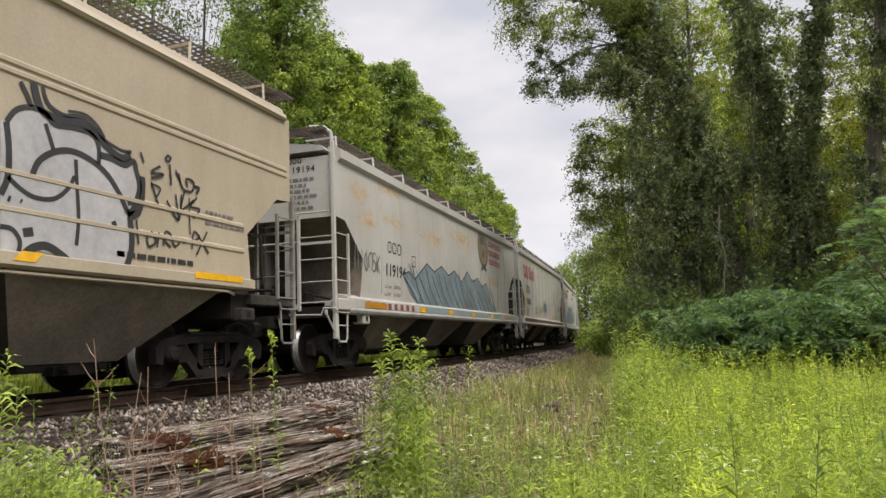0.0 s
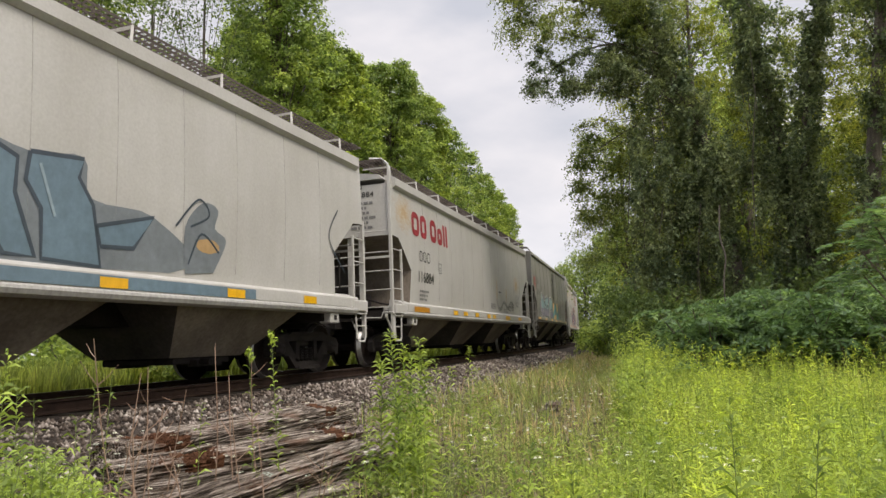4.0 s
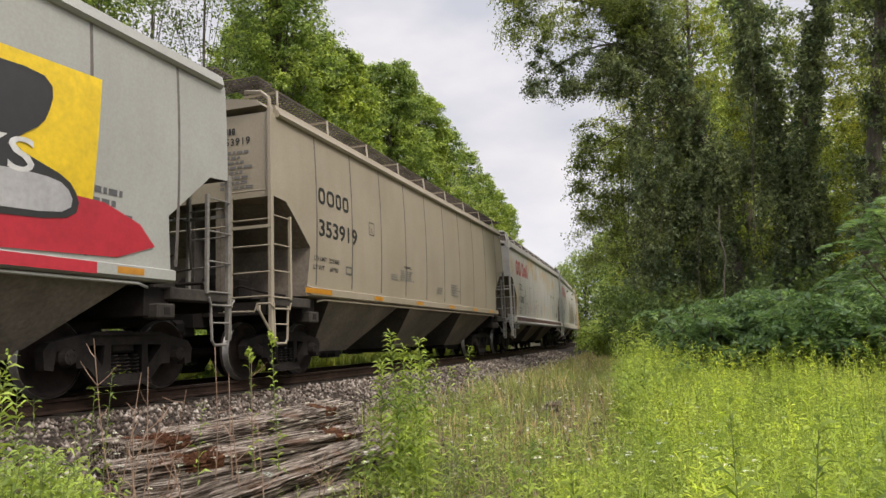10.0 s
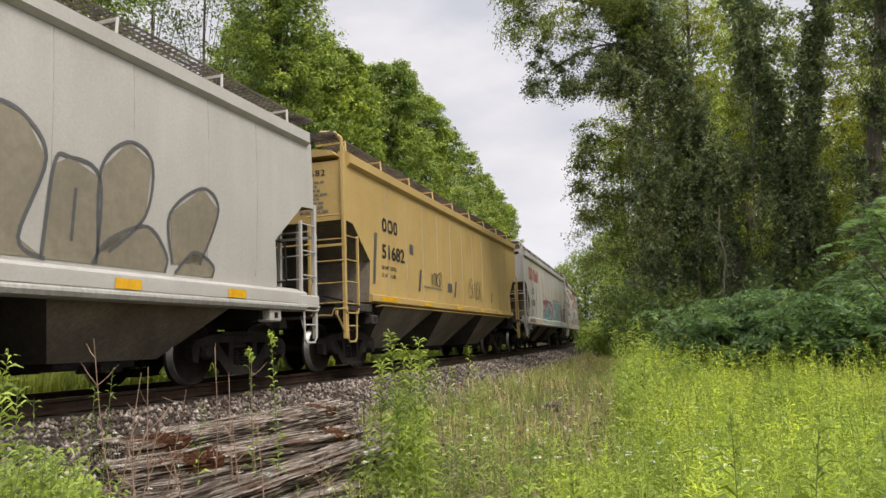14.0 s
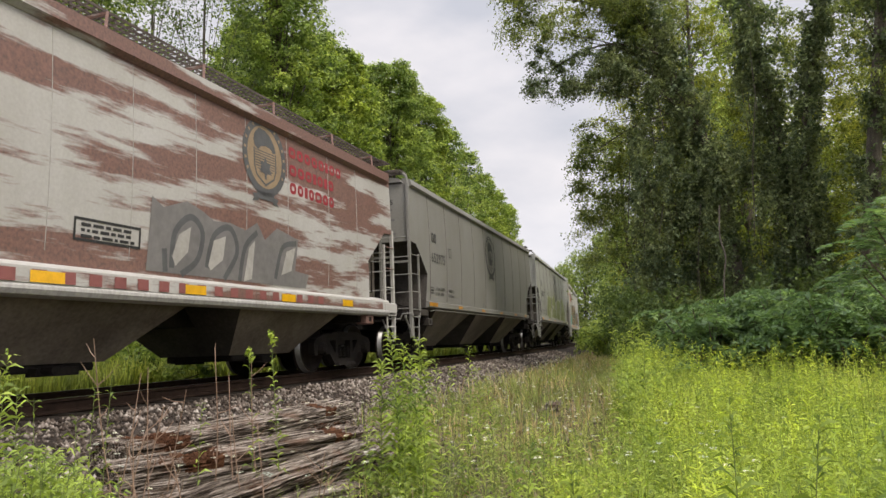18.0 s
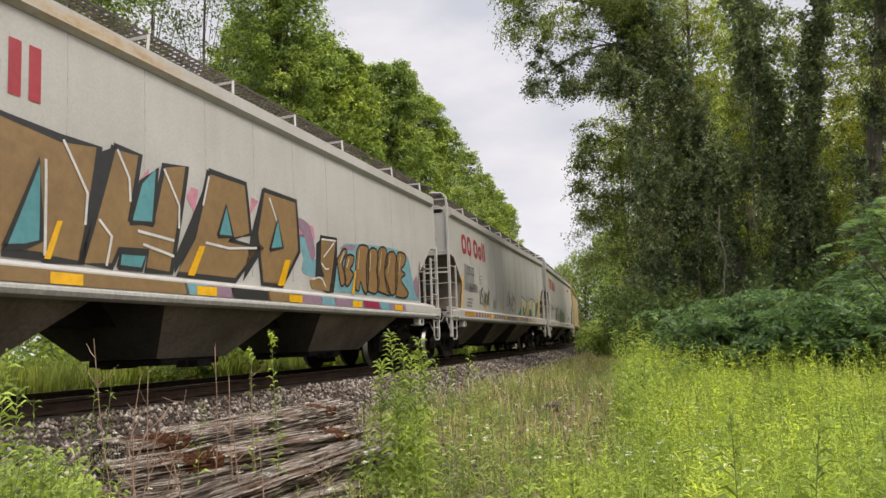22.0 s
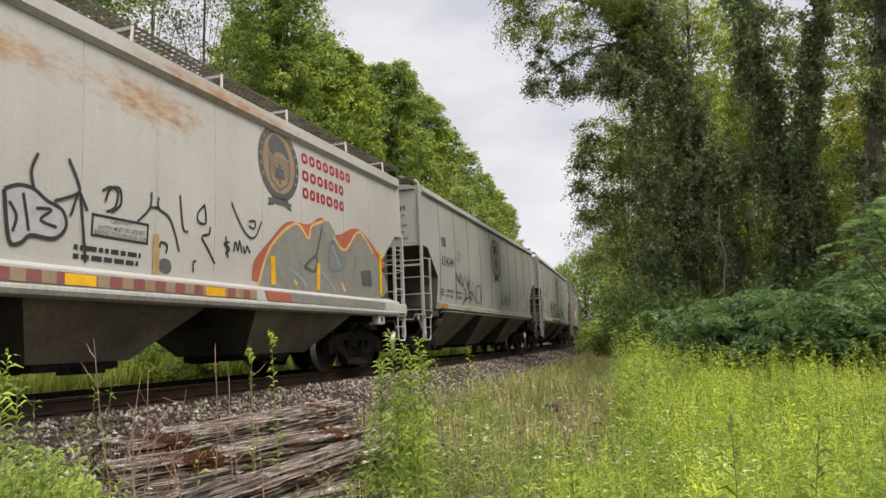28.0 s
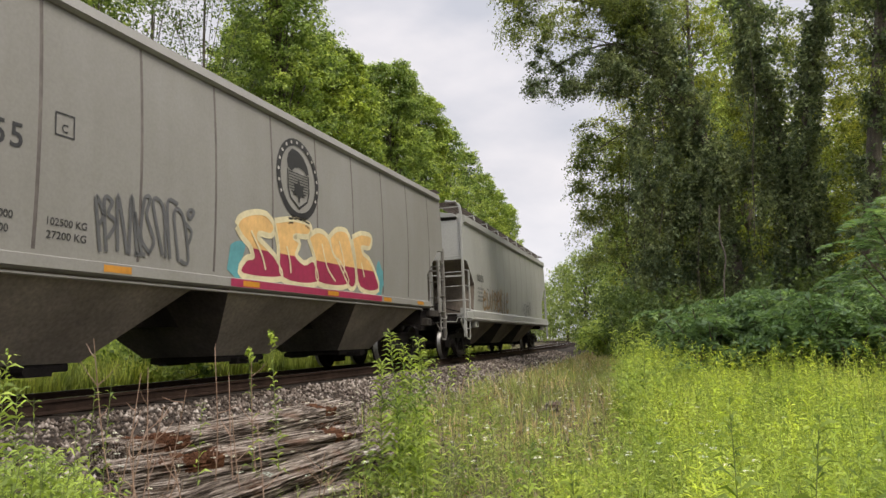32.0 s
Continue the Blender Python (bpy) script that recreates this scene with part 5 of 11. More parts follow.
    spray(d, [(7.23, 2.56), (7.42, 2.67), (7.99, 2.46), (7.98, 2.10), (8.25, 1.49), (7.90, 1.49), (7.62, 1.86), (7.56, 1.49), (7.17, 1.50), (7.19, 2.02)], P_BLUE, P_BLUEDK, w=0.07, soft=False)
    spray(d, [(8.13, 2.55), (8.81, 2.62), (8.75, 2.40), (8.96, 2.13), (9.11, 1.46), (8.33, 1.48), (8.29, 1.99), (8.09, 2.25)], P_BLUE, P_BLUEDK, w=0.07, soft=False)
    spray(d, [(9.02, 1.91), (9.92, 2.14), (9.60, 1.72), (9.10, 1.69)], P_BLUE, P_BLUEDK, w=0.07, soft=False)
    line(d, [(3.92, 2.48), (3.91, 1.88), (3.85, 1.59)], 0.035, P_BLUELT, 6)
    line(d, [(2.75, 1.80), (2.99, 1.73)], 0.035, P_BLUELT, 6)
    line(d, [(4.57, 2.33), (4.97, 2.48), (5.29, 2.42)], 0.035, P_BLUELT, 6)
    line(d, [(2.96, 1.61), (3.26, 1.66), (3.74, 1.53)], 0.035, P_BLUELT, 6)
    line(d, [(4.53, 1.91), (4.65, 2.35)], 0.035, P_BLUELT, 6)
    line(d, [(5.79, 2.29), (5.74, 1.82)], 0.035, P_BLUELT, 6)
    line(d, [(6.32, 2.27), (6.24, 1.86), (6.79, 1.92)], 0.035, P_BLUELT, 6)
    line(d, [(7.33, 2.51), (7.27, 1.96)], 0.035, P_BLUELT, 6)
    line(d, [(8.25, 2.45), (8.46, 1.93)], 0.035, P_BLUELT, 6)
    line(d, [(4.93, 1.79), (5.21, 1.71)], 0.035, P_BLUELT, 6)
    poly(d, smooth_line([(10.54, 1.49), (10.50, 2.11), (10.85, 2.48), (11.18, 2.43), (11.12, 2.16), (11.38, 2.01), (11.12, 1.55)], 4), P_HAZE, 4)
    blob(d, 10.98, 1.90, 0.25, 0.10, P_OLDGOLD, 3, 5, 18, 0.06)
    line(d, [(10.31, 2.09), (10.75, 2.51), (10.98, 2.32), (10.60, 2.12)], 0.03, P_BLUEDK, 6)
    line(d, [(10.58, 1.62), (10.83, 2.05), (11.22, 1.83)], 0.03, P_BLUEDK, 6)
    line(d, [(14.79, 3.02), (14.44, 2.45), (15.08, 1.87)], 0.03, P_BLUEDK, 6)
    line(d, [(3.27, 2.40), (3.68, 2.42)], 0.03, P_BLUEDK, 6)
    tag(d, 0.25, 2.9, 1.3, 3.5, P_DGREY, 6, 23, 0.03)
    tag(d, 1.0, 2.3, 1.5, 2.8, P_DGREY, 3, 24, 0.03)
    poly(d, [(3.2, 1.215), (12.0, 1.215), (12.0, 1.36), (3.2, 1.36)], P_BLUE, 0, "graffiti_patch", "", 1.690)
    # E: a line snake
    e = c["E"]
    for o in (0.0, 0.07):
        line(e, [(10.05, 1.95 - o), (10.35, 1.64 - o), (10.8, 1.66 - o), (11.1, 1.88 - o), (11.5, 1.8 - o), (11.9, 1.68 - o), (12.3, 1.9 - o), (12.75, 1.86 - o), (12.8, 1.6 - o * 0.3)], 0.03, P_BLACK)
    ring(e, 12.62, 1.72, 0.17, 0.14, 0.03, P_BLACK, 3)
    ring(e, 12.62, 1.72, 0.07, 0.06, 0.05, P_BLACK, 3)
    tag(e, 11.9, 1.55, 12.4, 1.75, P_BLACK, 3, 31)
    tag(e, 13.1, 1.75, 13.9, 2.15, P_DGREY, 4, 32, 0.025)
    bars(e, 9.2, 1.55, 9.9, 1.76, 3, P_GREYINK, False, 6)
    bars(e, 11.2, 1.48, 11.8, 1.62, 3, P_GREYINK, False, 8)
    poly(e, [(10.2, 2.18), (10.5, 2.22), (10.8, 2.18), (10.5, 2.15)], P_DGREY, 2)
    reflectors(e, P_YELLOW, 0, 1.22, 1.34, 1.696, at=(5.4, 8.2, 10.96, 13.2))
    soo_lettering(e, "116884", False)
    # F: pale blue piece
    f = c["F"]
    cp_lettering(f, "653241", "60000")
    blob(f, 3.84, 2.50, 0.24, 0.15, P_PURPLE, 240, 1, 18, 0.06)
    blob(f, 5.90, 2.49, 0.27, 0.15, P_PURPLE, 515, 1, 18, 0.06)
    blob(f, 2.67, 2.07, 0.21, 0.16, P_PURPLE, 15, 1, 18, 0.06)
    blob(f, 7.31, 1.71, 0.32, 0.16, P_PURPLE, 640, 1, 18, 0.06)
    spray(f, [(2.70, 1.61), (2.81, 1.99), (2.94, 2.64), (3.30, 2.54), (3.35, 2.33), (3.57, 2.47), (3.87, 2.28), (3.82, 2.09), (4.08, 1.62), (3.60, 1.60), (3.48, 2.00), (3.43, 1.61), (3.21, 1.59), (3.04, 1.76)], P_LBLUE, P_BLACK, w=0.09, halo=P_WHITE, hw=0.22, dip=(1.98, P_LILAC))
    spray(f, [(3.91, 2.22), (4.15, 2.32), (4.39, 2.29), (4.53, 2.05), (4.65, 1.63), (4.14, 1.62), (3.94, 1.90)], P_LBLUE, P_BLACK, w=0.09, halo=P_WHITE, hw=0.22, dip=(1.98, P_LILAC))
    spray(f, [(4.33, 2.52), (4.79, 2.49), (5.25, 2.63), (5.69, 2.41), (5.38, 2.18), (5.01, 2.04), (5.09, 1.62), (4.66, 1.62), (4.63, 1.93), (4.85, 2.11), (4.40, 2.21)], P_LBLUE, P_BLACK, w=0.09, halo=P_WHITE, hw=0.22, dip=(1.98, P_LILAC))
    spray(f, [(5.11, 1.62), (5.07, 1.98), (5.31, 2.14), (5.49, 1.89), (5.72, 2.19), (5.91, 1.83), (5.88, 1.59), (5.30, 1.59)], P_LBLUE, P_BLACK, w=0.09, halo=P_WHITE, hw=0.22, dip=(1.98, P_LILAC))
    spray(f, [(6.11, 2.30), (6.27, 2.52), (6.61, 2.60), (7.31, 2.45), (7.33, 2.01), (6.93, 1.98), (6.94, 1.58), (6.67, 1.60), (6.68, 2.00), (6.32, 1.78), (6.10, 1.60), (6.35, 2.02), (6.01, 2.09)], P_LBLUE, P_BLACK, w=0.09, halo=P_WHITE, hw=0.22, dip=(1.98, P_LILAC))
    poly(f, smooth_line([(4.14, 2.00), (4.23, 2.06), (4.29, 1.96), (4.24, 1.87), (4.14, 1.90)], 4), P_BLACK, 6)
    poly(f, smooth_line([(5.42, 2.00), (5.50, 2.04), (5.58, 1.94), (5.54, 1.85), (5.45, 1.89)], 4), P_BLACK, 6)
    line(f, [(2.93, 2.11), (2.95, 1.78)], 0.03, P_WHITE, 7)
    line(f, [(3.29, 1.94), (3.33, 1.71)], 0.03, P_WHITE, 7)
    line(f, [(3.57, 1.93), (3.62, 1.70)], 0.03, P_WHITE, 7)
    line(f, [(3.96, 2.10), (4.08, 1.79)], 0.03, P_WHITE, 7)
    line(f, [(4.73, 1.99), (4.74, 1.68)], 0.03, P_WHITE, 7)
    line(f, [(6.32, 2.43), (6.93, 2.40)], 0.03, P_WHITE, 7)
    line(f, [(3.08, 2.56), (3.04, 2.28)], 0.03, P_WHITE, 7)
    poly(f, smooth_line([(7.54, 1.87), (7.74, 2.28), (8.76, 2.27), (8.88, 1.80), (8.61, 1.48), (7.98, 1.48)], 4), P_TEAL, 3)
    poly(f, smooth_line([(7.67, 2.33), (8.27, 2.46), (8.30, 2.22), (7.97, 1.82), (7.74, 2.00)], 4), P_PEACH, 4)
    poly(f, smooth_line([(8.90, 2.23), (9.30, 2.45), (10.26, 2.29), (10.44, 1.51), (9.27, 1.55)], 4), P_TEAL, 3)
    poly(f, smooth_line([(9.48, 2.41), (9.99, 2.47), (10.00, 2.01), (9.72, 1.83), (9.42, 2.15)], 4), P_PEACH, 4)
    poly(f, smooth_line([(8.19, 1.58), (8.50, 1.74), (9.32, 1.77), (9.41, 1.55), (8.35, 1.48)], 4), P_PEACH, 4)
    line(f, [(7.67, 2.33), (8.27, 2.46), (8.30, 2.22), (7.97, 1.82), (7.74, 2.00), (7.67, 2.33)], 0.03, P_BLACK, 5)
    line(f, [(9.48, 2.41), (9.99, 2.47), (10.00, 2.01), (9.72, 1.83), (9.42, 2.15), (9.48, 2.41)], 0.03, P_BLACK, 5)
    line(f, [(8.76, 2.27), (8.89, 1.98), (8.82, 1.79)], 0.03, P_BLACK, 5)
    blob(f, 7.96, 2.39, 0.27, 0.12, P_DGREY, 5, 1, 18, 0.06)
    blob(f, 9.67, 2.56, 0.21, 0.09, P_DGREY, 6, 1, 18, 0.06)
    line(f, [(10.83, 2.56), (10.91, 2.08), (10.97, 1.67)], 0.06, P_MAUVE, 3)
    line(f, [(10.90, 2.54), (10.98, 2.06), (11.05, 1.65)], 0.03, P_DUSK, 4)
    line(f, [(11.04, 1.95), (11.31, 2.32), (11.62, 2.21), (11.50, 1.70)], 0.06, P_MAUVE, 3)
    line(f, [(11.11, 1.93), (11.39, 2.30), (11.70, 2.19), (11.59, 1.68)], 0.03, P_DUSK, 4)
    line(f, [(11.86, 2.74), (11.81, 2.22), (12.38, 2.50), (12.37, 1.75)], 0.06, P_MAUVE, 3)
    line(f, [(11.94, 2.72), (11.89, 2.20), (12.47, 2.47), (12.47, 1.72)], 0.03, P_DUSK, 4)
    line(f, [(12.52, 2.28), (12.92, 2.63), (13.38, 2.59), (13.11, 2.10), (13.79, 1.83)], 0.06, P_MAUVE, 3)
    line(f, [(12.61, 2.26), (13.01, 2.60), (13.47, 2.57), (13.21, 2.07), (13.90, 1.80)], 0.03, P_DUSK, 4)
    line(f, [(13.27, 2.82), (13.87, 2.39), (14.28, 1.85)], 0.06, P_MAUVE, 3)
    line(f, [(13.36, 2.80), (13.98, 2.37), (14.39, 1.82)], 0.03, P_DUSK, 4)
    tag(f, 0.45, 2.95, 1.25, 3.35, P_SPRAYR, 5, 42, 0.035)
    line(f, [(0.9, 2.95), (1.15, 3.0), (1.25, 2.85), (1.05, 2.72), (0.9, 2.85), (1.2, 2.95)], 0.03, P_SPRAYR)
    reflectors(f, P_YELLOW, 0, 1.40, 1.49, 1.667, (1.7, 4.0, 6.4, 8.3, 10.4), 0.5)
    # G: plum and pink piece
    g = c["G"]
    soo_lettering(g, "119575", True, "61600", "224500")
    tag(g, 0.7, 1.6, 2.3, 2.0, P_DGREY, 7, 51, 0.03)
    stripes(g, 2.3, 4.3)
    poly(g, [(4.4, 1.215), (10.6, 1.215), (10.6, 1.36), (4.4, 1.36)], P_PLUM, 0, "graffiti_patch", "", 1.690)
    bars(g, 12.9, 1.55, 13.5, 1.75, 3, P_BLACK, False, 9)
    poly(g, smooth_line([(4.86, 2.48), (5.21, 2.63), (5.40, 2.72), (6.07, 2.55), (6.82, 2.76), (7.48, 2.81), (8.31, 2.80), (9.11, 2.76), (10.05, 2.55), (10.73, 2.19), (11.12, 1.49), (7.35, 1.45), (5.05, 1.44)], 4), P_RUSTP, 1)
    poly(g, smooth_line([(4.90, 2.16), (5.21, 2.28), (5.34, 2.55), (5.54, 2.54), (5.85, 2.41), (6.09, 2.33), (6.40, 2.74), (6.61, 2.67), (6.75, 2.30), (6.94, 2.66), (7.15, 2.54), (7.27, 2.26), (7.48, 2.64), (7.69, 2.55), (7.86, 2.23), (8.16, 2.68), (8.49, 2.36), (9.03, 2.59), (9.30, 2.54), (9.70, 2.03), (10.18, 2.32), (10.47, 2.16), (10.86, 1.44), (5.06, 1.44)], 4), P_PLUM3, 2)
    poly(g, smooth_line([(6.13, 2.08), (6.84, 2.12), (7.12, 2.12), (7.12, 1.83), (6.58, 1.81), (6.31, 1.89)], 4), P_PURPLE, 3)
    poly(g, smooth_line([(4.91, 2.11), (5.28, 2.08), (5.40, 1.87), (5.29, 1.49), (5.05, 1.44)], 4), P_PURPLE, 3)
    poly(g, smooth_line([(5.21, 2.28), (5.42, 2.51), (5.73, 2.30), (6.11, 2.19), (5.89, 2.12), (5.62, 2.21), (5.27, 2.16)], 4), P_CRIM, 3)
    poly(g, smooth_line([(6.01, 1.96), (6.37, 1.86), (7.14, 1.75), (7.35, 1.45), (6.41, 1.49), (6.19, 1.62)], 4), P_MAROON, 3)
    poly(g, smooth_line([(7.88, 2.10), (8.44, 2.17), (8.58, 1.91), (8.07, 1.63)], 4), P_BROWNP, 3)
    poly(g, smooth_line([(7.26, 1.77), (7.56, 2.05), (7.98, 1.49), (7.46, 1.50)], 4), P_CRIM, 3)
    poly(g, smooth_line([(5.57, 1.82), (5.88, 1.94), (6.17, 1.51), (5.65, 1.48)], 4), P_BROWNP, 3)
    poly(g, smooth_line([(6.17, 2.27), (6.43, 2.59), (6.54, 2.15), (6.25, 2.21)], 4), P_BLUEDK, 3)
    poly(g, smooth_line([(7.46, 2.59), (7.58, 2.64), (7.74, 2.16), (7.39, 2.28)], 4), P_BLUEDK, 3)
    poly(g, smooth_line([(8.07, 2.21), (8.21, 2.55), (8.43, 2.26), (8.23, 2.14)], 4), P_BLUEDK, 3)
    poly(g, smooth_line([(7.70, 2.01), (7.95, 2.08), (8.06, 1.76), (7.91, 1.70)], 4), P_BLUEDK, 3)
    poly(g, smooth_line([(8.18, 1.73), (8.81, 1.93), (8.86, 1.51), (8.25, 1.51)], 4), P_PURPLE, 3)
    poly(g, smooth_line([(9.28, 1.73), (9.70, 1.82), (10.03, 1.44), (9.38, 1.45)], 4), P_PURPLE, 3)
    poly(g, smooth_line([(5.48, 2.53), (5.74, 2.44), (5.76, 2.31), (5.56, 2.37)], 4), P_MINT, 4)
    poly(g, smooth_line([(6.42, 2.71), (6.61, 2.63), (6.70, 2.13), (6.53, 2.17)], 4), P_MINT, 4)
    poly(g, smooth_line([(5.90, 2.08), (6.06, 2.07), (6.03, 1.78), (5.90, 1.94)], 4), P_MINT, 4)
    poly(g, smooth_line([(5.27, 1.44), (5.53, 1.82), (5.64, 1.48)], 4), P_MINT, 4)
    poly(g, smooth_line([(6.23, 1.46), (6.73, 1.65), (6.86, 1.57), (6.86, 1.45)], 4), P_MINT, 4)
    poly(g, smooth_line([(7.96, 2.06), (8.14, 2.49), (8.09, 2.08)], 4), P_MINT, 4)
    poly(g, smooth_line([(8.81, 2.36), (9.08, 2.55), (9.06, 2.35), (8.80, 2.17)], 4), P_MINT, 4)
    poly(g, smooth_line([(9.23, 2.33), (9.35, 2.49), (9.35, 2.14)], 4), P_MINT, 4)
    poly(g, smooth_line([(9.91, 1.94), (10.18, 2.29), (10.16, 1.92), (10.15, 1.49)], 4), P_MINT, 4)
    line(g, [(5.16, 2.36), (5.20, 2.51), (5.32, 2.71), (5.45, 2.62), (5.81, 2.64), (5.82, 2.50), (6.12, 2.45), (6.42, 2.76), (6.61, 2.67), (6.75, 2.34), (6.82, 2.72), (7.05, 2.79), (7.22, 2.21), (7.41, 2.78), (7.61, 2.78), (7.86, 2.23), (8.12, 2.77), (8.49, 2.39), (9.11, 2.73), (9.54, 2.42), (9.80, 2.19), (10.31, 2.53), (10.78, 1.97), (11.03, 1.43)], 0.03, P_WHITE, 5)
    line(g, [(4.90, 2.16), (5.21, 2.28), (5.34, 2.55), (5.50, 2.53), (5.78, 2.31), (5.92, 2.43), (6.23, 2.32), (6.78, 2.13)], 0.03, P_WHITE, 5)
    line(g, [(5.97, 2.20), (6.01, 1.85), (6.20, 1.47), (6.83, 1.64), (6.88, 1.41)], 0.03, P_WHITE, 5)
    line(g, [(6.36, 1.89), (6.78, 1.85), (7.21, 1.72), (7.38, 1.45)], 0.03, P_WHITE, 5)
    line(g, [(5.31, 2.15), (5.60, 2.19), (5.67, 1.94)], 0.03, P_WHITE, 5)
    line(g, [(5.41, 2.44), (5.46, 2.21)], 0.03, P_WHITE, 5)
    line(g, [(7.33, 1.98), (7.43, 1.79), (7.86, 1.64), (8.12, 1.70)], 0.03, P_WHITE, 5)
    line(g, [(8.44, 2.17), (8.87, 1.99), (8.86, 1.51)], 0.03, P_WHITE, 5)
    line(g, [(5.27, 1.44), (5.53, 1.82), (5.64, 1.48)], 0.03, P_WHITE, 5)
    line(g, [(7.93, 1.64), (7.98, 1.45)], 0.03, P_WHITE, 5)
    line(g, [(9.77, 1.93), (10.08, 2.31), (10.49, 2.06), (10.72, 1.50), (10.11, 1.49)], 0.03, P_WHITE, 5)
    blob(g, 5.35, 1.91, 0.05, 0.05, P_MAUVE, 110, 5, 18, 0.06)
    blob(g, 6.23, 1.82, 0.06, 0.05, P_MAUVE, 310, 5, 18, 0.06)
    blob(g, 5.99, 1.60, 0.04, 0.03, P_MAUVE, 245, 5, 18, 0.06)
    blob(g, 7.05, 2.03, 0.07, 0.04, P_MAUVE, 475, 5, 18, 0.06)
    blob(g, 7.72, 1.99, 0.06, 0.04, P_MAUVE, 583, 5, 18, 0.06)
    blob(g, 8.42, 1.72, 0.08, 0.06, P_MAUVE, 673, 5, 18, 0.06)
    blob(g, 9.18, 2.14, 0.07, 0.04, P_MAUVE, 780, 5, 18, 0.06)
    # H: black and white letters on yellow and red
    h = c["H"]
    cp_lettering(h, "653223", "60000", "226000")
    poly(h, [(2.92, 3.22), (3.34, 3.26), (3.76, 3.28), (4.43, 3.27), (5.29, 3.36), (5.95, 3.34), (6.77, 3.16), (7.73, 3.44), (8.78, 3.42), (10.35, 3.46), (13.36, 3.61), (13.26, 2.18), (10.32, 2.03), (7.18, 1.94), (5.04, 1.93), (3.29, 2.10), (2.77, 2.10), (2.54, 2.32), (2.89, 2.50)], P_SPRAYY, 4, "graffiti_patch", "yellow sprayed background")
    poly(h, smooth_line([(2.52, 1.59), (2.68, 1.93), (2.91, 2.12), (3.16, 2.24), (3.37, 2.11), (3.46, 1.84), (5.03, 1.98), (5.15, 2.16), (7.14, 2.11), (8.63, 2.08), (10.56, 2.11), (13.43, 2.19), (13.66, 1.59), (6.03, 1.52), (2.57, 1.52)], 3), P_SPRAYR, 5, "graffiti_patch", "red sprayed band")
    spray(h, [(3.26, 2.57), (3.33, 2.77), (3.56, 3.10), (3.94, 3.18), (4.52, 3.11), (4.58, 2.70), (4.49, 2.59), (4.94, 2.25), (5.02, 2.03), (4.69, 1.83), (4.21, 1.80), (3.59, 1.78), (3.39, 1.91), (3.38, 2.27)], P_BLACK, P_BLACK, w=0.04, layer=6)
    spray(h, [(5.21, 2.77), (5.34, 3.05), (5.78, 3.11), (6.34, 3.01), (6.52, 2.74), (6.47, 2.30), (6.80, 2.18), (7.02, 1.93), (6.83, 1.69), (5.96, 1.68), (5.26, 1.72), (5.18, 1.85), (5.37, 2.07)], P_BLACK, P_BLACK, w=0.04, layer=6)
    spray(h, [(7.01, 2.82), (7.15, 3.19), (7.94, 3.28), (7.96, 2.92), (7.77, 2.77), (7.97, 2.43), (8.39, 2.24), (8.59, 1.95), (8.54, 1.70), (7.49, 1.69), (7.36, 2.13), (7.47, 2.60), (7.07, 2.61)], P_BLACK, P_BLACK, w=0.04, layer=6)
    spray(h, [(8.70, 3.03), (9.09, 3.23), (10.23, 3.35), (10.23, 2.85), (9.99, 2.48), (10.29, 2.16), (10.13, 1.84), (9.21, 1.81), (8.92, 2.04), (9.07, 2.37), (8.90, 2.68), (8.71, 2.72)], P_BLACK, P_BLACK, w=0.04, layer=6)
    spray(h, [(11.05, 2.96), (11.40, 3.27), (12.57, 3.37), (12.58, 2.92), (12.24, 2.57), (12.93, 2.31), (12.91, 1.95), (11.46, 1.89), (11.09, 2.16), (11.42, 2.56), (11.09, 2.60)], P_BLACK, P_BLACK, w=0.04, layer=6)
    poly(h, smooth_line([(3.41, 1.92), (3.78, 2.00), (4.17, 1.99), (4.56, 2.11), (4.98, 2.21), (5.02, 2.03), (4.69, 1.85), (3.59, 1.79)], 4), P_SILVER, 9)
    poly(h, smooth_line([(3.30, 2.71), (3.42, 2.69), (3.49, 2.29), (3.46, 1.96), (3.37, 1.99)], 4), P_SILVER, 9)
    poly(h, smooth_line([(4.03, 2.80), (4.21, 2.63), (4.46, 2.23), (4.47, 2.01), (4.20, 1.97), (4.16, 2.40)], 4), P_SILVER, 9)
    poly(h, smooth_line([(5.22, 1.86), (5.52, 1.99), (6.06, 1.94), (6.34, 1.81), (6.80, 2.18), (6.98, 1.95), (6.82, 1.72), (5.30, 1.73)], 4), P_SILVER, 9)
    poly(h, smooth_line([(5.25, 2.93), (5.38, 2.90), (5.49, 2.38), (5.53, 1.94), (5.34, 1.87)], 4), P_SILVER, 9)
    poly(h, smooth_line([(7.46, 1.97), (7.97, 2.08), (8.40, 2.21), (8.55, 1.95), (8.49, 1.75), (7.50, 1.72)], 4), P_SILVER, 9)
    poly(h, smooth_line([(7.18, 2.73), (7.71, 2.88), (7.77, 2.80), (7.18, 2.62)], 4), P_SILVER, 9)
    poly(h, smooth_line([(8.97, 2.11), (9.50, 2.09), (10.09, 2.35), (10.26, 2.12), (10.07, 1.87), (9.20, 1.83)], 4), P_SILVER, 9)
    poly(h, smooth_line([(11.19, 2.17), (11.95, 2.31), (12.82, 2.30), (12.85, 1.99), (11.45, 1.92)], 4), P_SILVER, 9)
    letters(h, "STAY", 3.44, 2.24, 4.81, 2.59, P_WHITE, 10, 0.006, name="graffiti_word", slope=0.029)
    letters(h, "THE", 5.18, 2.24, 6.27, 2.67, P_WHITE, 10, 0.006, name="graffiti_word", slope=-0.009)
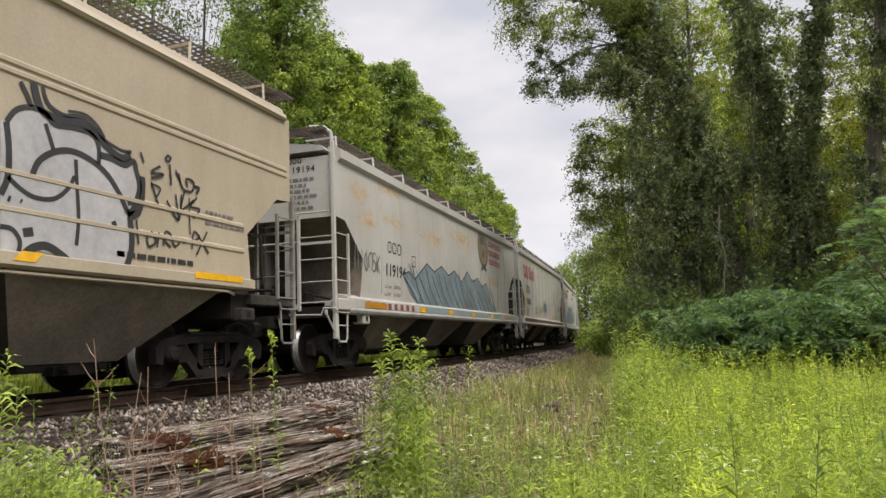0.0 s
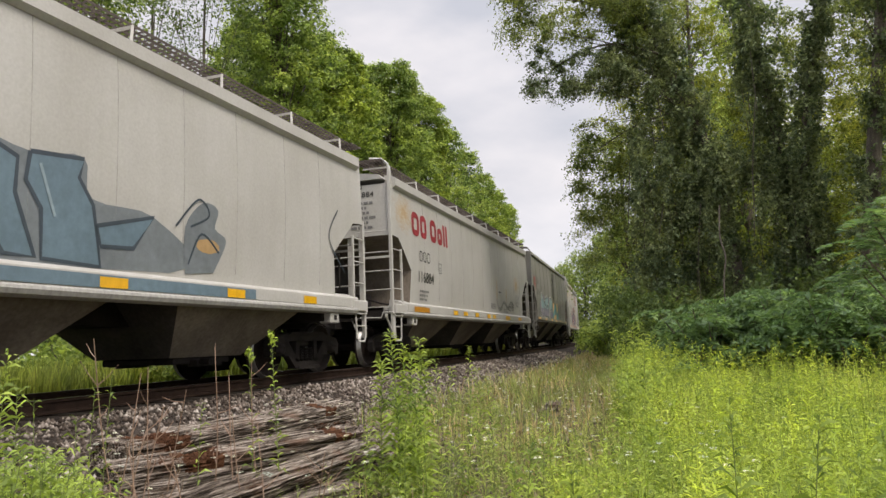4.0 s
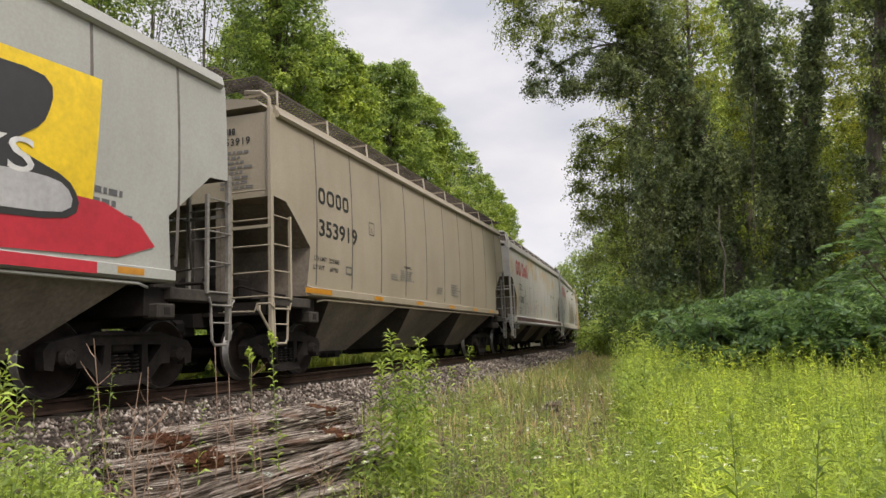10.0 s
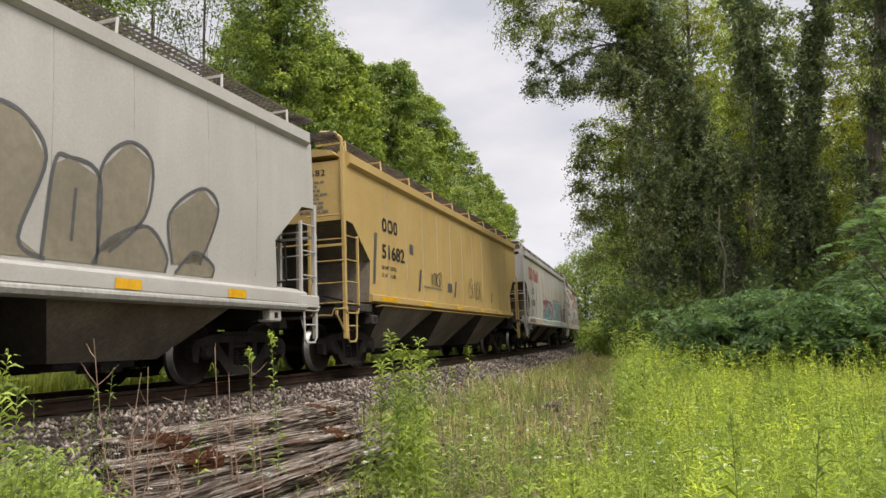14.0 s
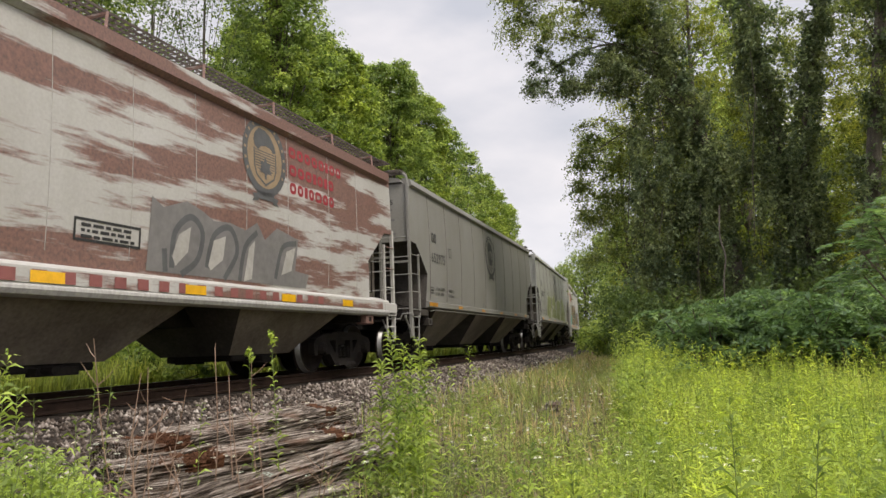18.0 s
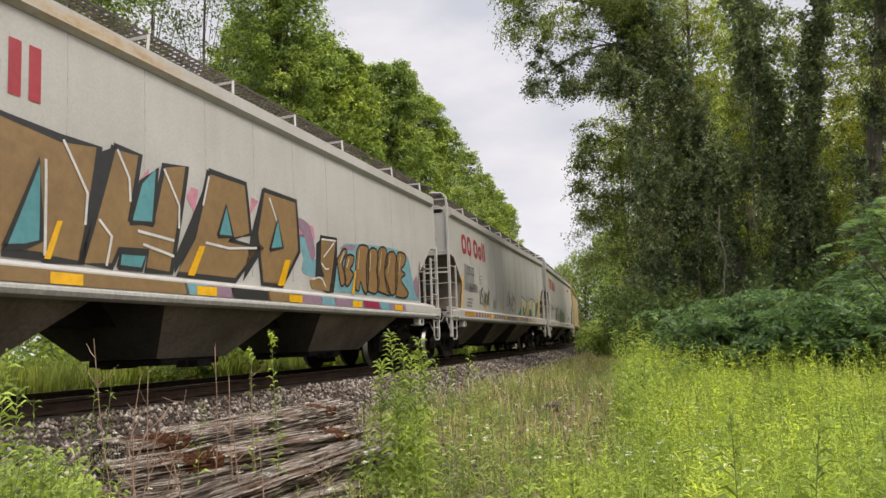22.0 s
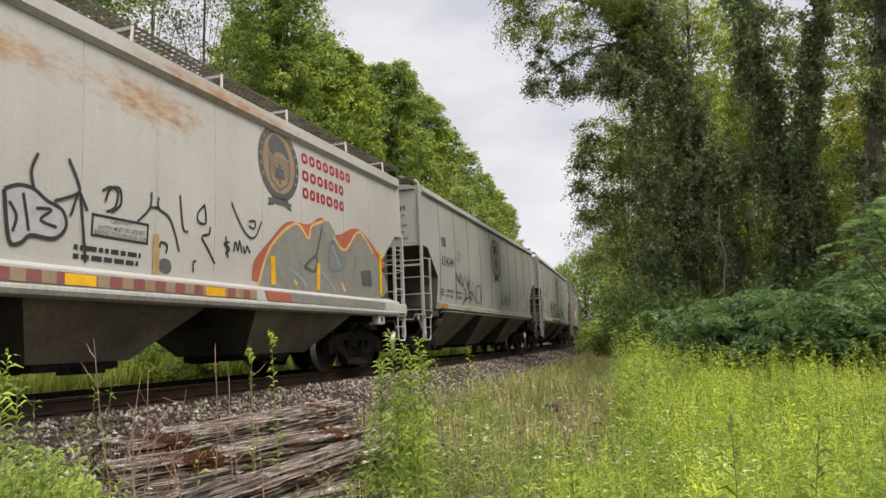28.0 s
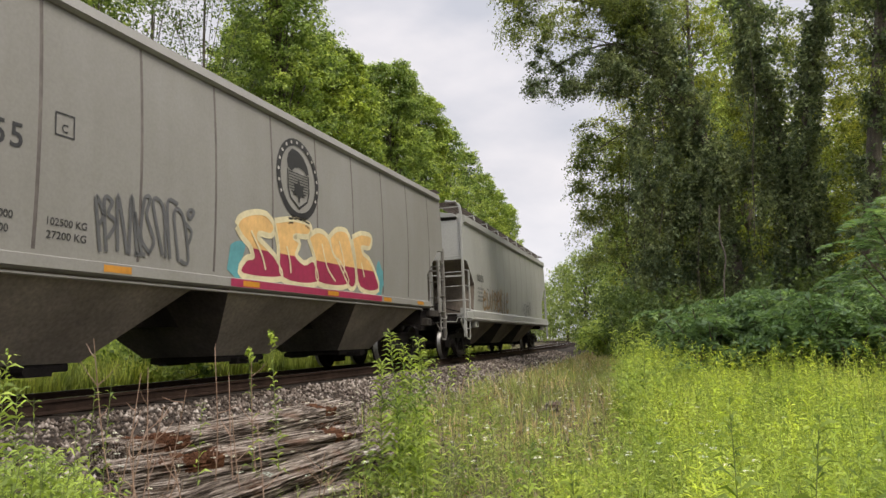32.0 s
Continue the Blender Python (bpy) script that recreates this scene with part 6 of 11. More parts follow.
    letters(h, "FUCK", 6.69, 2.20, 8.16, 2.58, P_WHITE, 10, 0.006, name="graffiti_word", slope=0.054)
    letters(h, "OUT", 8.76, 2.22, 10.18, 2.56, P_WHITE, 10, 0.006, name="graffiti_word", slope=0.028)
    letters(h, "TOYS", 10.62, 2.23, 12.48, 2.58, P_WHITE, 10, 0.006, name="graffiti_word", slope=0.048)
    poly(h, [(2.1, 1.37), (13.3, 1.37), (13.3, 1.50), (2.1, 1.50)], P_SPRAYR, 0, "graffiti_patch", "", 1.6625)
    tag(h, 0.95, 2.1, 1.9, 2.5, P_DGREY, 4, 61, 0.07)
    tag(h, 1.9, 2.05, 2.5, 2.3, P_DGREY, 5, 62, 0.03)
    bars(h, 13.0, 2.0, 13.9, 2.4, 3, P_DGREY, False, 63)
    tag(h, 12.55, 2.35, 12.95, 3.0, P_MAROON, 3, 64, 0.03)
    # I: tan
    q = c["I"]
    mark_blocks(q, (0.6, 0.66, 0.52, 0.58), 1.60, 3.04, 2.84, 3.34, P_BLACK, label="black company initials as plain shapes")
    letters(q, "353919", 1.62, 2.46, 3.20, 2.75, P_BLACK, 1, 0.02)
    letters(q, "LD LMT  225300", 1.44, 2.0, 2.42, 2.08, P_BLACK, 1, 0.01)
    letters(q, "LT WT     60700", 1.42, 1.84, 2.38, 1.92, P_BLACK, 1, 0.01)
    frame_box(q, 3.80, 2.75, 4.07, 3.02, 0.018, P_BLACK)
    letters(q, "C", 3.89, 2.81, 3.97, 2.90, P_BLACK, 1, 0.01)
    letters(q, "WARNING", 5.75, 2.22, 6.25, 2.28, P_BLACK, 1, 0.01)
    bars(q, 5.55, 1.92, 6.45, 2.18, 5, P_GREYINK, False, 10)
    bars(q, 5.0, 1.9, 5.4, 2.05, 3, P_GREYINK, False, 12)
    bars(q, 8.2, 1.75, 8.7, 1.95, 3, P_GREYINK, False, 13)
    bars(q, 9.4, 1.75, 10.3, 2.1, 5, P_GREYINK, False, 14)
    frame_box(q, 2.70, 1.84, 2.98, 2.0, 0.03, P_DGREY)
    poly(q, [(1.0, 1.40), (1.98, 1.40), (1.98, 1.49), (1.0, 1.49)], P_ORANGE, 0, "reflector", "", 1.664)
    reflectors(q, P_ORANGE, 0, 1.40, 1.48, 1.664, (3.9, 6.4, 9.0, 11.4, 13.4), 0.45)
    end_lettering(q, "353919", (0.6, 0.66, 0.52, 0.58))
    # J, K, M, N, Q, R, S, U, Y: white cars
    j = c["J"]
    soo_lettering(j, "115803", False, marked=False)
    slashes(j, P_YELLOW, [(1.28, 2.60), (4.4, 2.25), (6.6, 2.2), (8.9, 2.15), (11.5, 2.1)])
    poly(j, [(4.73, 2.30), (4.83, 2.30), (4.78, 1.81), (4.69, 1.82)], P_STEEL, 2, "paint_slash")
    poly(j, [(9.10, 2.26), (9.27, 2.26), (9.19, 1.80), (9.06, 1.80)], P_STEEL, 1, "paint_slash")
    poly(j, [(12.33, 2.27), (12.47, 2.27), (12.47, 1.80), (12.31, 1.80)], P_STEEL, 2, "paint_slash")
    poly(j, [(13.77, 1.88), (14.23, 1.89), (14.23, 1.61), (13.70, 1.62)], P_DGREY, 2, "stencil_patch")
    line(j, [(3.63, 1.85), (3.69, 1.96), (3.80, 2.01), (3.93, 1.99), (4.00, 1.90), (4.02, 1.81)], 0.045, P_DGREY, 3)
    line(j, [(3.63, 1.85), (3.64, 1.67), (3.71, 1.49)], 0.018, P_GREYINK, 3)
    line(j, [(5.84, 2.18), (5.86, 2.05), (5.77, 1.94), (5.64, 1.89)], 0.03, P_DGREY, 3)
    line(j, [(5.78, 1.92), (5.94, 1.89), (6.06, 1.75), (6.07, 1.56)], 0.03, P_DGREY, 3)
    line(j, [(6.80, 2.26), (6.53, 2.20), (6.52, 2.06), (6.43, 1.95), (6.32, 1.88)], 0.03, P_DGREY, 3)
    line(j, [(6.50, 1.98), (6.68, 1.94), (6.82, 1.75), (6.82, 1.59), (6.77, 1.48)], 0.03, P_DGREY, 3)
    line(j, [(7.06, 2.19), (7.12, 2.08), (6.88, 1.88)], 0.03, P_DGREY, 3)
    line(j, [(7.08, 2.06), (7.31, 1.99), (7.46, 1.81), (7.44, 1.56)], 0.02, P_GREYINK, 3)
    line(j, [(4.54, 2.14), (4.47, 2.07)], 0.05, P_DGREY, 3)
    line(j, [(4.58, 1.80), (4.55, 1.62)], 0.03, P_DGREY, 3)
    line(j, [(5.16, 2.08), (5.24, 1.85), (5.21, 1.65)], 0.025, P_DGREY, 3)
    line(j, [(4.80, 1.90), (4.86, 1.77), (4.78, 1.68)], 0.03, P_DGREY, 3)
    line(j, [(5.06, 2.14), (5.14, 2.19)], 0.05, P_DGREY, 3)
    line(j, [(5.49, 2.23), (5.55, 2.17), (5.61, 2.22)], 0.03, P_DGREY, 3)
    line(j, [(6.17, 2.23), (6.22, 2.15), (6.26, 2.20)], 0.03, P_DGREY, 3)
    line(j, [(7.84, 2.07), (7.93, 1.92)], 0.03, P_DGREY, 3)
    line(j, [(8.21, 2.18), (8.19, 1.88)], 0.02, P_GREYINK, 3)
    line(j, [(8.50, 2.20), (8.59, 2.05)], 0.02, P_GREYINK, 3)
    line(j, [(7.72, 1.73), (7.95, 1.84), (8.03, 1.74)], 0.025, P_DGREY, 3)
    line(j, [(8.26, 1.75), (8.38, 1.68), (8.34, 1.62)], 0.03, P_DGREY, 3)
    line(j, [(2.84, 1.88), (2.78, 2.09), (2.86, 2.18), (2.95, 2.28), (3.04, 2.30), (3.00, 2.16)], 0.016, P_GREYINK, 3)
    line(j, [(2.89, 1.88), (2.84, 2.05), (2.91, 2.16)], 0.016, P_GREYINK, 3)
    line(j, [(2.93, 2.02), (3.01, 1.90)], 0.016, P_GREYINK, 3)
    line(j, [(2.99, 2.10), (3.08, 1.91)], 0.016, P_GREYINK, 3)
    line(j, [(3.08, 2.11), (3.10, 2.23), (3.19, 2.29), (3.28, 2.25), (3.26, 2.19), (3.18, 2.21)], 0.016, P_GREYINK, 3)
    line(j, [(3.15, 1.93), (3.13, 2.01), (3.19, 2.07), (3.27, 2.05), (3.27, 1.92), (3.20, 1.89), (3.16, 1.95)], 0.016, P_GREYINK, 3)
    line(j, [(3.20, 1.94), (3.19, 2.02), (3.23, 2.01), (3.24, 1.95)], 0.016, P_GREYINK, 3)
    line(j, [(3.13, 1.79), (3.15, 1.85), (3.25, 1.85), (3.28, 1.78), (3.20, 1.73), (3.14, 1.77)], 0.016, P_GREYINK, 3)
    line(j, [(2.99, 1.83), (3.10, 1.85), (3.09, 1.80)], 0.016, P_GREYINK, 3)
    line(j, [(2.91, 1.56), (2.93, 1.61), (2.97, 1.55), (2.99, 1.60)], 0.016, P_GREYINK, 3)
    line(j, [(3.03, 1.57), (3.12, 1.60)], 0.016, P_GREYINK, 3)
    line(j, [(3.22, 1.56), (3.29, 1.60), (3.28, 1.54)], 0.016, P_GREYINK, 3)
    line(j, [(3.37, 1.58), (3.44, 1.63), (3.50, 1.56), (3.51, 1.66)], 0.016, P_GREYINK, 3)
    line(j, [(4.03, 1.65), (4.03, 1.77), (4.15, 1.84), (4.39, 1.85), (4.43, 1.72), (4.30, 1.62), (4.09, 1.62)], 0.016, P_GREYINK, 3)
    line(j, [(4.13, 1.64), (4.17, 1.75), (4.17, 1.57)], 0.016, P_GREYINK, 3)
    line(j, [(4.25, 1.63), (4.27, 1.74), (4.25, 1.56)], 0.016, P_GREYINK, 3)
    line(j, [(5.67, 1.55), (5.61, 1.77), (5.75, 1.84), (5.88, 1.75), (5.74, 1.65), (6.01, 1.55)], 0.016, P_GREYINK, 3)
    line(j, [(2.65, 1.80), (2.83, 1.82), (2.85, 1.66), (2.68, 1.65)], 0.016, P_GREYINK, 3)
    line(j, [(2.69, 1.70), (2.71, 1.76), (2.76, 1.70), (2.79, 1.76)], 0.016, P_GREYINK, 3)
    blob(j, 4.04, 1.62, 0.03, 0.02, P_DGREY, 345, 4, 18, 0.06)
    blob(j, 5.41, 1.94, 0.04, 0.03, P_DGREY, 615, 4, 18, 0.06)
    blob(j, 5.31, 1.73, 0.04, 0.02, P_DGREY, 590, 4, 18, 0.06)
    blob(j, 6.06, 1.90, 0.04, 0.02, P_DGREY, 712, 4, 18, 0.06)
    blob(j, 6.95, 1.60, 0.05, 0.03, P_DGREY, 818, 4, 18, 0.06)
    blob(j, 5.83, 2.18, 0.04, 0.03, P_DGREY, 688, 4, 18, 0.06)
    poly(j, [(3.86, 2.71), (3.98, 2.73), (3.97, 2.68), (3.89, 2.67)], P_DGREY, 2)
    poly(j, [(4.10, 2.73), (4.21, 2.72), (4.20, 2.69), (4.10, 2.70)], P_DGREY, 2)
    poly(j, [(4.45, 2.72), (4.61, 2.74), (4.60, 2.69), (4.46, 2.68)], P_DGREY, 2)
    poly(j, [(4.89, 2.73), (5.06, 2.74), (5.03, 2.70), (4.91, 2.69)], P_DGREY, 2)
    poly(j, [(10.42, 2.77), (10.71, 2.78), (10.64, 2.72)], P_DGREY, 2)
    poly(j, [(11.20, 2.76), (11.47, 2.76), (11.39, 2.71)], P_DGREY, 2)
    poly(j, [(11.63, 2.74), (12.19, 2.73), (12.08, 2.63), (11.71, 2.64)], P_DGREY, 2)
    poly(j, [(12.51, 2.72), (12.99, 2.72), (12.88, 2.60), (12.58, 2.63)], P_DGREY, 2)
    tag(j, 1.9, 1.235, 4.2, 1.33, P_WHITE, 8, 73, 0.02)
    k = c["K"]
    soo_lettering(k, "116170", False)
    slashes(k, P_OLDGOLD, [(1.3, 2.4)])
    tag(k, 3.0, 1.5, 3.6, 1.95, P_BLACK, 2, 83, 0.025)
    poly(k, [(6.58, 1.48), (7.32, 1.88), (7.09, 1.83), (7.01, 2.25), (7.44, 2.58), (7.48, 2.92), (7.65, 3.04), (7.98, 3.02), (8.36, 2.73), (8.50, 2.31), (8.31, 1.48)], P_KHAKI, 2)
    line(k, [(6.58, 1.48), (7.32, 1.88), (7.09, 1.83), (7.01, 2.25), (7.44, 2.58), (7.48, 2.92), (7.65, 3.04), (7.98, 3.02), (8.36, 2.73), (8.50, 2.31), (8.31, 1.48)], 0.045, P_DGREY, 3)
    poly(k, [(8.34, 1.48), (8.52, 2.03), (8.52, 2.39), (8.69, 2.59), (8.96, 2.50), (8.95, 2.07), (8.60, 1.48)], P_KHAKI, 2)
    line(k, [(8.34, 1.48), (8.52, 2.03), (8.52, 2.39), (8.69, 2.59), (8.96, 2.50), (8.95, 2.07), (8.60, 1.48)], 0.045, P_DGREY, 3)
    poly(k, [(8.90, 1.48), (8.99, 2.38), (9.24, 2.58), (9.53, 2.40), (9.54, 1.48)], P_KHAKI, 2)
    line(k, [(8.90, 1.48), (8.99, 2.38), (9.24, 2.58), (9.53, 2.40), (9.54, 1.48)], 0.045, P_DGREY, 3)
    poly(k, [(9.46, 1.48), (9.49, 2.66), (9.76, 2.95), (10.13, 2.90), (10.40, 2.52), (10.13, 1.66), (10.46, 1.48)], P_KHAKI, 2)
    line(k, [(9.46, 1.48), (9.49, 2.66), (9.76, 2.95), (10.13, 2.90), (10.40, 2.52), (10.13, 1.66), (10.46, 1.48)], 0.045, P_DGREY, 3)
    poly(k, [(10.41, 1.48), (10.50, 2.48), (10.70, 2.60), (11.12, 2.46), (11.13, 1.48)], P_KHAKI, 2)
    line(k, [(10.41, 1.48), (10.50, 2.48), (10.70, 2.60), (11.12, 2.46), (11.13, 1.48)], 0.045, P_DGREY, 3)
    poly(k, [(11.14, 1.63), (11.13, 2.56), (11.54, 2.98), (11.94, 2.83), (11.85, 2.14), (11.30, 1.64)], P_KHAKI, 2)
    line(k, [(11.14, 1.63), (11.13, 2.56), (11.54, 2.98), (11.94, 2.83), (11.85, 2.14), (11.30, 1.64)], 0.045, P_DGREY, 3)
    poly(k, [(11.07, 1.48), (11.31, 1.79), (11.90, 2.01), (12.25, 1.70), (12.23, 1.48)], P_KHAKI, 2)
    line(k, [(11.07, 1.48), (11.31, 1.79), (11.90, 2.01), (12.25, 1.70), (12.23, 1.48)], 0.045, P_DGREY, 3)
    poly(k, [(12.37, 1.60), (12.28, 2.23), (12.91, 2.68), (13.27, 2.44), (12.90, 1.63)], P_KHAKI, 2)
    line(k, [(12.37, 1.60), (12.28, 2.23), (12.91, 2.68), (13.27, 2.44), (12.90, 1.63)], 0.045, P_DGREY, 3)
    poly(k, [(12.42, 1.48), (12.78, 1.79), (13.19, 1.65), (13.17, 1.48)], P_KHAKI, 2)
    line(k, [(12.42, 1.48), (12.78, 1.79), (13.19, 1.65), (13.17, 1.48)], 0.045, P_DGREY, 3)
    line(k, [(7.96, 2.61), (8.04, 1.70)], 0.04, P_DGREY, 4)
    line(k, [(7.88, 2.34), (8.25, 2.12)], 0.04, P_DGREY, 4)
    line(k, [(7.91, 2.08), (8.22, 2.39)], 0.04, P_DGREY, 4)
    line(k, [(7.50, 2.51), (7.65, 1.97)], 0.04, P_DGREY, 4)
    line(k, [(10.79, 2.28), (10.77, 1.70)], 0.04, P_DGREY, 4)
    line(k, [(9.74, 2.07), (9.72, 1.54)], 0.04, P_DGREY, 4)
    line(k, [(5.69, 1.99), (5.71, 2.20), (5.84, 2.05), (5.95, 2.03), (6.02, 2.23), (6.18, 2.19), (6.06, 2.08), (6.21, 2.00)], 0.03, P_BLACK, 5)
    line(k, [(6.40, 2.31), (6.30, 2.15), (6.45, 2.10), (6.38, 1.96)], 0.03, P_BLACK, 5)
    line(k, [(6.45, 2.13), (6.65, 2.04)], 0.03, P_BLACK, 5)
    m = c["M"]
    soo_lettering(m, "118301", False)
    poly(m, smooth_line([(5.81, 2.11), (6.09, 2.20), (6.52, 2.21), (6.68, 1.75), (6.31, 1.53), (5.84, 1.81)], 4), P_PINK, 1)
    poly(m, smooth_line([(5.78, 2.33), (5.98, 2.41), (6.11, 2.33), (6.31, 2.41), (6.53, 2.29), (6.54, 2.10), (6.13, 2.19), (5.82, 2.13)], 4), P_CRIM, 2)
    poly(m, smooth_line([(6.85, 2.19), (6.92, 2.40), (7.12, 2.50), (7.24, 2.38), (7.10, 2.20)], 4), P_CRIM, 1)
    poly(m, smooth_line([(7.55, 2.31), (7.66, 2.43), (7.75, 2.35), (7.72, 2.17)], 4), P_CRIM, 1)
    poly(m, smooth_line([(8.43, 2.14), (8.60, 2.40), (8.90, 2.36), (9.23, 2.26), (9.54, 2.15), (9.62, 1.96), (9.47, 1.59), (8.63, 1.85)], 4), P_CRIM, 1)
    poly(m, smooth_line([(8.58, 2.07), (9.02, 2.11), (9.35, 2.03), (9.19, 1.47), (8.80, 1.77)], 4), P_PINK, 2)
    poly(m, smooth_line([(13.11, 1.84), (13.10, 2.20), (13.27, 2.30), (13.44, 2.24), (13.62, 2.16), (13.89, 2.04), (14.01, 1.95), (14.37, 1.62), (14.47, 1.47), (13.19, 1.45)], 4), P_CRIM, 1)
    poly(m, smooth_line([(13.10, 1.77), (13.10, 1.97), (13.21, 2.08), (13.41, 1.98), (13.54, 1.82), (13.79, 1.78), (13.88, 1.49), (13.37, 1.45)], 4), P_PINK, 2)
    poly(m, smooth_line([(13.67, 1.70), (13.79, 1.80), (14.01, 1.73), (14.14, 1.49), (13.83, 1.48)], 4), P_MAROON, 3)
    poly(m, smooth_line([(14.07, 2.03), (14.18, 2.20), (14.40, 2.19), (14.50, 2.01), (14.60, 2.08), (14.72, 1.85), (14.70, 1.47), (14.41, 1.49), (14.24, 1.79)], 4), P_GREYSP, 1)
    poly(m, [(14.00, 1.91), (14.37, 1.94), (14.40, 1.67), (14.03, 1.66)], P_WHITE, 4)
    poly(m, [(14.03, 1.89), (14.35, 1.91), (14.36, 1.69), (14.06, 1.69)], P_DGREY, 5)
    line(m, [(13.96, 1.68), (14.13, 1.73)], 0.03, P_PINK, 6)
    line(m, [(13.98, 1.63), (14.14, 1.67)], 0.03, P_PINK, 6)
    line(m, [(14.00, 1.75), (14.05, 1.59)], 0.03, P_PINK, 6)
    line(m, [(14.07, 1.77), (14.12, 1.60)], 0.03, P_PINK, 6)
    line(m, [(13.20, 2.54), (13.22, 2.48), (13.16, 2.26)], 0.06, P_BLACK, 7)
    line(m, [(13.40, 2.24), (13.47, 2.46), (13.47, 2.25)], 0.05, P_BLACK, 7)
    line(m, [(13.41, 2.32), (13.47, 2.34)], 0.03, P_BLACK, 7)
    line(m, [(13.55, 2.36), (13.76, 2.35), (13.63, 2.17), (13.71, 2.16)], 0.055, P_BLACK, 7)
    line(m, [(13.83, 2.31), (13.92, 2.16), (13.91, 1.97)], 0.05, P_BLACK, 7)
    line(m, [(14.06, 2.28), (13.92, 2.14)], 0.06, P_BLACK, 7)
    line(m, [(14.72, 1.81), (14.77, 1.73), (14.80, 1.85)], 0.03, P_BLACK, 7)
    line(m, [(14.75, 1.65), (14.81, 1.70), (14.82, 1.58)], 0.03, P_BLACK, 7)
    line(m, [(13.77, 1.60), (13.83, 1.48), (13.95, 1.49)], 0.05, P_BLACK, 7)
    blob(m, 6.04, 2.26, 0.05, 0.04, P_PINK, 90, 3, 18, 0.06)
    blob(m, 5.98, 2.11, 0.04, 0.04, P_PINK, 68, 3, 18, 0.06)
    blob(m, 6.17, 2.14, 0.06, 0.05, P_PINK, 118, 3, 18, 0.06)
    blob(m, 7.06, 2.31, 0.06, 0.05, P_PINK, 315, 3, 18, 0.06)
    blob(m, 6.96, 2.23, 0.04, 0.03, P_PINK, 292, 3, 18, 0.06)
    blob(m, 7.03, 2.16, 0.04, 0.02, P_WHITE, 305, 3, 18, 0.06)
    blob(m, 7.67, 2.31, 0.05, 0.04, P_PINK, 425, 3, 18, 0.06)
    blob(m, 7.68, 2.19, 0.05, 0.04, P_WHITE, 424, 3, 18, 0.06)
    blob(m, 8.64, 2.14, 0.09, 0.06, P_WHITE, 570, 3, 18, 0.06)
    blob(m, 9.06, 2.02, 0.12, 0.07, P_WHITE, 623, 3, 18, 0.06)
    blob(m, 9.29, 2.12, 0.08, 0.05, P_WHITE, 655, 3, 18, 0.06)
    spray(m, [(5.79, 1.71), (5.91, 1.86), (6.11, 1.87), (6.25, 1.77), (6.34, 1.51), (6.52, 1.55), (6.63, 1.65), (6.47, 1.71), (6.40, 2.03), (6.59, 2.09), (6.56, 2.33), (6.85, 2.39), (7.02, 1.44), (5.86, 1.44)], P_LBLUE, P_BLACK, w=0.1)
    spray(m, [(6.98, 1.82), (7.12, 1.86), (7.11, 2.16), (7.30, 2.35), (7.49, 2.32), (7.58, 2.15), (7.57, 1.90), (7.75, 1.75), (7.77, 1.46), (7.08, 1.45)], P_LBLUE, P_BLACK, w=0.1)
    spray(m, [(7.81, 2.38), (8.47, 2.33), (8.45, 2.06), (8.26, 1.72), (8.62, 1.89), (9.00, 1.70), (9.08, 1.47), (7.86, 1.46), (7.79, 1.88)], P_LBLUE, P_BLACK, w=0.1)
    poly(m, smooth_line([(7.17, 1.63), (7.31, 1.71), (7.33, 1.87), (7.42, 1.72), (7.55, 1.67), (7.40, 1.60), (7.34, 1.50), (7.29, 1.59)], 4), P_BLACK, 6)
    poly(m, smooth_line([(7.99, 2.03), (8.07, 2.10), (8.14, 1.97), (8.18, 1.88), (8.05, 1.73), (8.23, 1.59), (8.00, 1.62), (7.97, 1.91)], 4), P_BLACK, 6)
    spray(m, [(9.66, 2.46), (10.45, 2.49), (10.49, 2.22), (10.04, 2.05), (10.29, 1.81), (10.23, 1.44), (9.43, 1.47), (9.43, 1.74), (9.62, 1.96), (9.70, 2.17)], P_TEALM, P_WHITE, w=0.05, halo=P_BLACK, hw=0.2, soft=False)
    spray(m, [(10.70, 2.49), (11.53, 2.52), (11.24, 2.13), (11.57, 1.46), (10.70, 1.47), (10.47, 1.51), (10.66, 1.90)], P_TEALM, P_WHITE, w=0.05, halo=P_BLACK, hw=0.2, soft=False)
    spray(m, [(11.58, 2.44), (12.49, 2.49), (12.53, 2.21), (12.15, 1.86), (12.19, 1.44), (11.59, 1.46), (11.75, 1.77), (11.84, 2.08), (11.43, 1.98)], P_TEALM, P_WHITE, w=0.05, halo=P_BLACK, hw=0.2, soft=False)
    spray(m, [(12.58, 2.49), (13.27, 2.49), (13.40, 2.17), (12.98, 1.80), (13.34, 1.62), (13.43, 1.44), (12.41, 1.44), (12.52, 1.83)], P_TEALM, P_WHITE, w=0.05, halo=P_BLACK, hw=0.2, soft=False)
    line(m, [(10.07, 1.77), (10.68, 1.82)], 0.04, P_WHITE, 7)
    line(m, [(10.07, 2.11), (10.00, 1.84), (10.25, 1.49)], 0.04, P_WHITE, 7)
    line(m, [(10.77, 2.08), (10.80, 1.47)], 0.04, P_WHITE, 7)
    line(m, [(12.80, 2.24), (12.74, 1.91), (12.71, 1.59)], 0.04, P_WHITE, 7)
    line(m, [(6.65, 2.27), (6.83, 1.50)], 0.04, P_TEAL, 7)
    line(m, [(6.00, 1.79), (6.02, 1.50)], 0.04, P_TEAL, 7)
    line(m, [(7.23, 2.22), (7.27, 1.98)], 0.04, P_TEAL, 7)
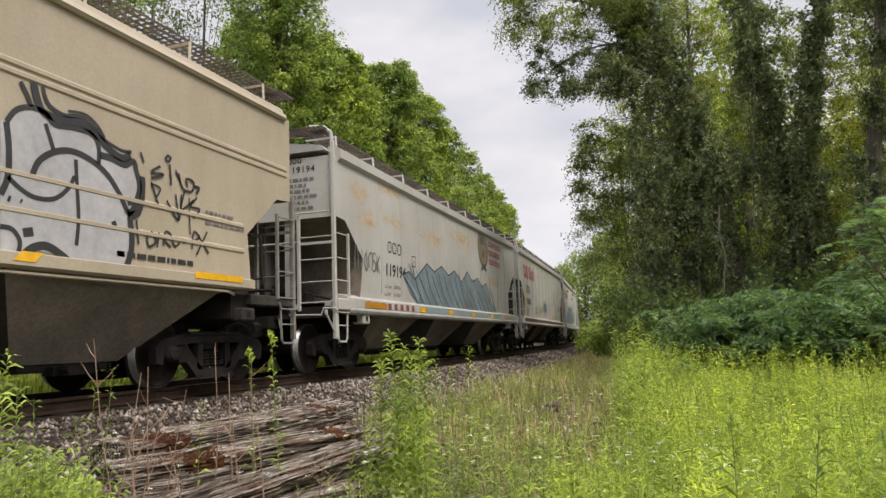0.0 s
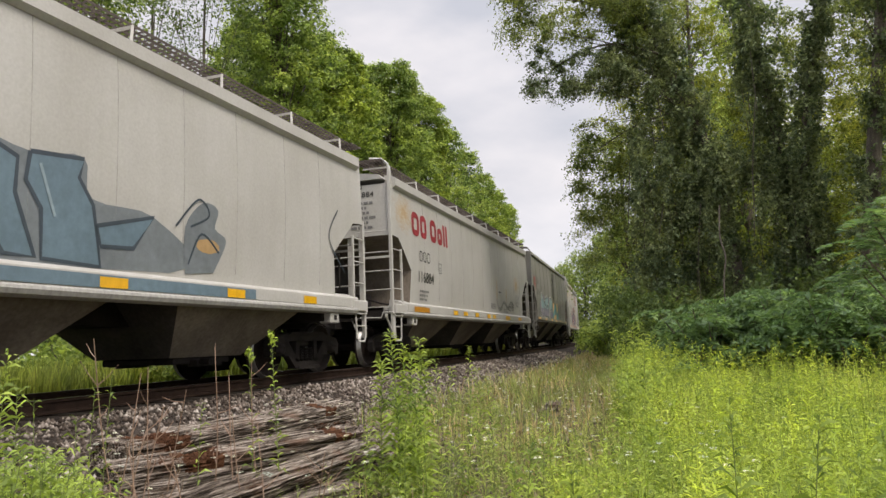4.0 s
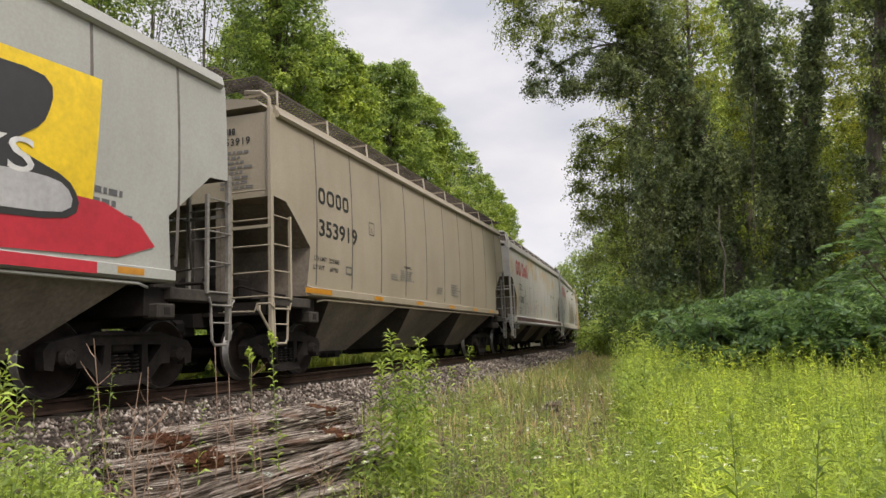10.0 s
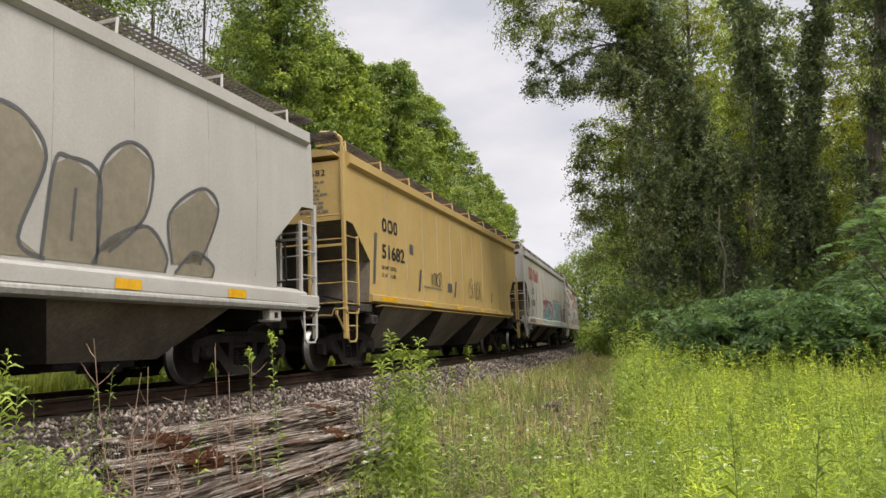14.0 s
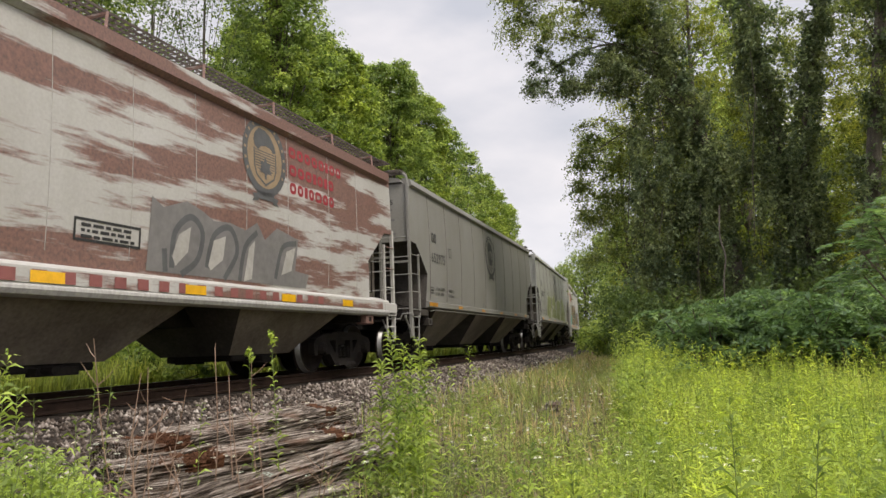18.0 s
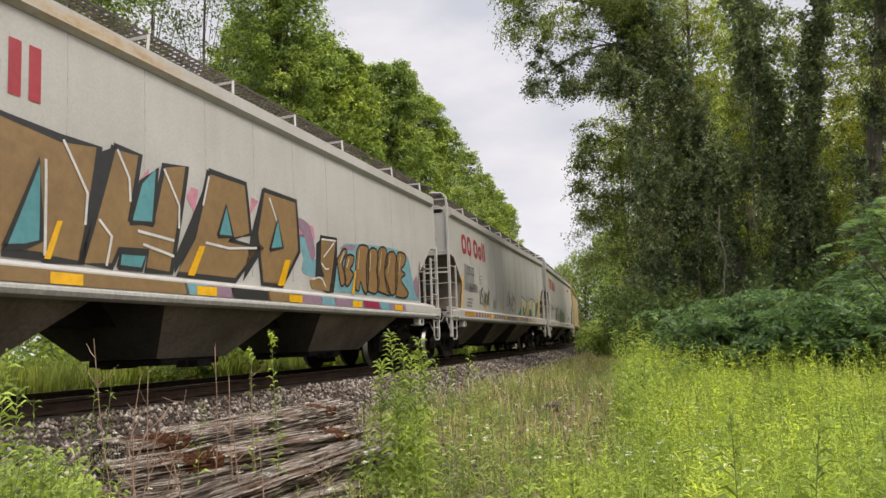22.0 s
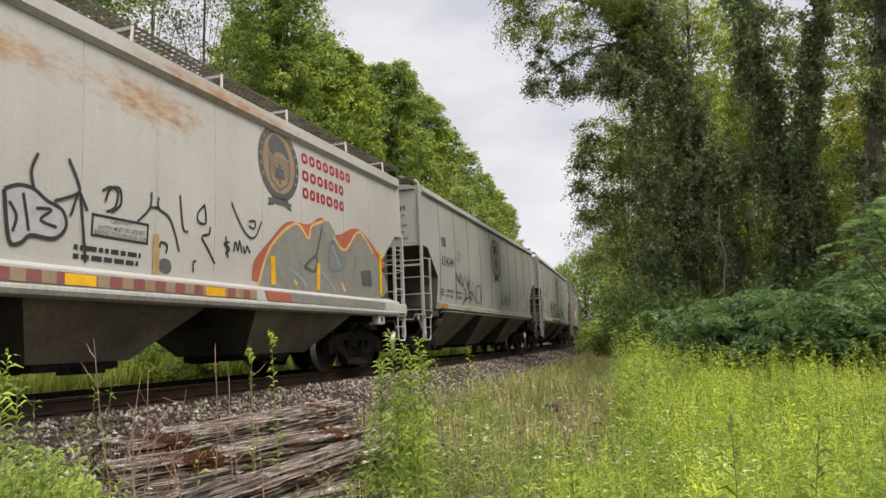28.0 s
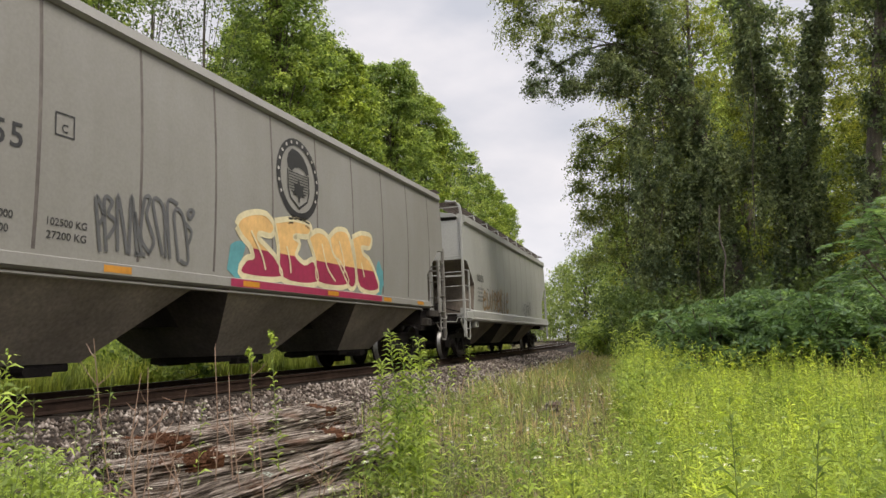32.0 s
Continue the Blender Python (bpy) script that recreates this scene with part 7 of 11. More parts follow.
    line(m, [(8.01, 2.28), (7.89, 1.94)], 0.04, P_TEAL, 7)
    poly(m, [(13.0, 1.215), (14.3, 1.215), (14.4, 1.36), (13.0, 1.36)], P_PINK, 0, "graffiti_patch", "", 1.690)
    poly(m, [(9.8, 1.215), (13.0, 1.215), (13.0, 1.36), (9.8, 1.36)], P_TEALM, 0, "graffiti_patch", "", 1.690)
    poly(m, [(4.2, 1.215), (9.0, 1.215), (9.4, 1.36), (4.2, 1.36)], P_LBLUE, 0, "graffiti_patch", "", 1.690)
    n = c["N"]
    soo_lettering(n, "119481", True, "61300", "224700")
    letters(n, "REBEL", 3.7, 1.8, 4.6, 2.15, P_WHITE, 3, 0.09, name="graffiti_fill")
    letters(n, "REBEL", 3.7, 1.8, 4.6, 2.15, P_BLACK, 4, 0.02, name="graffiti_outline")
    letters(n, "REEDS", 4.85, 1.8, 5.7, 2.15, P_WHITE, 3, 0.09, name="graffiti_fill")
    letters(n, "REEDS", 4.85, 1.8, 5.7, 2.15, P_BLACK, 4, 0.02, name="graffiti_outline")
    poly(n, [(8.41, 1.48), (8.46, 2.41), (8.67, 2.30), (9.11, 2.45), (9.44, 2.37), (9.69, 2.27), (10.05, 2.30), (10.43, 2.24), (10.74, 2.40), (10.95, 2.16), (11.29, 2.39), (11.95, 2.28), (11.87, 1.75), (12.33, 1.72), (12.25, 1.48), (9.69, 1.48)], P_GREYSP, 2)
    line(n, [(8.86, 1.55), (8.89, 2.00), (9.19, 2.25), (9.44, 2.08), (9.36, 1.70), (9.05, 1.48)], 0.09, P_DGREY, 3)
    line(n, [(9.56, 1.61), (9.69, 2.06), (10.05, 2.22), (10.24, 1.90), (9.96, 1.48)], 0.09, P_DGREY, 3)
    line(n, [(8.75, 1.49), (8.71, 1.78)], 0.09, P_DGREY, 3)
    line(n, [(10.33, 1.48), (10.43, 1.98), (10.74, 2.25)], 0.09, P_DGREY, 3)
    line(n, [(11.28, 1.58), (11.46, 2.09), (11.89, 2.21)], 0.09, P_DGREY, 3)
    poly(n, [(8.86, 1.70), (8.97, 1.99), (9.20, 2.12), (9.16, 1.78), (8.93, 1.58)], P_PALE, 4)
    poly(n, [(9.59, 1.64), (9.69, 2.00), (9.96, 2.09), (9.91, 1.75), (9.65, 1.58)], P_PALE, 4)
    poly(n, [(10.43, 1.48), (10.53, 1.99), (10.68, 2.12), (10.63, 1.53)], P_PALE, 4)
    poly(n, [(11.45, 1.65), (11.58, 2.04), (11.86, 2.14), (11.75, 1.74)], P_PALE, 4)
    frame_box(n, 7.3, 1.72, 8.3, 1.98, 0.03, P_BLACK)
    bars(n, 7.4, 1.75, 8.2, 1.94, 3, P_BLACK, False, 17)
    stripes(n, 2.4, 13.0)
    bars(n, 1.0, 1.5, 2.4, 2.2, 4, P_PATCH, False, 18)
    q = c["Q"]
    soo_lettering(q, "118259", False)
    poly(q, [(1.2, 1.42), (1.3, 1.75), (2.0, 1.9), (2.6, 2.1), (3.2, 2.0), (3.4, 1.42)], P_TEAL, 2)
    poly(q, [(3.45, 1.5), (3.75, 2.85), (4.54, 2.78), (5.07, 2.81), (4.90, 1.48), (4.42, 1.48), (4.37, 1.50), (3.93, 1.50)], P_BRONZE, 2)
    line(q, [(3.45, 1.5), (3.75, 2.85), (4.54, 2.78), (5.07, 2.81), (4.90, 1.48), (4.42, 1.48), (4.37, 1.50), (3.93, 1.50)], 0.09, P_BLACK, 3, soft=False)
    poly(q, [(5.28, 2.88), (5.71, 2.87), (5.57, 2.04), (5.93, 2.04), (6.12, 2.84), (6.57, 2.92), (6.33, 1.48), (5.87, 1.48), (5.90, 1.71), (5.43, 1.68), (5.34, 1.48), (4.90, 1.48)], P_BRONZE, 2)
    line(q, [(5.28, 2.88), (5.71, 2.87), (5.57, 2.04), (5.93, 2.04), (6.12, 2.84), (6.57, 2.92), (6.33, 1.48), (5.87, 1.48), (5.90, 1.71), (5.43, 1.68), (5.34, 1.48), (4.90, 1.48), (5.28, 2.88)], 0.08, P_BLACK, 3, soft=False)
    poly(q, [(7.02, 2.96), (7.90, 2.95), (8.04, 2.20), (7.51, 2.05), (8.30, 2.02), (7.70, 1.48), (6.44, 1.48), (6.74, 2.00)], P_BRONZE, 2)
    line(q, [(7.02, 2.96), (7.90, 2.95), (8.04, 2.20), (7.51, 2.05), (8.30, 2.02), (7.70, 1.48), (6.44, 1.48), (6.74, 2.00), (7.02, 2.96)], 0.08, P_BLACK, 3, soft=False)
    poly(q, [(8.37, 2.95), (9.36, 2.94), (9.47, 2.09), (8.97, 1.48), (8.40, 1.48), (8.20, 2.25)], P_BRONZE, 2)
    line(q, [(8.37, 2.95), (9.36, 2.94), (9.47, 2.09), (8.97, 1.48), (8.40, 1.48), (8.20, 2.25), (8.37, 2.95)], 0.08, P_BLACK, 3, soft=False)
    poly(q, [(5.10, 2.77), (5.28, 2.86), (4.90, 1.48), (4.84, 1.48)], P_BLACK, 2)
    poly(q, [(6.90, 2.67), (7.02, 2.91), (6.78, 2.01), (6.40, 1.48), (6.36, 1.65)], P_BLACK, 2)
    poly(q, [(8.04, 2.17), (8.31, 2.87), (8.22, 2.13), (8.41, 2.03), (7.89, 1.48)], P_BLACK, 2)
    poly(q, [(3.95, 1.55), (4.29, 2.49), (4.37, 1.66), (4.19, 1.58)], P_TEAL, 4)
    line(q, [(3.95, 1.55), (4.29, 2.49), (4.37, 1.66), (4.19, 1.58), (3.95, 1.55)], 0.06, P_BLACK, 5, soft=False)
    poly(q, [(5.57, 2.02), (5.72, 2.54), (6.00, 2.77), (5.96, 2.07)], P_TEAL, 4)
    line(q, [(5.57, 2.02), (5.72, 2.54), (6.00, 2.77), (5.96, 2.07), (5.57, 2.02)], 0.06, P_BLACK, 5, soft=False)
    poly(q, [(5.43, 1.48), (5.46, 1.66), (5.87, 1.68), (5.81, 1.48)], P_TEAL, 4)
    line(q, [(5.43, 1.48), (5.46, 1.66), (5.87, 1.68), (5.81, 1.48), (5.43, 1.48)], 0.06, P_BLACK, 5, soft=False)
    poly(q, [(7.24, 2.07), (7.42, 2.54), (7.60, 2.11)], P_TEAL, 4)
    line(q, [(7.24, 2.07), (7.42, 2.54), (7.60, 2.11), (7.24, 2.07)], 0.06, P_BLACK, 5, soft=False)
    poly(q, [(8.57, 2.02), (8.78, 2.55), (8.95, 2.10)], P_TEAL, 4)
    line(q, [(8.57, 2.02), (8.78, 2.55), (8.95, 2.10), (8.57, 2.02)], 0.06, P_BLACK, 5, soft=False)
    line(q, [(4.36, 2.51), (4.42, 1.51)], 0.035, P_WHITE, 6, soft=False)
    line(q, [(4.57, 2.77), (4.92, 2.25), (4.91, 1.90)], 0.035, P_WHITE, 6, soft=False)
    line(q, [(5.33, 2.85), (5.53, 2.55), (5.56, 2.27)], 0.035, P_WHITE, 6, soft=False)
    line(q, [(5.10, 1.99), (5.30, 1.82), (5.25, 1.48)], 0.035, P_WHITE, 6, soft=False)
    line(q, [(6.12, 2.79), (6.42, 2.37), (6.43, 2.07)], 0.035, P_WHITE, 6, soft=False)
    line(q, [(7.02, 2.88), (6.90, 2.45)], 0.035, P_WHITE, 6, soft=False)
    line(q, [(5.70, 1.94), (6.35, 1.90)], 0.035, P_WHITE, 6, soft=False)
    line(q, [(6.98, 1.95), (7.51, 1.93), (8.20, 2.01)], 0.035, P_WHITE, 6, soft=False)
    line(q, [(8.53, 2.85), (8.75, 2.51)], 0.035, P_WHITE, 6, soft=False)
    line(q, [(5.80, 1.79), (6.36, 1.70)], 0.035, P_WHITE, 6, soft=False)
    poly(q, [(4.54, 1.89), (4.61, 1.90), (4.49, 1.48), (4.41, 1.48)], P_YELLOW, 7)
    poly(q, [(6.85, 1.89), (6.97, 1.90), (6.78, 1.48), (6.64, 1.48)], P_YELLOW, 7)
    poly(q, [(9.02, 1.91), (9.19, 1.93), (9.02, 1.48), (8.82, 1.48)], P_YELLOW, 7)
    poly(q, [(5.72, 2.58), (5.85, 2.73), (5.92, 2.53)], P_PINK, 1)
    poly(q, [(6.57, 2.50), (6.65, 2.66), (6.81, 2.65), (6.74, 2.32)], P_PINK, 1)
    poly(q, [(8.00, 2.46), (8.05, 2.77), (8.23, 2.74)], P_PINK, 1)
    poly(q, [(9.41, 2.35), (9.55, 2.62), (9.95, 2.59), (10.01, 2.35)], P_PINK, 1)
    poly(q, smooth_line([(10.79, 1.97), (11.08, 2.38), (11.47, 2.46), (12.55, 2.55), (13.62, 2.59), (14.37, 2.51), (14.72, 1.99), (15.14, 1.58), (14.64, 1.49), (11.38, 1.49), (10.79, 1.47)], 4), P_TEALM, 1)
    poly(q, smooth_line([(9.35, 2.53), (9.42, 2.67), (9.77, 2.61), (9.91, 2.41), (10.02, 2.13), (9.89, 1.99), (9.62, 2.40)], 4), P_MAUVE, 2)
    poly(q, smooth_line([(10.94, 2.31), (11.16, 2.39), (11.64, 2.44), (11.49, 2.32)], 4), P_MAUVE, 2)
    poly(q, smooth_line([(14.74, 1.93), (15.00, 2.08), (15.12, 1.64), (14.93, 1.60)], 4), P_MAUVE, 2)
    poly(q, smooth_line([(9.40, 2.32), (9.61, 2.42), (9.86, 2.32), (9.97, 2.04), (10.23, 1.99), (10.17, 1.74), (9.62, 1.75), (9.62, 1.99)], 4), P_TEALM, 1)
    poly(q, [(10.04, 1.71), (10.05, 2.30), (10.17, 2.37), (10.20, 2.47), (10.84, 2.50), (10.85, 2.02), (10.75, 1.47), (10.49, 1.44), (10.10, 1.53)], P_BLACK, 3)
    poly(q, [(10.23, 2.40), (10.78, 2.43), (10.68, 1.95), (10.57, 1.48), (9.93, 1.49), (9.83, 1.63), (10.18, 1.68), (10.36, 1.74), (10.21, 1.98)], P_BRONZE, 4)
    line(q, [(10.23, 2.40), (10.78, 2.43)], 0.03, P_WHITE, 6)
    line(q, [(10.31, 2.08), (10.71, 2.39)], 0.03, P_WHITE, 6)
    line(q, [(10.24, 1.97), (10.39, 1.88), (10.52, 1.89)], 0.03, P_WHITE, 6)
    line(q, [(9.94, 1.66), (10.24, 1.70), (10.42, 1.55)], 0.03, P_WHITE, 6)
    spray(q, [(10.83, 2.08), (11.09, 2.31), (11.25, 2.28), (11.06, 2.04), (11.22, 1.73), (11.02, 1.62)], P_BROWN, P_BLACK, w=0.06, layer=3)
    spray(q, [(11.15, 2.01), (11.26, 2.21), (11.55, 2.22), (11.50, 2.05), (11.39, 1.96), (11.54, 1.86), (11.33, 1.63), (11.19, 1.68)], P_BROWN, P_BLACK, w=0.06, layer=3)
    spray(q, [(11.63, 1.58), (11.69, 2.37), (12.17, 2.49), (12.25, 2.24), (12.20, 1.57), (12.02, 1.56), (11.87, 1.74), (11.80, 1.56)], P_BROWN, P_BLACK, w=0.06, layer=3)
    spray(q, [(12.20, 1.57), (12.12, 1.97), (12.23, 2.39), (12.55, 2.49), (12.72, 2.33), (12.63, 2.02), (12.78, 1.82), (12.63, 1.55)], P_BROWN, P_BLACK, w=0.06, layer=3)
    spray(q, [(12.71, 1.60), (12.67, 2.08), (12.75, 2.49), (13.12, 2.55), (13.21, 2.25), (13.04, 2.01), (13.40, 1.57), (12.97, 1.57)], P_BROWN, P_BLACK, w=0.06, layer=3)
    spray(q, [(13.21, 1.64), (13.04, 2.01), (13.18, 2.41), (13.57, 2.52), (13.78, 2.26), (13.74, 1.73), (13.52, 1.55)], P_BROWN, P_BLACK, w=0.06, layer=3)
    spray(q, [(13.70, 1.53), (13.64, 2.07), (13.80, 2.52), (14.26, 2.52), (14.20, 2.30), (13.98, 2.16), (14.24, 2.07), (13.97, 1.92), (14.44, 1.66), (14.24, 1.53)], P_BROWN, P_BLACK, w=0.06, layer=3)
    line(q, [(11.10, 2.26), (10.95, 2.03)], 0.022, P_CREAM, 9)
    line(q, [(11.32, 2.15), (11.23, 1.97)], 0.022, P_CREAM, 9)
    line(q, [(11.78, 2.36), (11.72, 1.98)], 0.022, P_CREAM, 9)
    line(q, [(12.32, 2.38), (12.26, 1.98)], 0.022, P_CREAM, 9)
    line(q, [(12.86, 2.45), (12.78, 2.04)], 0.022, P_CREAM, 9)
    line(q, [(13.35, 2.41), (13.20, 2.02)], 0.022, P_CREAM, 9)
    line(q, [(13.93, 2.45), (13.82, 2.03)], 0.022, P_CREAM, 9)
    poly(q, [(11.59, 1.94), (11.63, 1.94), (11.58, 1.48), (11.47, 1.48)], P_YELLOW, 10)
    line(q, [(15.19, 2.45), (15.12, 1.96), (15.16, 1.49)], 0.05, P_BROWNP, 4)
    at = 3.3
    for wide, mat in ((3.2, P_BRONZE), (0.5, P_TEALM), (0.5, P_MAUVE), (0.9, P_BLACK), (0.9, P_BRONZE), (0.8, P_MAUVE), (0.5, P_TEALM), (0.7, P_MAUVE), (0.5, P_TEALM), (0.8, P_CRIM), (0.5, P_TEALM), (0.9, P_MAUVE)):
        poly(q, [(at, 1.215), (at + wide + 0.06, 1.215), (at + wide, 1.36), (at - 0.06, 1.36)], mat, 0, "graffiti_patch", "", 1.690)
        at += wide
    poly(q, [(1.8, 1.215), (3.3, 1.215), (3.3, 1.36), (1.8, 1.36)], P_PINK, 0, "graffiti_patch", "", 1.690)
    r = c["R"]
    poly(r, [(1.55, 2.0), (2.7, 2.05), (2.75, 2.72), (1.6, 2.78)], P_PATCH, 0)
    poly(r, [(2.7, 1.98), (3.2, 1.98), (3.2, 2.2), (2.7, 2.2)], P_PATCH, 0)
    soo_lettering(r, "118697", False)
    slashes(r, P_YELLOW, [(1.15, 2.43), (4.05, 1.9), (6.6, 1.88)])
    tag(r, 3.4, 1.65, 4.8, 2.1, P_BLACK, 6, 101, 0.05)
    tag(r, 5.3, 1.55, 5.8, 1.9, P_BLACK, 2, 102, 0.035)
    poly(r, [(9.83, 1.48), (10.34, 1.75), (10.66, 1.51), (11.16, 1.48), (12.02, 1.56), (12.78, 1.48), (14.05, 1.50), (14.50, 1.86), (14.66, 2.18), (13.80, 2.06), (12.79, 1.84), (11.53, 1.74), (10.42, 1.48)], P_TEALG, 1)
    poly(r, [(10.38, 1.48), (10.42, 2.19), (11.12, 2.15), (11.58, 2.01), (11.30, 1.66), (10.82, 1.48)], P_CREAM, 2)
    line(r, [(10.38, 1.48), (10.42, 2.19), (11.12, 2.15), (11.58, 2.01), (11.30, 1.66), (10.82, 1.48)], 0.05, P_TEALG, 3)
    poly(r, [(11.21, 1.48), (11.73, 1.91), (12.09, 2.31), (12.14, 1.48)], P_CREAM, 2)
    line(r, [(11.21, 1.48), (11.73, 1.91), (12.09, 2.31), (12.14, 1.48)], 0.05, P_TEALG, 3)
    poly(r, [(12.23, 1.48), (12.16, 2.07), (12.98, 2.22), (12.99, 1.48)], P_CREAM, 2)
    line(r, [(12.23, 1.48), (12.16, 2.07), (12.98, 2.22), (12.99, 1.48)], 0.05, P_TEALG, 3)
    poly(r, [(13.07, 1.48), (12.98, 2.22), (13.86, 2.03), (13.75, 1.49)], P_CREAM, 2)
    line(r, [(13.07, 1.48), (12.98, 2.22), (13.86, 2.03), (13.75, 1.49)], 0.05, P_TEALG, 3)
    poly(r, [(10.74, 1.84), (11.12, 1.78), (10.99, 1.61), (10.74, 1.54)], P_TEALG, 4)
    poly(r, [(12.34, 1.83), (12.90, 1.68), (12.84, 1.48), (12.23, 1.48)], P_TEALG, 4)
    poly(r, [(13.86, 2.07), (14.66, 2.18), (14.35, 1.78), (13.91, 1.56)], P_TEALG, 4)
    poly(r, [(11.72, 1.64), (11.98, 1.88), (11.97, 1.50)], P_TEALG, 4)
    line(r, [(9.80, 1.48), (10.34, 1.82), (10.40, 2.17)], 0.05, P_TEALG, 3)
    line(r, [(7.83, 1.81), (7.65, 1.74), (7.62, 1.93), (7.77, 2.17), (7.99, 2.31), (8.14, 2.24), (8.09, 2.08), (8.35, 1.65), (8.36, 2.12)], 0.045, P_BLACK, 5)
    line(r, [(8.45, 1.74), (8.63, 2.09), (8.56, 1.76), (8.46, 1.63), (8.72, 1.59)], 0.045, P_BLACK, 5)
    line(r, [(8.60, 2.04), (8.71, 2.30), (8.77, 2.03), (8.93, 2.22), (8.91, 1.92), (9.08, 2.09), (9.06, 1.81)], 0.045, P_BLACK, 5)
    line(r, [(7.84, 2.15), (7.87, 1.86)], 0.045, P_BLACK, 5)
    line(r, [(7.93, 2.13), (7.98, 1.80), (8.09, 2.12)], 0.045, P_BLACK, 5)
    poly(r, [(9.16, 1.89), (9.26, 1.90), (9.08, 1.48), (8.96, 1.48)], P_YELLOW, 6)
    poly(r, [(11.90, 1.93), (12.06, 1.95), (11.82, 1.48), (11.62, 1.48)], P_YELLOW, 6)
    poly(r, [(14.94, 2.38), (15.20, 2.40), (14.73, 1.48), (14.43, 1.48)], P_YELLOW, 6)
    stripes(r, 1.4, 12.5)
    s = c["S"]
    soo_lettering(s, "117594", False)
    poly(s, smooth_line([(6.26, 1.44), (6.22, 1.63), (6.38, 1.67), (6.44, 1.44)], 4), P_STEEL, 1)
    poly(s, smooth_line([(5.89, 1.60), (5.89, 1.80), (6.07, 1.86), (6.28, 1.83), (6.08, 1.72)], 4), P_STEEL, 1)
    poly(s, smooth_line([(6.41, 1.69), (6.47, 1.90), (6.59, 1.94), (6.53, 1.79)], 4), P_PURPLE, 1)
    poly(s, smooth_line([(10.77, 1.61), (10.77, 1.79), (11.02, 1.81), (11.08, 1.66)], 4), P_STEEL, 1)
    poly(s, smooth_line([(9.82, 1.53), (9.83, 1.80), (10.31, 1.73), (10.36, 1.44)], 4), P_STEEL, 1)
    poly(s, smooth_line([(7.38, 2.06), (7.36, 2.19), (7.61, 2.25), (7.79, 2.11)], 4), P_STEEL, 1)
    poly(s, smooth_line([(7.88, 2.05), (7.89, 2.21), (8.35, 2.24), (8.51, 2.07)], 4), P_STEEL, 1)
    poly(s, smooth_line([(8.57, 2.03), (8.62, 2.20), (9.01, 2.14), (9.25, 2.00)], 4), P_STEEL, 1)
    spray(s, [(6.53, 1.44), (6.50, 1.70), (6.68, 1.97), (6.90, 2.02), (7.09, 1.45)], P_MOSS, P_GREEN, w=0.05)
    spray(s, [(7.04, 1.44), (6.91, 1.83), (6.98, 2.14), (7.24, 2.20), (7.41, 2.02), (7.52, 1.44)], P_MOSS, P_GREEN, w=0.05)
    spray(s, [(7.50, 1.44), (7.40, 1.83), (7.50, 2.03), (7.76, 2.06), (7.92, 1.89), (8.03, 1.44)], P_MOSS, P_GREEN, w=0.05)
    spray(s, [(8.03, 1.44), (7.91, 1.93), (8.04, 2.09), (8.30, 2.05), (8.50, 1.95), (8.63, 1.44)], P_MOSS, P_GREEN, w=0.05)
    spray(s, [(8.63, 1.44), (8.53, 2.00), (8.79, 2.08), (9.14, 2.01), (9.29, 1.44)], P_MOSS, P_GREEN, w=0.05)
    spray(s, [(9.25, 1.44), (9.18, 1.86), (9.35, 1.98), (9.67, 1.96), (9.81, 1.69), (9.87, 1.44)], P_MOSS, P_GREEN, w=0.05)
    line(s, [(6.50, 1.39), (6.46, 1.74), (6.67, 1.99), (6.92, 2.07), (7.17, 2.20), (7.39, 2.13)], 0.035, P_DGREY, 6)
    line(s, [(6.97, 1.61), (7.16, 1.67), (7.25, 1.50)], 0.035, P_GREEN, 6)
    line(s, [(7.59, 1.67), (7.73, 1.73), (7.80, 1.50)], 0.035, P_GREEN, 6)
    line(s, [(8.08, 1.61), (8.38, 1.74), (8.53, 1.55)], 0.035, P_GREEN, 6)
    line(s, [(4.01, 2.12), (4.22, 2.18), (4.22, 1.97), (4.30, 1.91), (4.36, 2.18), (4.61, 2.18), (4.62, 1.89), (4.52, 1.75), (4.31, 1.81), (4.31, 1.66), (4.56, 1.72), (4.58, 1.58), (4.34, 1.54), (4.35, 1.46)], 0.055, P_BLACK, 4)
    line(s, [(4.60, 2.15), (4.63, 1.72), (4.65, 1.42)], 0.055, P_BLACK, 4)
    line(s, [(4.63, 2.13), (4.85, 2.17), (4.86, 1.82), (4.93, 1.42)], 0.055, P_BLACK, 4)
    line(s, [(4.88, 2.15), (5.08, 2.13), (5.20, 2.01), (5.21, 1.83), (5.02, 1.77), (4.96, 1.83)], 0.055, P_BLACK, 4)
    line(s, [(5.22, 1.90), (5.23, 1.47)], 0.055, P_BLACK, 4)
    line(s, [(5.22, 2.13), (5.41, 2.12), (5.52, 1.98), (5.63, 2.20), (5.91, 2.18), (5.87, 1.89), (5.75, 1.73), (5.42, 1.74), (5.45, 1.54), (5.82, 1.65), (5.92, 1.43)], 0.055, P_BLACK, 4)
    bars(s, 3.0, 1.9, 3.3, 2.2, 3, P_BLACK, False, 19)
    tag(s, 9.5, 1.7, 10.3, 2.2, P_GREYINK, 5, 111, 0.02)
    bars(s, 9.9, 1.55, 10.6, 1.85, 3, P_GREYINK, False, 20)
    poly(s, [(12.1, 1.55), (12.5, 1.55), (12.55, 1.75), (12.15, 1.75)], P_DGREY, 2)
    poly(s, [(12.8, 1.7), (13.2, 1.7), (13.2, 1.9), (12.8, 1.9)], P_DGREY, 2)
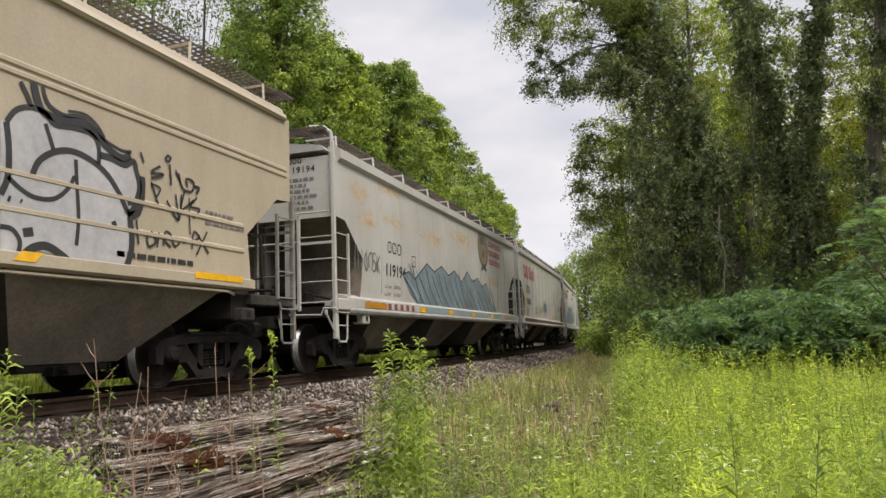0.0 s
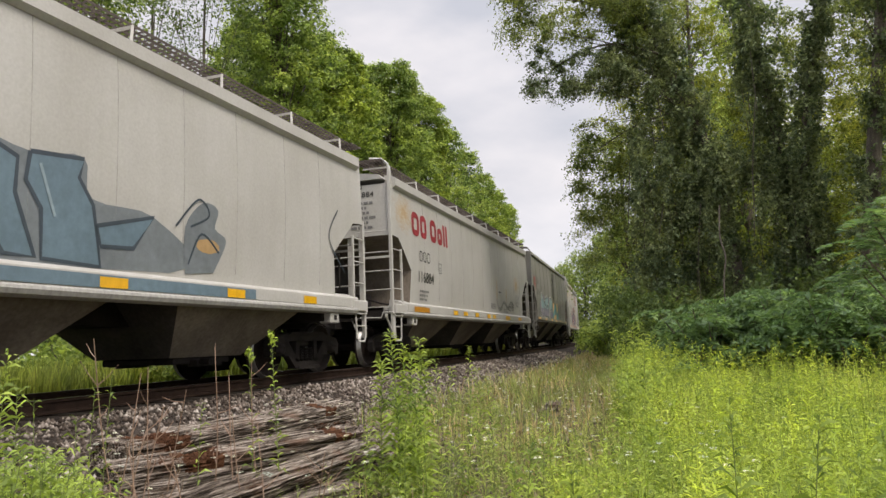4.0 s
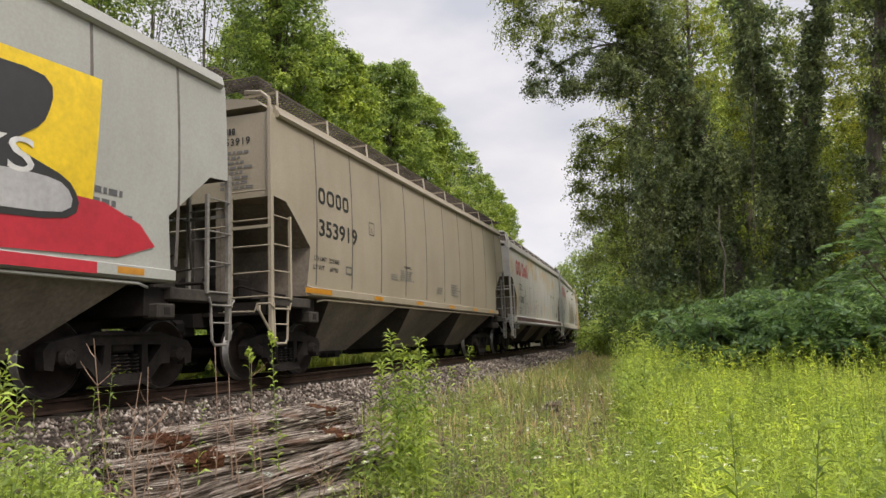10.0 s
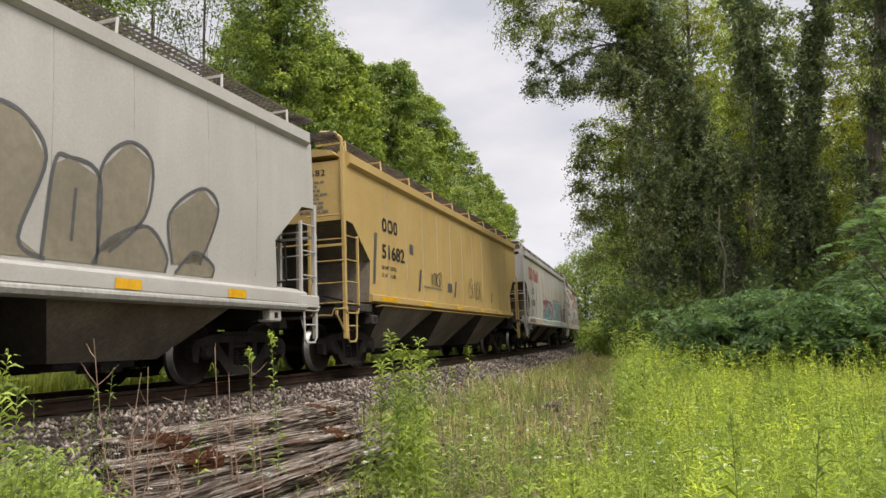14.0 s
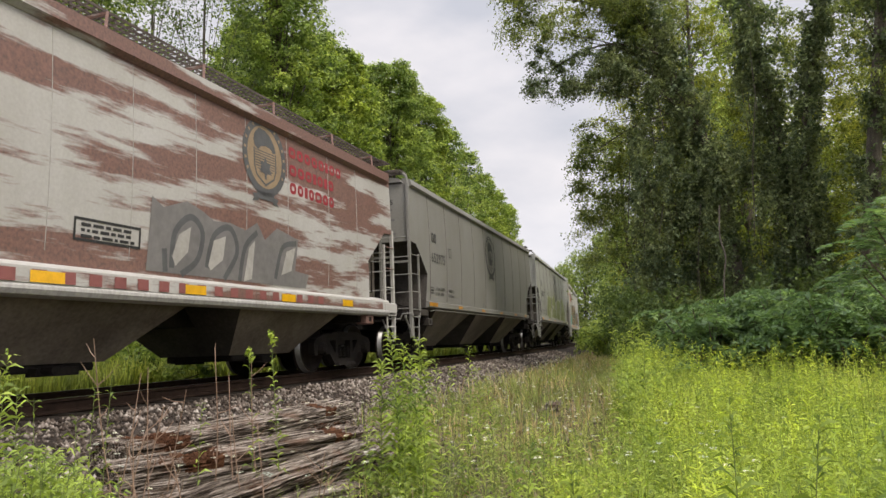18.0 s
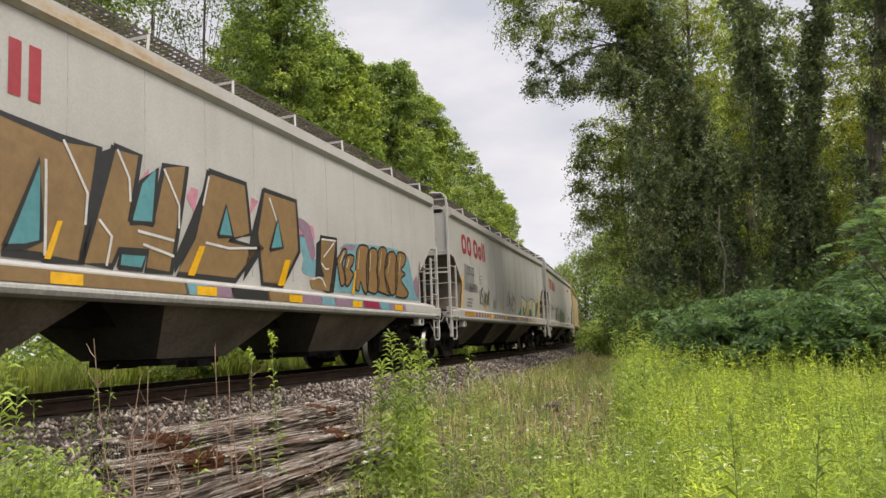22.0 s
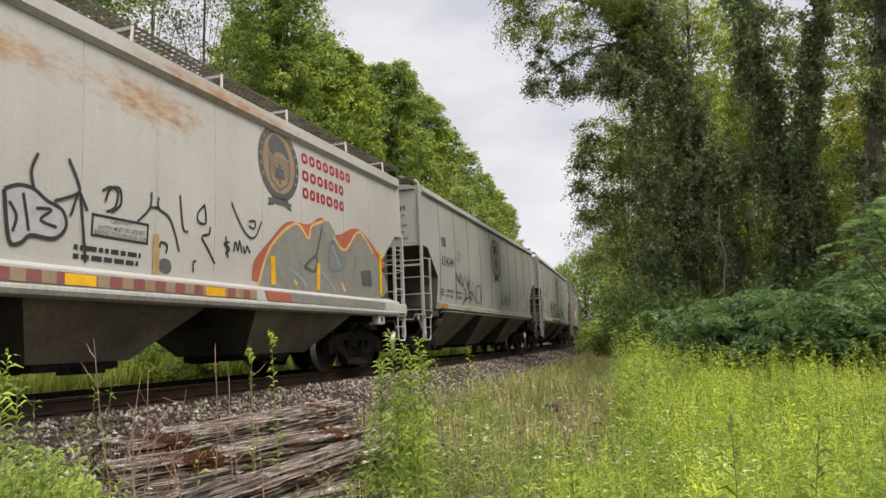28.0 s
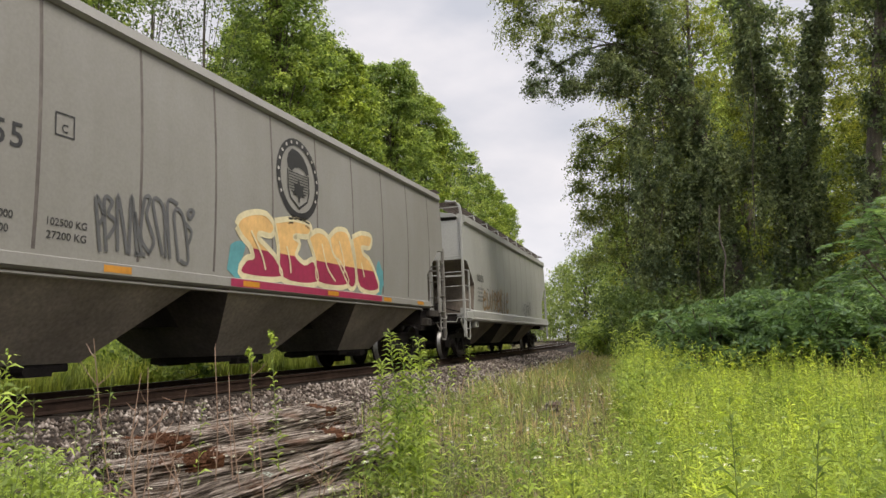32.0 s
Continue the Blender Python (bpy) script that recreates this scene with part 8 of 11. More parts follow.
    for y0, y1, mat in ((4.3, 5.0, P_RUSTP), (9.9, 11.3, P_BROWNP), (11.6, 12.4, P_GREYSP)):
        poly(s, [(y0, 1.215), (y1, 1.215), (y1 + 0.1, 1.35), (y0 + 0.1, 1.35)], mat, 0, "graffiti_patch", "", 1.688)
    u = c["U"]
    soo_lettering(u, "122634", True, "61400", "224600")
    slashes(u, P_OLDGOLD, [(1.4, 2.43)])
    frame_box(u, 7.12, 1.79, 8.01, 2.05, 0.03, P_BLACK)
    letters(u, "CAUTION", 7.40, 1.97, 7.72, 2.02, P_DGREY, 2, 0.004, slope=0.063)
    letters(u, "HATCH MUST BE OPENED", 7.22, 1.88, 7.95, 1.93, P_DGREY, 2, 0.004, slope=0.027)
    letters(u, "BEFORE DISCHARGING LOAD", 7.17, 1.82, 8.01, 1.87, P_DGREY, 2, 0.004, slope=0.012)
    bars(u, 6.9, 1.5, 7.9, 1.7, 2, P_BLACK, False, 22)
    poly(u, smooth_line([(10.23, 1.51), (10.27, 1.82), (10.69, 2.18), (11.19, 2.54), (11.89, 2.60), (12.36, 2.79), (12.89, 2.54), (13.82, 2.79), (14.77, 2.41), (14.84, 2.04), (10.58, 1.49)], 4), P_EMBER, 1)
    poly(u, smooth_line([(10.38, 1.45), (10.71, 2.09), (11.44, 2.56), (11.87, 2.34), (12.08, 2.61), (12.47, 2.72), (12.67, 2.73), (13.26, 2.30), (13.82, 2.67), (14.56, 2.39), (15.11, 1.49), (10.60, 1.45)], 4), P_STONEGREY, 2)
    line(u, [(10.38, 1.45), (10.71, 2.09), (11.44, 2.55), (11.87, 2.35), (11.98, 2.58), (12.41, 2.73)], 0.05, P_PEACH, 4)
    line(u, [(12.79, 2.49), (13.26, 2.30), (13.88, 2.73), (14.56, 2.36)], 0.05, P_PEACH, 4)
    line(u, [(11.29, 1.78), (11.68, 1.64), (11.86, 1.50)], 0.06, P_BLUELT, 4)
    line(u, [(12.15, 2.07), (12.37, 2.62)], 0.06, P_DGREY, 4)
    line(u, [(12.75, 2.40), (12.90, 2.15), (13.10, 1.97)], 0.06, P_BLUELT, 4)
    line(u, [(11.75, 1.85), (12.15, 2.07), (12.12, 1.80), (11.75, 1.85)], 0.06, P_DGREY, 4)
    line(u, [(12.70, 1.85), (13.16, 1.95), (12.75, 2.40), (12.60, 2.06), (12.70, 1.85)], 0.06, P_HAZE, 4)
    line(u, [(12.36, 1.82), (12.94, 1.49)], 0.06, P_BLUELT, 4)
    line(u, [(13.74, 2.24), (13.62, 1.76)], 0.06, P_HAZE, 4)
    line(u, [(11.43, 1.60), (11.54, 1.53)], 0.06, P_PEACH, 4)
    line(u, [(13.14, 1.67), (13.31, 1.51)], 0.06, P_PEACH, 4)
    poly(u, [(10.69, 1.93), (10.82, 1.94), (10.88, 1.49), (10.75, 1.48)], P_YELLOW, 6, "paint_slash")
    poly(u, [(12.18, 1.95), (12.29, 1.97), (12.31, 1.48), (12.20, 1.47)], P_YELLOW, 6, "paint_slash")
    poly(u, [(14.83, 2.45), (14.95, 2.47), (15.02, 1.52), (14.89, 1.51)], P_YELLOW, 6, "paint_slash")
    poly(u, [(13.96, 1.96), (14.43, 2.01), (14.51, 1.69), (14.06, 1.67)], P_DGREY, 6)
    poly(u, [(8.09, 1.94), (8.19, 1.94), (8.23, 1.45), (8.11, 1.45)], P_OLDGOLD, 3, "paint_slash")
    blob(u, 8.33, 1.56, 0.12, 0.10, P_DGREY, 4, 2, 18, 0.06)
    line(u, [(8.03, 2.45), (8.01, 2.25), (7.81, 2.05)], 0.03, P_BLACK, 4)
    line(u, [(8.16, 2.41), (8.16, 2.27), (8.35, 2.19), (8.48, 1.99), (8.57, 1.77)], 0.03, P_BLACK, 4)
    line(u, [(8.03, 2.26), (8.18, 2.28)], 0.03, P_BLACK, 4)
    line(u, [(8.55, 2.51), (8.63, 2.09), (8.73, 2.05)], 0.03, P_BLACK, 4)
    line(u, [(9.06, 2.47), (8.92, 2.33), (8.93, 2.22), (9.09, 2.22), (9.06, 2.45)], 0.03, P_BLACK, 4)
    line(u, [(9.18, 2.18), (9.17, 2.08), (9.02, 2.02), (9.16, 1.86), (9.32, 1.68)], 0.03, P_BLACK, 4)
    line(u, [(9.66, 2.61), (9.84, 2.37), (10.06, 2.18), (10.26, 2.17), (10.44, 2.44)], 0.03, P_BLACK, 4)
    line(u, [(10.10, 2.39), (10.26, 2.41), (10.24, 2.30), (10.10, 2.32)], 0.03, P_BLACK, 4)
    line(u, [(9.54, 2.09), (9.61, 1.79)], 0.03, P_BLACK, 4)
    line(u, [(9.63, 2.02), (9.51, 1.98), (9.64, 1.92), (9.54, 1.84)], 0.03, P_BLACK, 4)
    line(u, [(9.74, 1.89), (9.77, 2.04), (9.84, 1.92), (9.87, 2.07), (9.94, 1.89)], 0.03, P_BLACK, 4)
    line(u, [(9.96, 2.00), (10.02, 1.90), (10.06, 2.01), (10.15, 1.91)], 0.03, P_BLACK, 4)
    line(u, [(7.25, 2.32), (7.38, 2.39), (7.48, 2.34), (7.45, 2.17), (7.32, 2.09)], 0.03, P_BLACK, 4)
    line(u, [(8.21, 1.78), (8.23, 1.85), (8.34, 1.83), (8.33, 1.72)], 0.03, P_BLACK, 4)
    line(u, [(8.87, 1.52), (8.86, 1.66), (8.92, 1.67)], 0.03, P_BLACK, 4)
    spray(u, [(6.03, 2.11), (6.19, 2.18), (6.36, 2.17), (6.52, 2.08), (6.72, 2.01), (6.78, 1.84), (6.64, 1.70), (6.36, 1.70), (6.25, 1.61), (6.12, 1.63)], P_SILVER, P_BLACK, w=0.06)
    line(u, [(6.36, 2.17), (6.32, 2.36), (6.39, 2.55)], 0.035, P_BLACK, 5)
    line(u, [(6.77, 2.58), (6.90, 2.36), (6.91, 2.23), (6.61, 2.09)], 0.035, P_BLACK, 5)
    line(u, [(6.91, 2.23), (6.83, 1.97)], 0.035, P_BLACK, 5)
    line(u, [(6.94, 2.24), (7.07, 1.49)], 0.035, P_BLACK, 5)
    line(u, [(7.30, 2.21), (7.36, 2.36), (7.51, 2.39), (7.53, 2.21), (7.40, 2.10)], 0.035, P_BLACK, 5)
    line(u, [(6.09, 2.00), (6.18, 1.87), (6.15, 1.71)], 0.035, P_BLACK, 5)
    line(u, [(6.40, 1.98), (6.58, 1.99), (6.46, 1.87), (6.66, 1.82)], 0.035, P_BLACK, 5)
    line(u, [(6.94, 2.24), (7.05, 2.06)], 0.035, P_BLACK, 5)
    line(u, [(6.24, 2.11), (6.33, 1.74)], 0.035, P_BLACK, 5)
    stripes(u, 1.2, 10.4)
    for i in range(25):
        poly(u, [(1.38 + 0.36 * i, 1.22), (1.55 + 0.36 * i, 1.22), (1.55 + 0.36 * i, 1.35), (1.38 + 0.36 * i, 1.35)], P_TANFILL, 0, "reflector_stripe", "", 1.693)
    poly(u, [(10.5, 1.215), (14.9, 1.215), (15.0, 1.36), (10.4, 1.36)], P_STONEGREY, 0, "graffiti_patch", "", 1.6955)
    poly(u, [(10.5, 1.215), (11.2, 1.215), (11.1, 1.36), (10.4, 1.36)], P_EMBER, 0, "graffiti_patch", "", 1.6975)
    tag(u, 1.8, 2.0, 2.5, 2.4, P_WHITE, 4, 123, 0.03)
    y = c["Y"]
    mark_blocks(y, (0.55, 0.6, 0.6, 0.55), 1.7, 2.35, 2.5, 2.58, P_BLACK)
    bars(y, 1.7, 1.7, 2.6, 2.2, 4, P_GREYINK, False, 23)
    tag(y, 2.4, 1.5, 6.5, 2.2, P_BROWN, 8, 131, 0.09)
    tag(y, 2.4, 1.5, 6.5, 2.1, P_DGREY, 9, 132, 0.04)
    tag(y, 9.6, 1.5, 11.4, 2.0, P_DGREY, 5, 133, 0.05)
    # L and T: yellow cars
    for key, num in (("L", "51682"), ("T", "51578")):
        o = c[key]
        mark_blocks(o, (0.62, 0.8, 0.55), 1.98, 2.93, 2.86, 3.23, P_BLACK, label="black company initials as plain shapes")
        letters(o, num, 1.95, 2.34, 3.27, 2.64, P_BLACK, 1, 0.025)
        letters(o, "LD LMT " + ("223700" if key == "L" else "223600"), 1.9, 2.1, 2.75, 2.18, P_BLACK, 1, 0.01)
        letters(o, "LT WT    62300", 1.9, 1.93, 2.7, 2.01, P_BLACK, 1, 0.01)
        poly(o, [(3.65, 2.6), (3.9, 2.6), (3.9, 2.84), (3.65, 2.84)], P_DGREY)
        slashes(o, P_DGREY, [(1.4, 2.84), (4.2, 2.28), (7.2, 2.2), (11.4, 2.1)], 1.75)
        tag(o, 5.2, 1.95, 6.1, 2.3, P_BLACK, 5, 141, 0.03)
        tag(o, 8.6, 1.8, 10.2, 2.3, P_BLACK, 6, 142, 0.03)
        bars(o, 4.6, 1.85, 6.2, 1.92, 1, P_GREYINK, False, 24)
        poly(o, [(6.6, 1.85), (7.0, 1.85), (7.0, 2.1), (6.6, 2.1)], P_DGREY)
        end_lettering(o, num, (0.62, 0.8, 0.55))
        poly(o, [(1.7, 1.40), (2.55, 1.40), (2.55, 1.49), (1.7, 1.49)], P_YELLOW, 0, "reflector", "", 1.664)
        reflectors(o, P_YELLOW, 0, 1.40, 1.48, 1.664, (4.4, 7.2, 9.8, 12.2), 0.5)
    # O, P, V, W, X: ribbed grey cars
    cp_lettering(c["O"], "652975", "59700", "226300", ("102600 KG", "27700 KG"))
    tag(c["O"], 9.6, 1.6, 10.6, 2.1, P_GREYINK, 4, 151, 0.02)
    p = c["P"]
    cp_lettering(p, "650519", "59600", "226600", ("102750 KG", "26950 KG"))
    spray(p, [(3.75, 2.70), (4.01, 2.66), (4.40, 2.67), (4.89, 2.74), (5.39, 2.68), (5.89, 2.79), (5.67, 2.54), (5.59, 2.37), (5.75, 2.24), (5.78, 2.06), (5.97, 2.06), (6.00, 1.62), (5.27, 1.56), (4.08, 1.56), (3.74, 1.75), (3.65, 1.93), (3.71, 2.15), (3.84, 2.34), (3.86, 2.50)], P_BONE, P_GREYINK, w=0.03)
    spray(p, [(4.02, 2.57), (4.44, 2.62), (4.89, 2.69), (5.35, 2.62), (5.70, 2.68), (5.54, 2.47), (5.51, 2.34), (5.66, 2.20), (5.65, 2.03), (5.45, 1.98), (5.39, 1.85), (5.43, 1.60), (4.28, 1.58), (4.01, 1.71), (3.90, 1.94), (3.97, 2.14), (4.07, 2.36), (4.08, 2.47)], P_OLIVE, P_OLIVE, w=0.02, layer=5)
    line(p, [(4.50, 2.31), (4.59, 2.02), (4.58, 1.77), (4.70, 1.59)], 0.05, P_BONE, 8)
    line(p, [(4.60, 2.00), (5.06, 2.03), (5.00, 2.36)], 0.05, P_BONE, 8)
    line(p, [(5.00, 2.34), (5.04, 2.05), (5.18, 1.63)], 0.05, P_BONE, 8)
    line(p, [(5.07, 2.50), (4.97, 2.63), (4.92, 2.69)], 0.05, P_BONE, 8)
    poly(p, smooth_line([(4.39, 1.97), (4.46, 2.05), (4.51, 1.89)], 4), P_DGREY, 8)
    spray(p, [(6.04, 2.41), (6.09, 2.56), (6.35, 2.70), (6.77, 2.77), (7.23, 2.73), (7.52, 2.56), (7.72, 2.28), (7.46, 2.09), (7.89, 2.09), (8.15, 1.87), (8.28, 1.60), (6.16, 1.59), (6.21, 1.87), (6.36, 2.09), (6.65, 2.19), (6.38, 2.24), (6.14, 2.18)], P_OLIVE, P_BONE, w=0.07, halo=P_GREYINK, hw=0.13)
    line(p, [(6.19, 2.18), (6.59, 2.24), (6.98, 2.17), (7.35, 2.02)], 0.035, P_BONE, 8)
    line(p, [(6.49, 2.56), (6.71, 2.14), (6.91, 1.63)], 0.035, P_BONE, 8)
    line(p, [(7.12, 2.48), (6.93, 2.14), (6.86, 1.76)], 0.035, P_BONE, 8)
    line(p, [(6.50, 1.60), (6.31, 1.77), (6.34, 1.96), (6.60, 2.16)], 0.035, P_BONE, 8)
    line(p, [(7.30, 1.63), (7.40, 1.87), (7.23, 2.05), (6.98, 2.14)], 0.035, P_BONE, 8)
    line(p, [(7.63, 1.89), (7.80, 1.96), (7.96, 1.85), (7.81, 1.72), (7.66, 1.80)], 0.035, P_BONE, 8)
    spray(p, [(8.19, 2.65), (8.61, 2.61), (9.37, 2.73), (9.88, 2.67), (10.44, 2.74), (10.17, 2.43), (10.24, 2.18), (10.47, 2.00), (10.71, 1.49), (8.65, 1.51), (8.28, 1.65), (8.17, 1.83), (8.26, 2.09), (8.34, 2.32)], P_BONE, P_GREYINK, w=0.03)
    spray(p, [(8.42, 2.54), (9.32, 2.65), (9.88, 2.61), (10.31, 2.63), (10.05, 2.39), (10.13, 2.13), (9.87, 1.95), (9.98, 1.54), (8.77, 1.58), (8.40, 1.72), (8.31, 1.87), (8.39, 2.11), (8.49, 2.38)], P_OLIVE, P_OLIVE, w=0.02, layer=5)
    spray(p, [(10.72, 2.47), (10.84, 2.70), (11.27, 2.84), (11.89, 2.86), (12.38, 2.62), (12.60, 2.25), (12.90, 2.09), (13.27, 1.47), (10.80, 1.49), (10.72, 1.83), (10.85, 2.08), (11.09, 2.31)], P_OLIVE, P_BONE, w=0.07, halo=P_GREYINK, hw=0.13)
    line(p, [(8.93, 2.30), (8.94, 2.00), (9.06, 1.66)], 0.04, P_BONE, 8)
    line(p, [(9.01, 1.98), (9.46, 2.00), (9.40, 2.36)], 0.04, P_BONE, 8)
    line(p, [(11.59, 2.44), (11.72, 1.55)], 0.04, P_BONE, 8)
    line(p, [(11.27, 2.73), (11.59, 2.44), (11.88, 2.71)], 0.04, P_BONE, 8)
    line(p, [(11.09, 1.54), (10.90, 1.88), (11.16, 2.29)], 0.04, P_BONE, 8)
    line(p, [(12.23, 1.54), (12.11, 2.13), (11.67, 2.38)], 0.04, P_BONE, 8)
    line(p, [(12.58, 1.71), (12.75, 1.88), (12.94, 1.69), (12.71, 1.60)], 0.04, P_BONE, 8)
    tag(p, 2.1, 2.15, 2.7, 2.4, P_GREYINK, 4, 152, 0.02)
    v = c["V"]
    cp_lettering(v, "654349", "59000", "226200", ("102550 KG", "27150 KG"))
    line(v, [(2.97, 2.48), (3.00, 2.08), (3.07, 1.68)], 0.05, P_DGREY, 4)
    line(v, [(2.97, 2.44), (3.11, 2.29), (3.27, 2.19)], 0.05, P_DGREY, 4)
    line(v, [(3.26, 2.40), (3.34, 2.17), (3.45, 2.46), (3.53, 2.06)], 0.05, P_DGREY, 4)
    line(v, [(3.54, 2.11), (3.72, 2.16)], 0.05, P_DGREY, 4)
    line(v, [(3.91, 2.44), (3.75, 2.09), (3.92, 1.98), (3.91, 1.70), (3.56, 1.49)], 0.05, P_DGREY, 4)
    line(v, [(4.25, 2.45), (3.99, 1.68), (4.40, 2.03), (4.15, 2.33), (4.61, 1.64)], 0.05, P_DGREY, 4)
    line(v, [(4.21, 2.44), (4.18, 2.15)], 0.04, P_DGREY, 4)
    line(v, [(4.55, 2.35), (4.37, 1.98), (4.70, 1.97), (4.50, 1.78)], 0.05, P_DGREY, 4)
    line(v, [(4.81, 2.28), (4.61, 2.01), (4.99, 1.85)], 0.05, P_DGREY, 4)
    line(v, [(5.01, 2.16), (4.89, 1.89), (5.22, 1.69), (5.24, 2.13)], 0.05, P_DGREY, 4)
    line(v, [(5.16, 2.07), (5.46, 2.24), (5.77, 2.14), (5.80, 1.82), (5.56, 1.66), (5.24, 1.77), (5.21, 2.05)], 0.045, P_DGREY, 4)
    line(v, [(5.47, 2.16), (5.81, 2.20), (5.97, 1.72)], 0.03, P_DGREY, 4)
    line(v, [(3.56, 1.49), (3.91, 1.71), (4.34, 1.79), (4.77, 1.72)], 0.05, P_DGREY, 4)
    line(v, [(3.60, 2.32), (3.69, 2.35)], 0.04, P_DGREY, 4)
    line(v, [(3.61, 2.22), (3.68, 2.24)], 0.04, P_DGREY, 4)
    line(v, [(4.61, 1.85), (4.68, 1.79)], 0.03, P_DGREY, 4)
    tag(v, 8.9, 1.75, 10.4, 2.15, P_BLACK, 6, 163, 0.04)
    tag(v, 12.5, 1.75, 13.5, 2.5, P_WHITE, 4, 164, 0.05)
    w = c["W"]
    cp_lettering(w, "654199", "60000", "226000", ("102500 KG", "27200 KG"))
    blob(w, 4.09, 2.06, 0.12, 0.08, P_PURPLE, 410, 1, 18, 0.06)
    blob(w, 5.19, 2.10, 0.19, 0.12, P_PURPLE, 545, 1, 18, 0.06)
    blob(w, 6.24, 2.07, 0.19, 0.10, P_PURPLE, 650, 1, 18, 0.06)
    blob(w, 8.66, 2.10, 0.22, 0.10, P_PURPLE, 835, 1, 18, 0.06)
    spray(w, [(4.27, 2.19), (4.38, 2.39), (4.69, 2.50), (5.00, 2.46), (5.09, 2.29), (4.91, 2.15), (4.59, 2.08), (4.93, 2.07), (5.12, 1.98), (5.48, 1.85), (5.60, 1.61), (4.32, 1.61), (4.44, 1.85), (4.32, 2.04)], P_MAROON, P_MAROON, w=0.02, halo=P_WHITE, hw=0.17)
    spray(w, [(5.46, 2.43), (5.65, 2.53), (5.86, 2.48), (5.94, 2.26), (6.18, 2.45), (6.40, 2.42), (6.42, 2.14), (6.16, 1.95), (6.52, 1.77), (6.49, 1.58), (5.60, 1.61), (5.66, 1.90), (5.46, 2.14)], P_MAROON, P_MAROON, w=0.02, halo=P_WHITE, hw=0.17)
    spray(w, [(6.64, 2.39), (7.05, 2.51), (7.44, 2.46), (7.53, 2.27), (7.17, 2.13), (7.52, 2.03), (7.67, 1.80), (7.43, 1.65), (6.60, 1.59), (6.61, 1.72), (6.86, 1.87), (6.58, 2.03), (6.54, 2.25)], P_MAROON, P_MAROON, w=0.02, halo=P_WHITE, hw=0.17)
    spray(w, [(7.79, 2.44), (8.06, 2.56), (8.31, 2.36), (8.96, 1.91), (9.38, 1.67), (7.77, 1.64), (7.74, 1.95), (7.88, 2.24)], P_MAROON, P_MAROON, w=0.02, halo=P_WHITE, hw=0.17)
    poly(w, smooth_line([(4.62, 1.77), (4.85, 1.84), (5.08, 1.79), (5.02, 1.69), (4.73, 1.67)], 4), P_WHITE, 6)
    poly(w, smooth_line([(5.96, 1.72), (6.08, 1.85), (6.20, 1.81), (6.20, 1.62), (6.05, 1.61)], 4), P_WHITE, 6)
    poly(w, smooth_line([(8.04, 1.90), (8.14, 2.05), (8.32, 1.93)], 4), P_WHITE, 6)
    poly(w, smooth_line([(6.85, 2.19), (7.08, 2.27), (7.21, 2.23), (6.98, 2.12)], 4), P_WHITE, 6)
    blob(w, 4.96, 2.42, 0.12, 0.07, P_TEAL, 525, 7, 18, 0.06)
    blob(w, 4.76, 2.33, 0.08, 0.05, P_TEAL, 500, 7, 18, 0.06)
    blob(w, 3.89, 1.96, 0.11, 0.08, P_TEAL, 378, 7, 18, 0.06)
    blob(w, 4.19, 1.80, 0.13, 0.09, P_TEAL, 415, 7, 18, 0.06)
    blob(w, 3.94, 1.65, 0.05, 0.04, P_TEAL, 375, 7, 18, 0.06)
    blob(w, 5.49, 1.81, 0.11, 0.06, P_TEAL, 570, 7, 18, 0.06)
    blob(w, 6.42, 2.49, 0.12, 0.06, P_TEAL, 672, 7, 18, 0.06)
    blob(w, 6.28, 2.32, 0.09, 0.05, P_TEAL, 658, 7, 18, 0.06)
    blob(w, 6.62, 2.24, 0.08, 0.04, P_TEAL, 687, 7, 18, 0.06)
    blob(w, 7.59, 1.90, 0.12, 0.06, P_TEAL, 758, 7, 18, 0.06)
    blob(w, 7.90, 1.75, 0.08, 0.04, P_TEAL, 777, 7, 18, 0.06)
    spray(w, [(9.72, 2.17), (9.83, 2.26), (10.10, 2.16), (10.21, 1.89), (10.28, 2.22), (10.39, 2.36), (10.62, 2.21), (10.63, 1.83), (10.27, 1.73), (9.89, 1.82)], P_MAROON, P_BLACK, w=0.02, halo=P_WHITE, hw=0.12)
    spray(w, [(10.54, 2.12), (10.72, 2.22), (10.88, 2.02), (11.11, 2.19), (11.05, 1.95), (11.30, 1.73), (10.96, 1.77), (10.78, 1.70)], P_MAROON, P_BLACK, w=0.02, halo=P_WHITE, hw=0.12)
    blob(w, 9.72, 1.69, 0.09, 0.04, P_MAROON, 890, 5, 18, 0.06)
    blob(w, 11.42, 1.71, 0.11, 0.04, P_MAROON, 975, 5, 18, 0.06)
    blob(w, 11.75, 1.64, 0.09, 0.03, P_MAROON, 988, 5, 18, 0.06)
    blob(w, 9.53, 1.64, 0.07, 0.03, P_MAROON, 878, 5, 18, 0.06)
    blob(w, 9.71, 2.01, 0.16, 0.07, P_TEAL, 895, 1, 18, 0.06)
    blob(w, 11.44, 1.98, 0.16, 0.06, P_TEAL, 980, 1, 18, 0.06)
    blob(w, 12.18, 1.57, 0.12, 0.05, P_TEAL, 1005, 1, 18, 0.06)
    poly(w, [(4.45, 1.385), (8.75, 1.385), (8.75, 1.50), (4.45, 1.50)], P_MAROON, 0, "graffiti_patch", "", 1.6622)
    x = c["X"]
    cp_lettering(x, "653255", "60000", "226000", ("102500 KG", "27200 KG"))
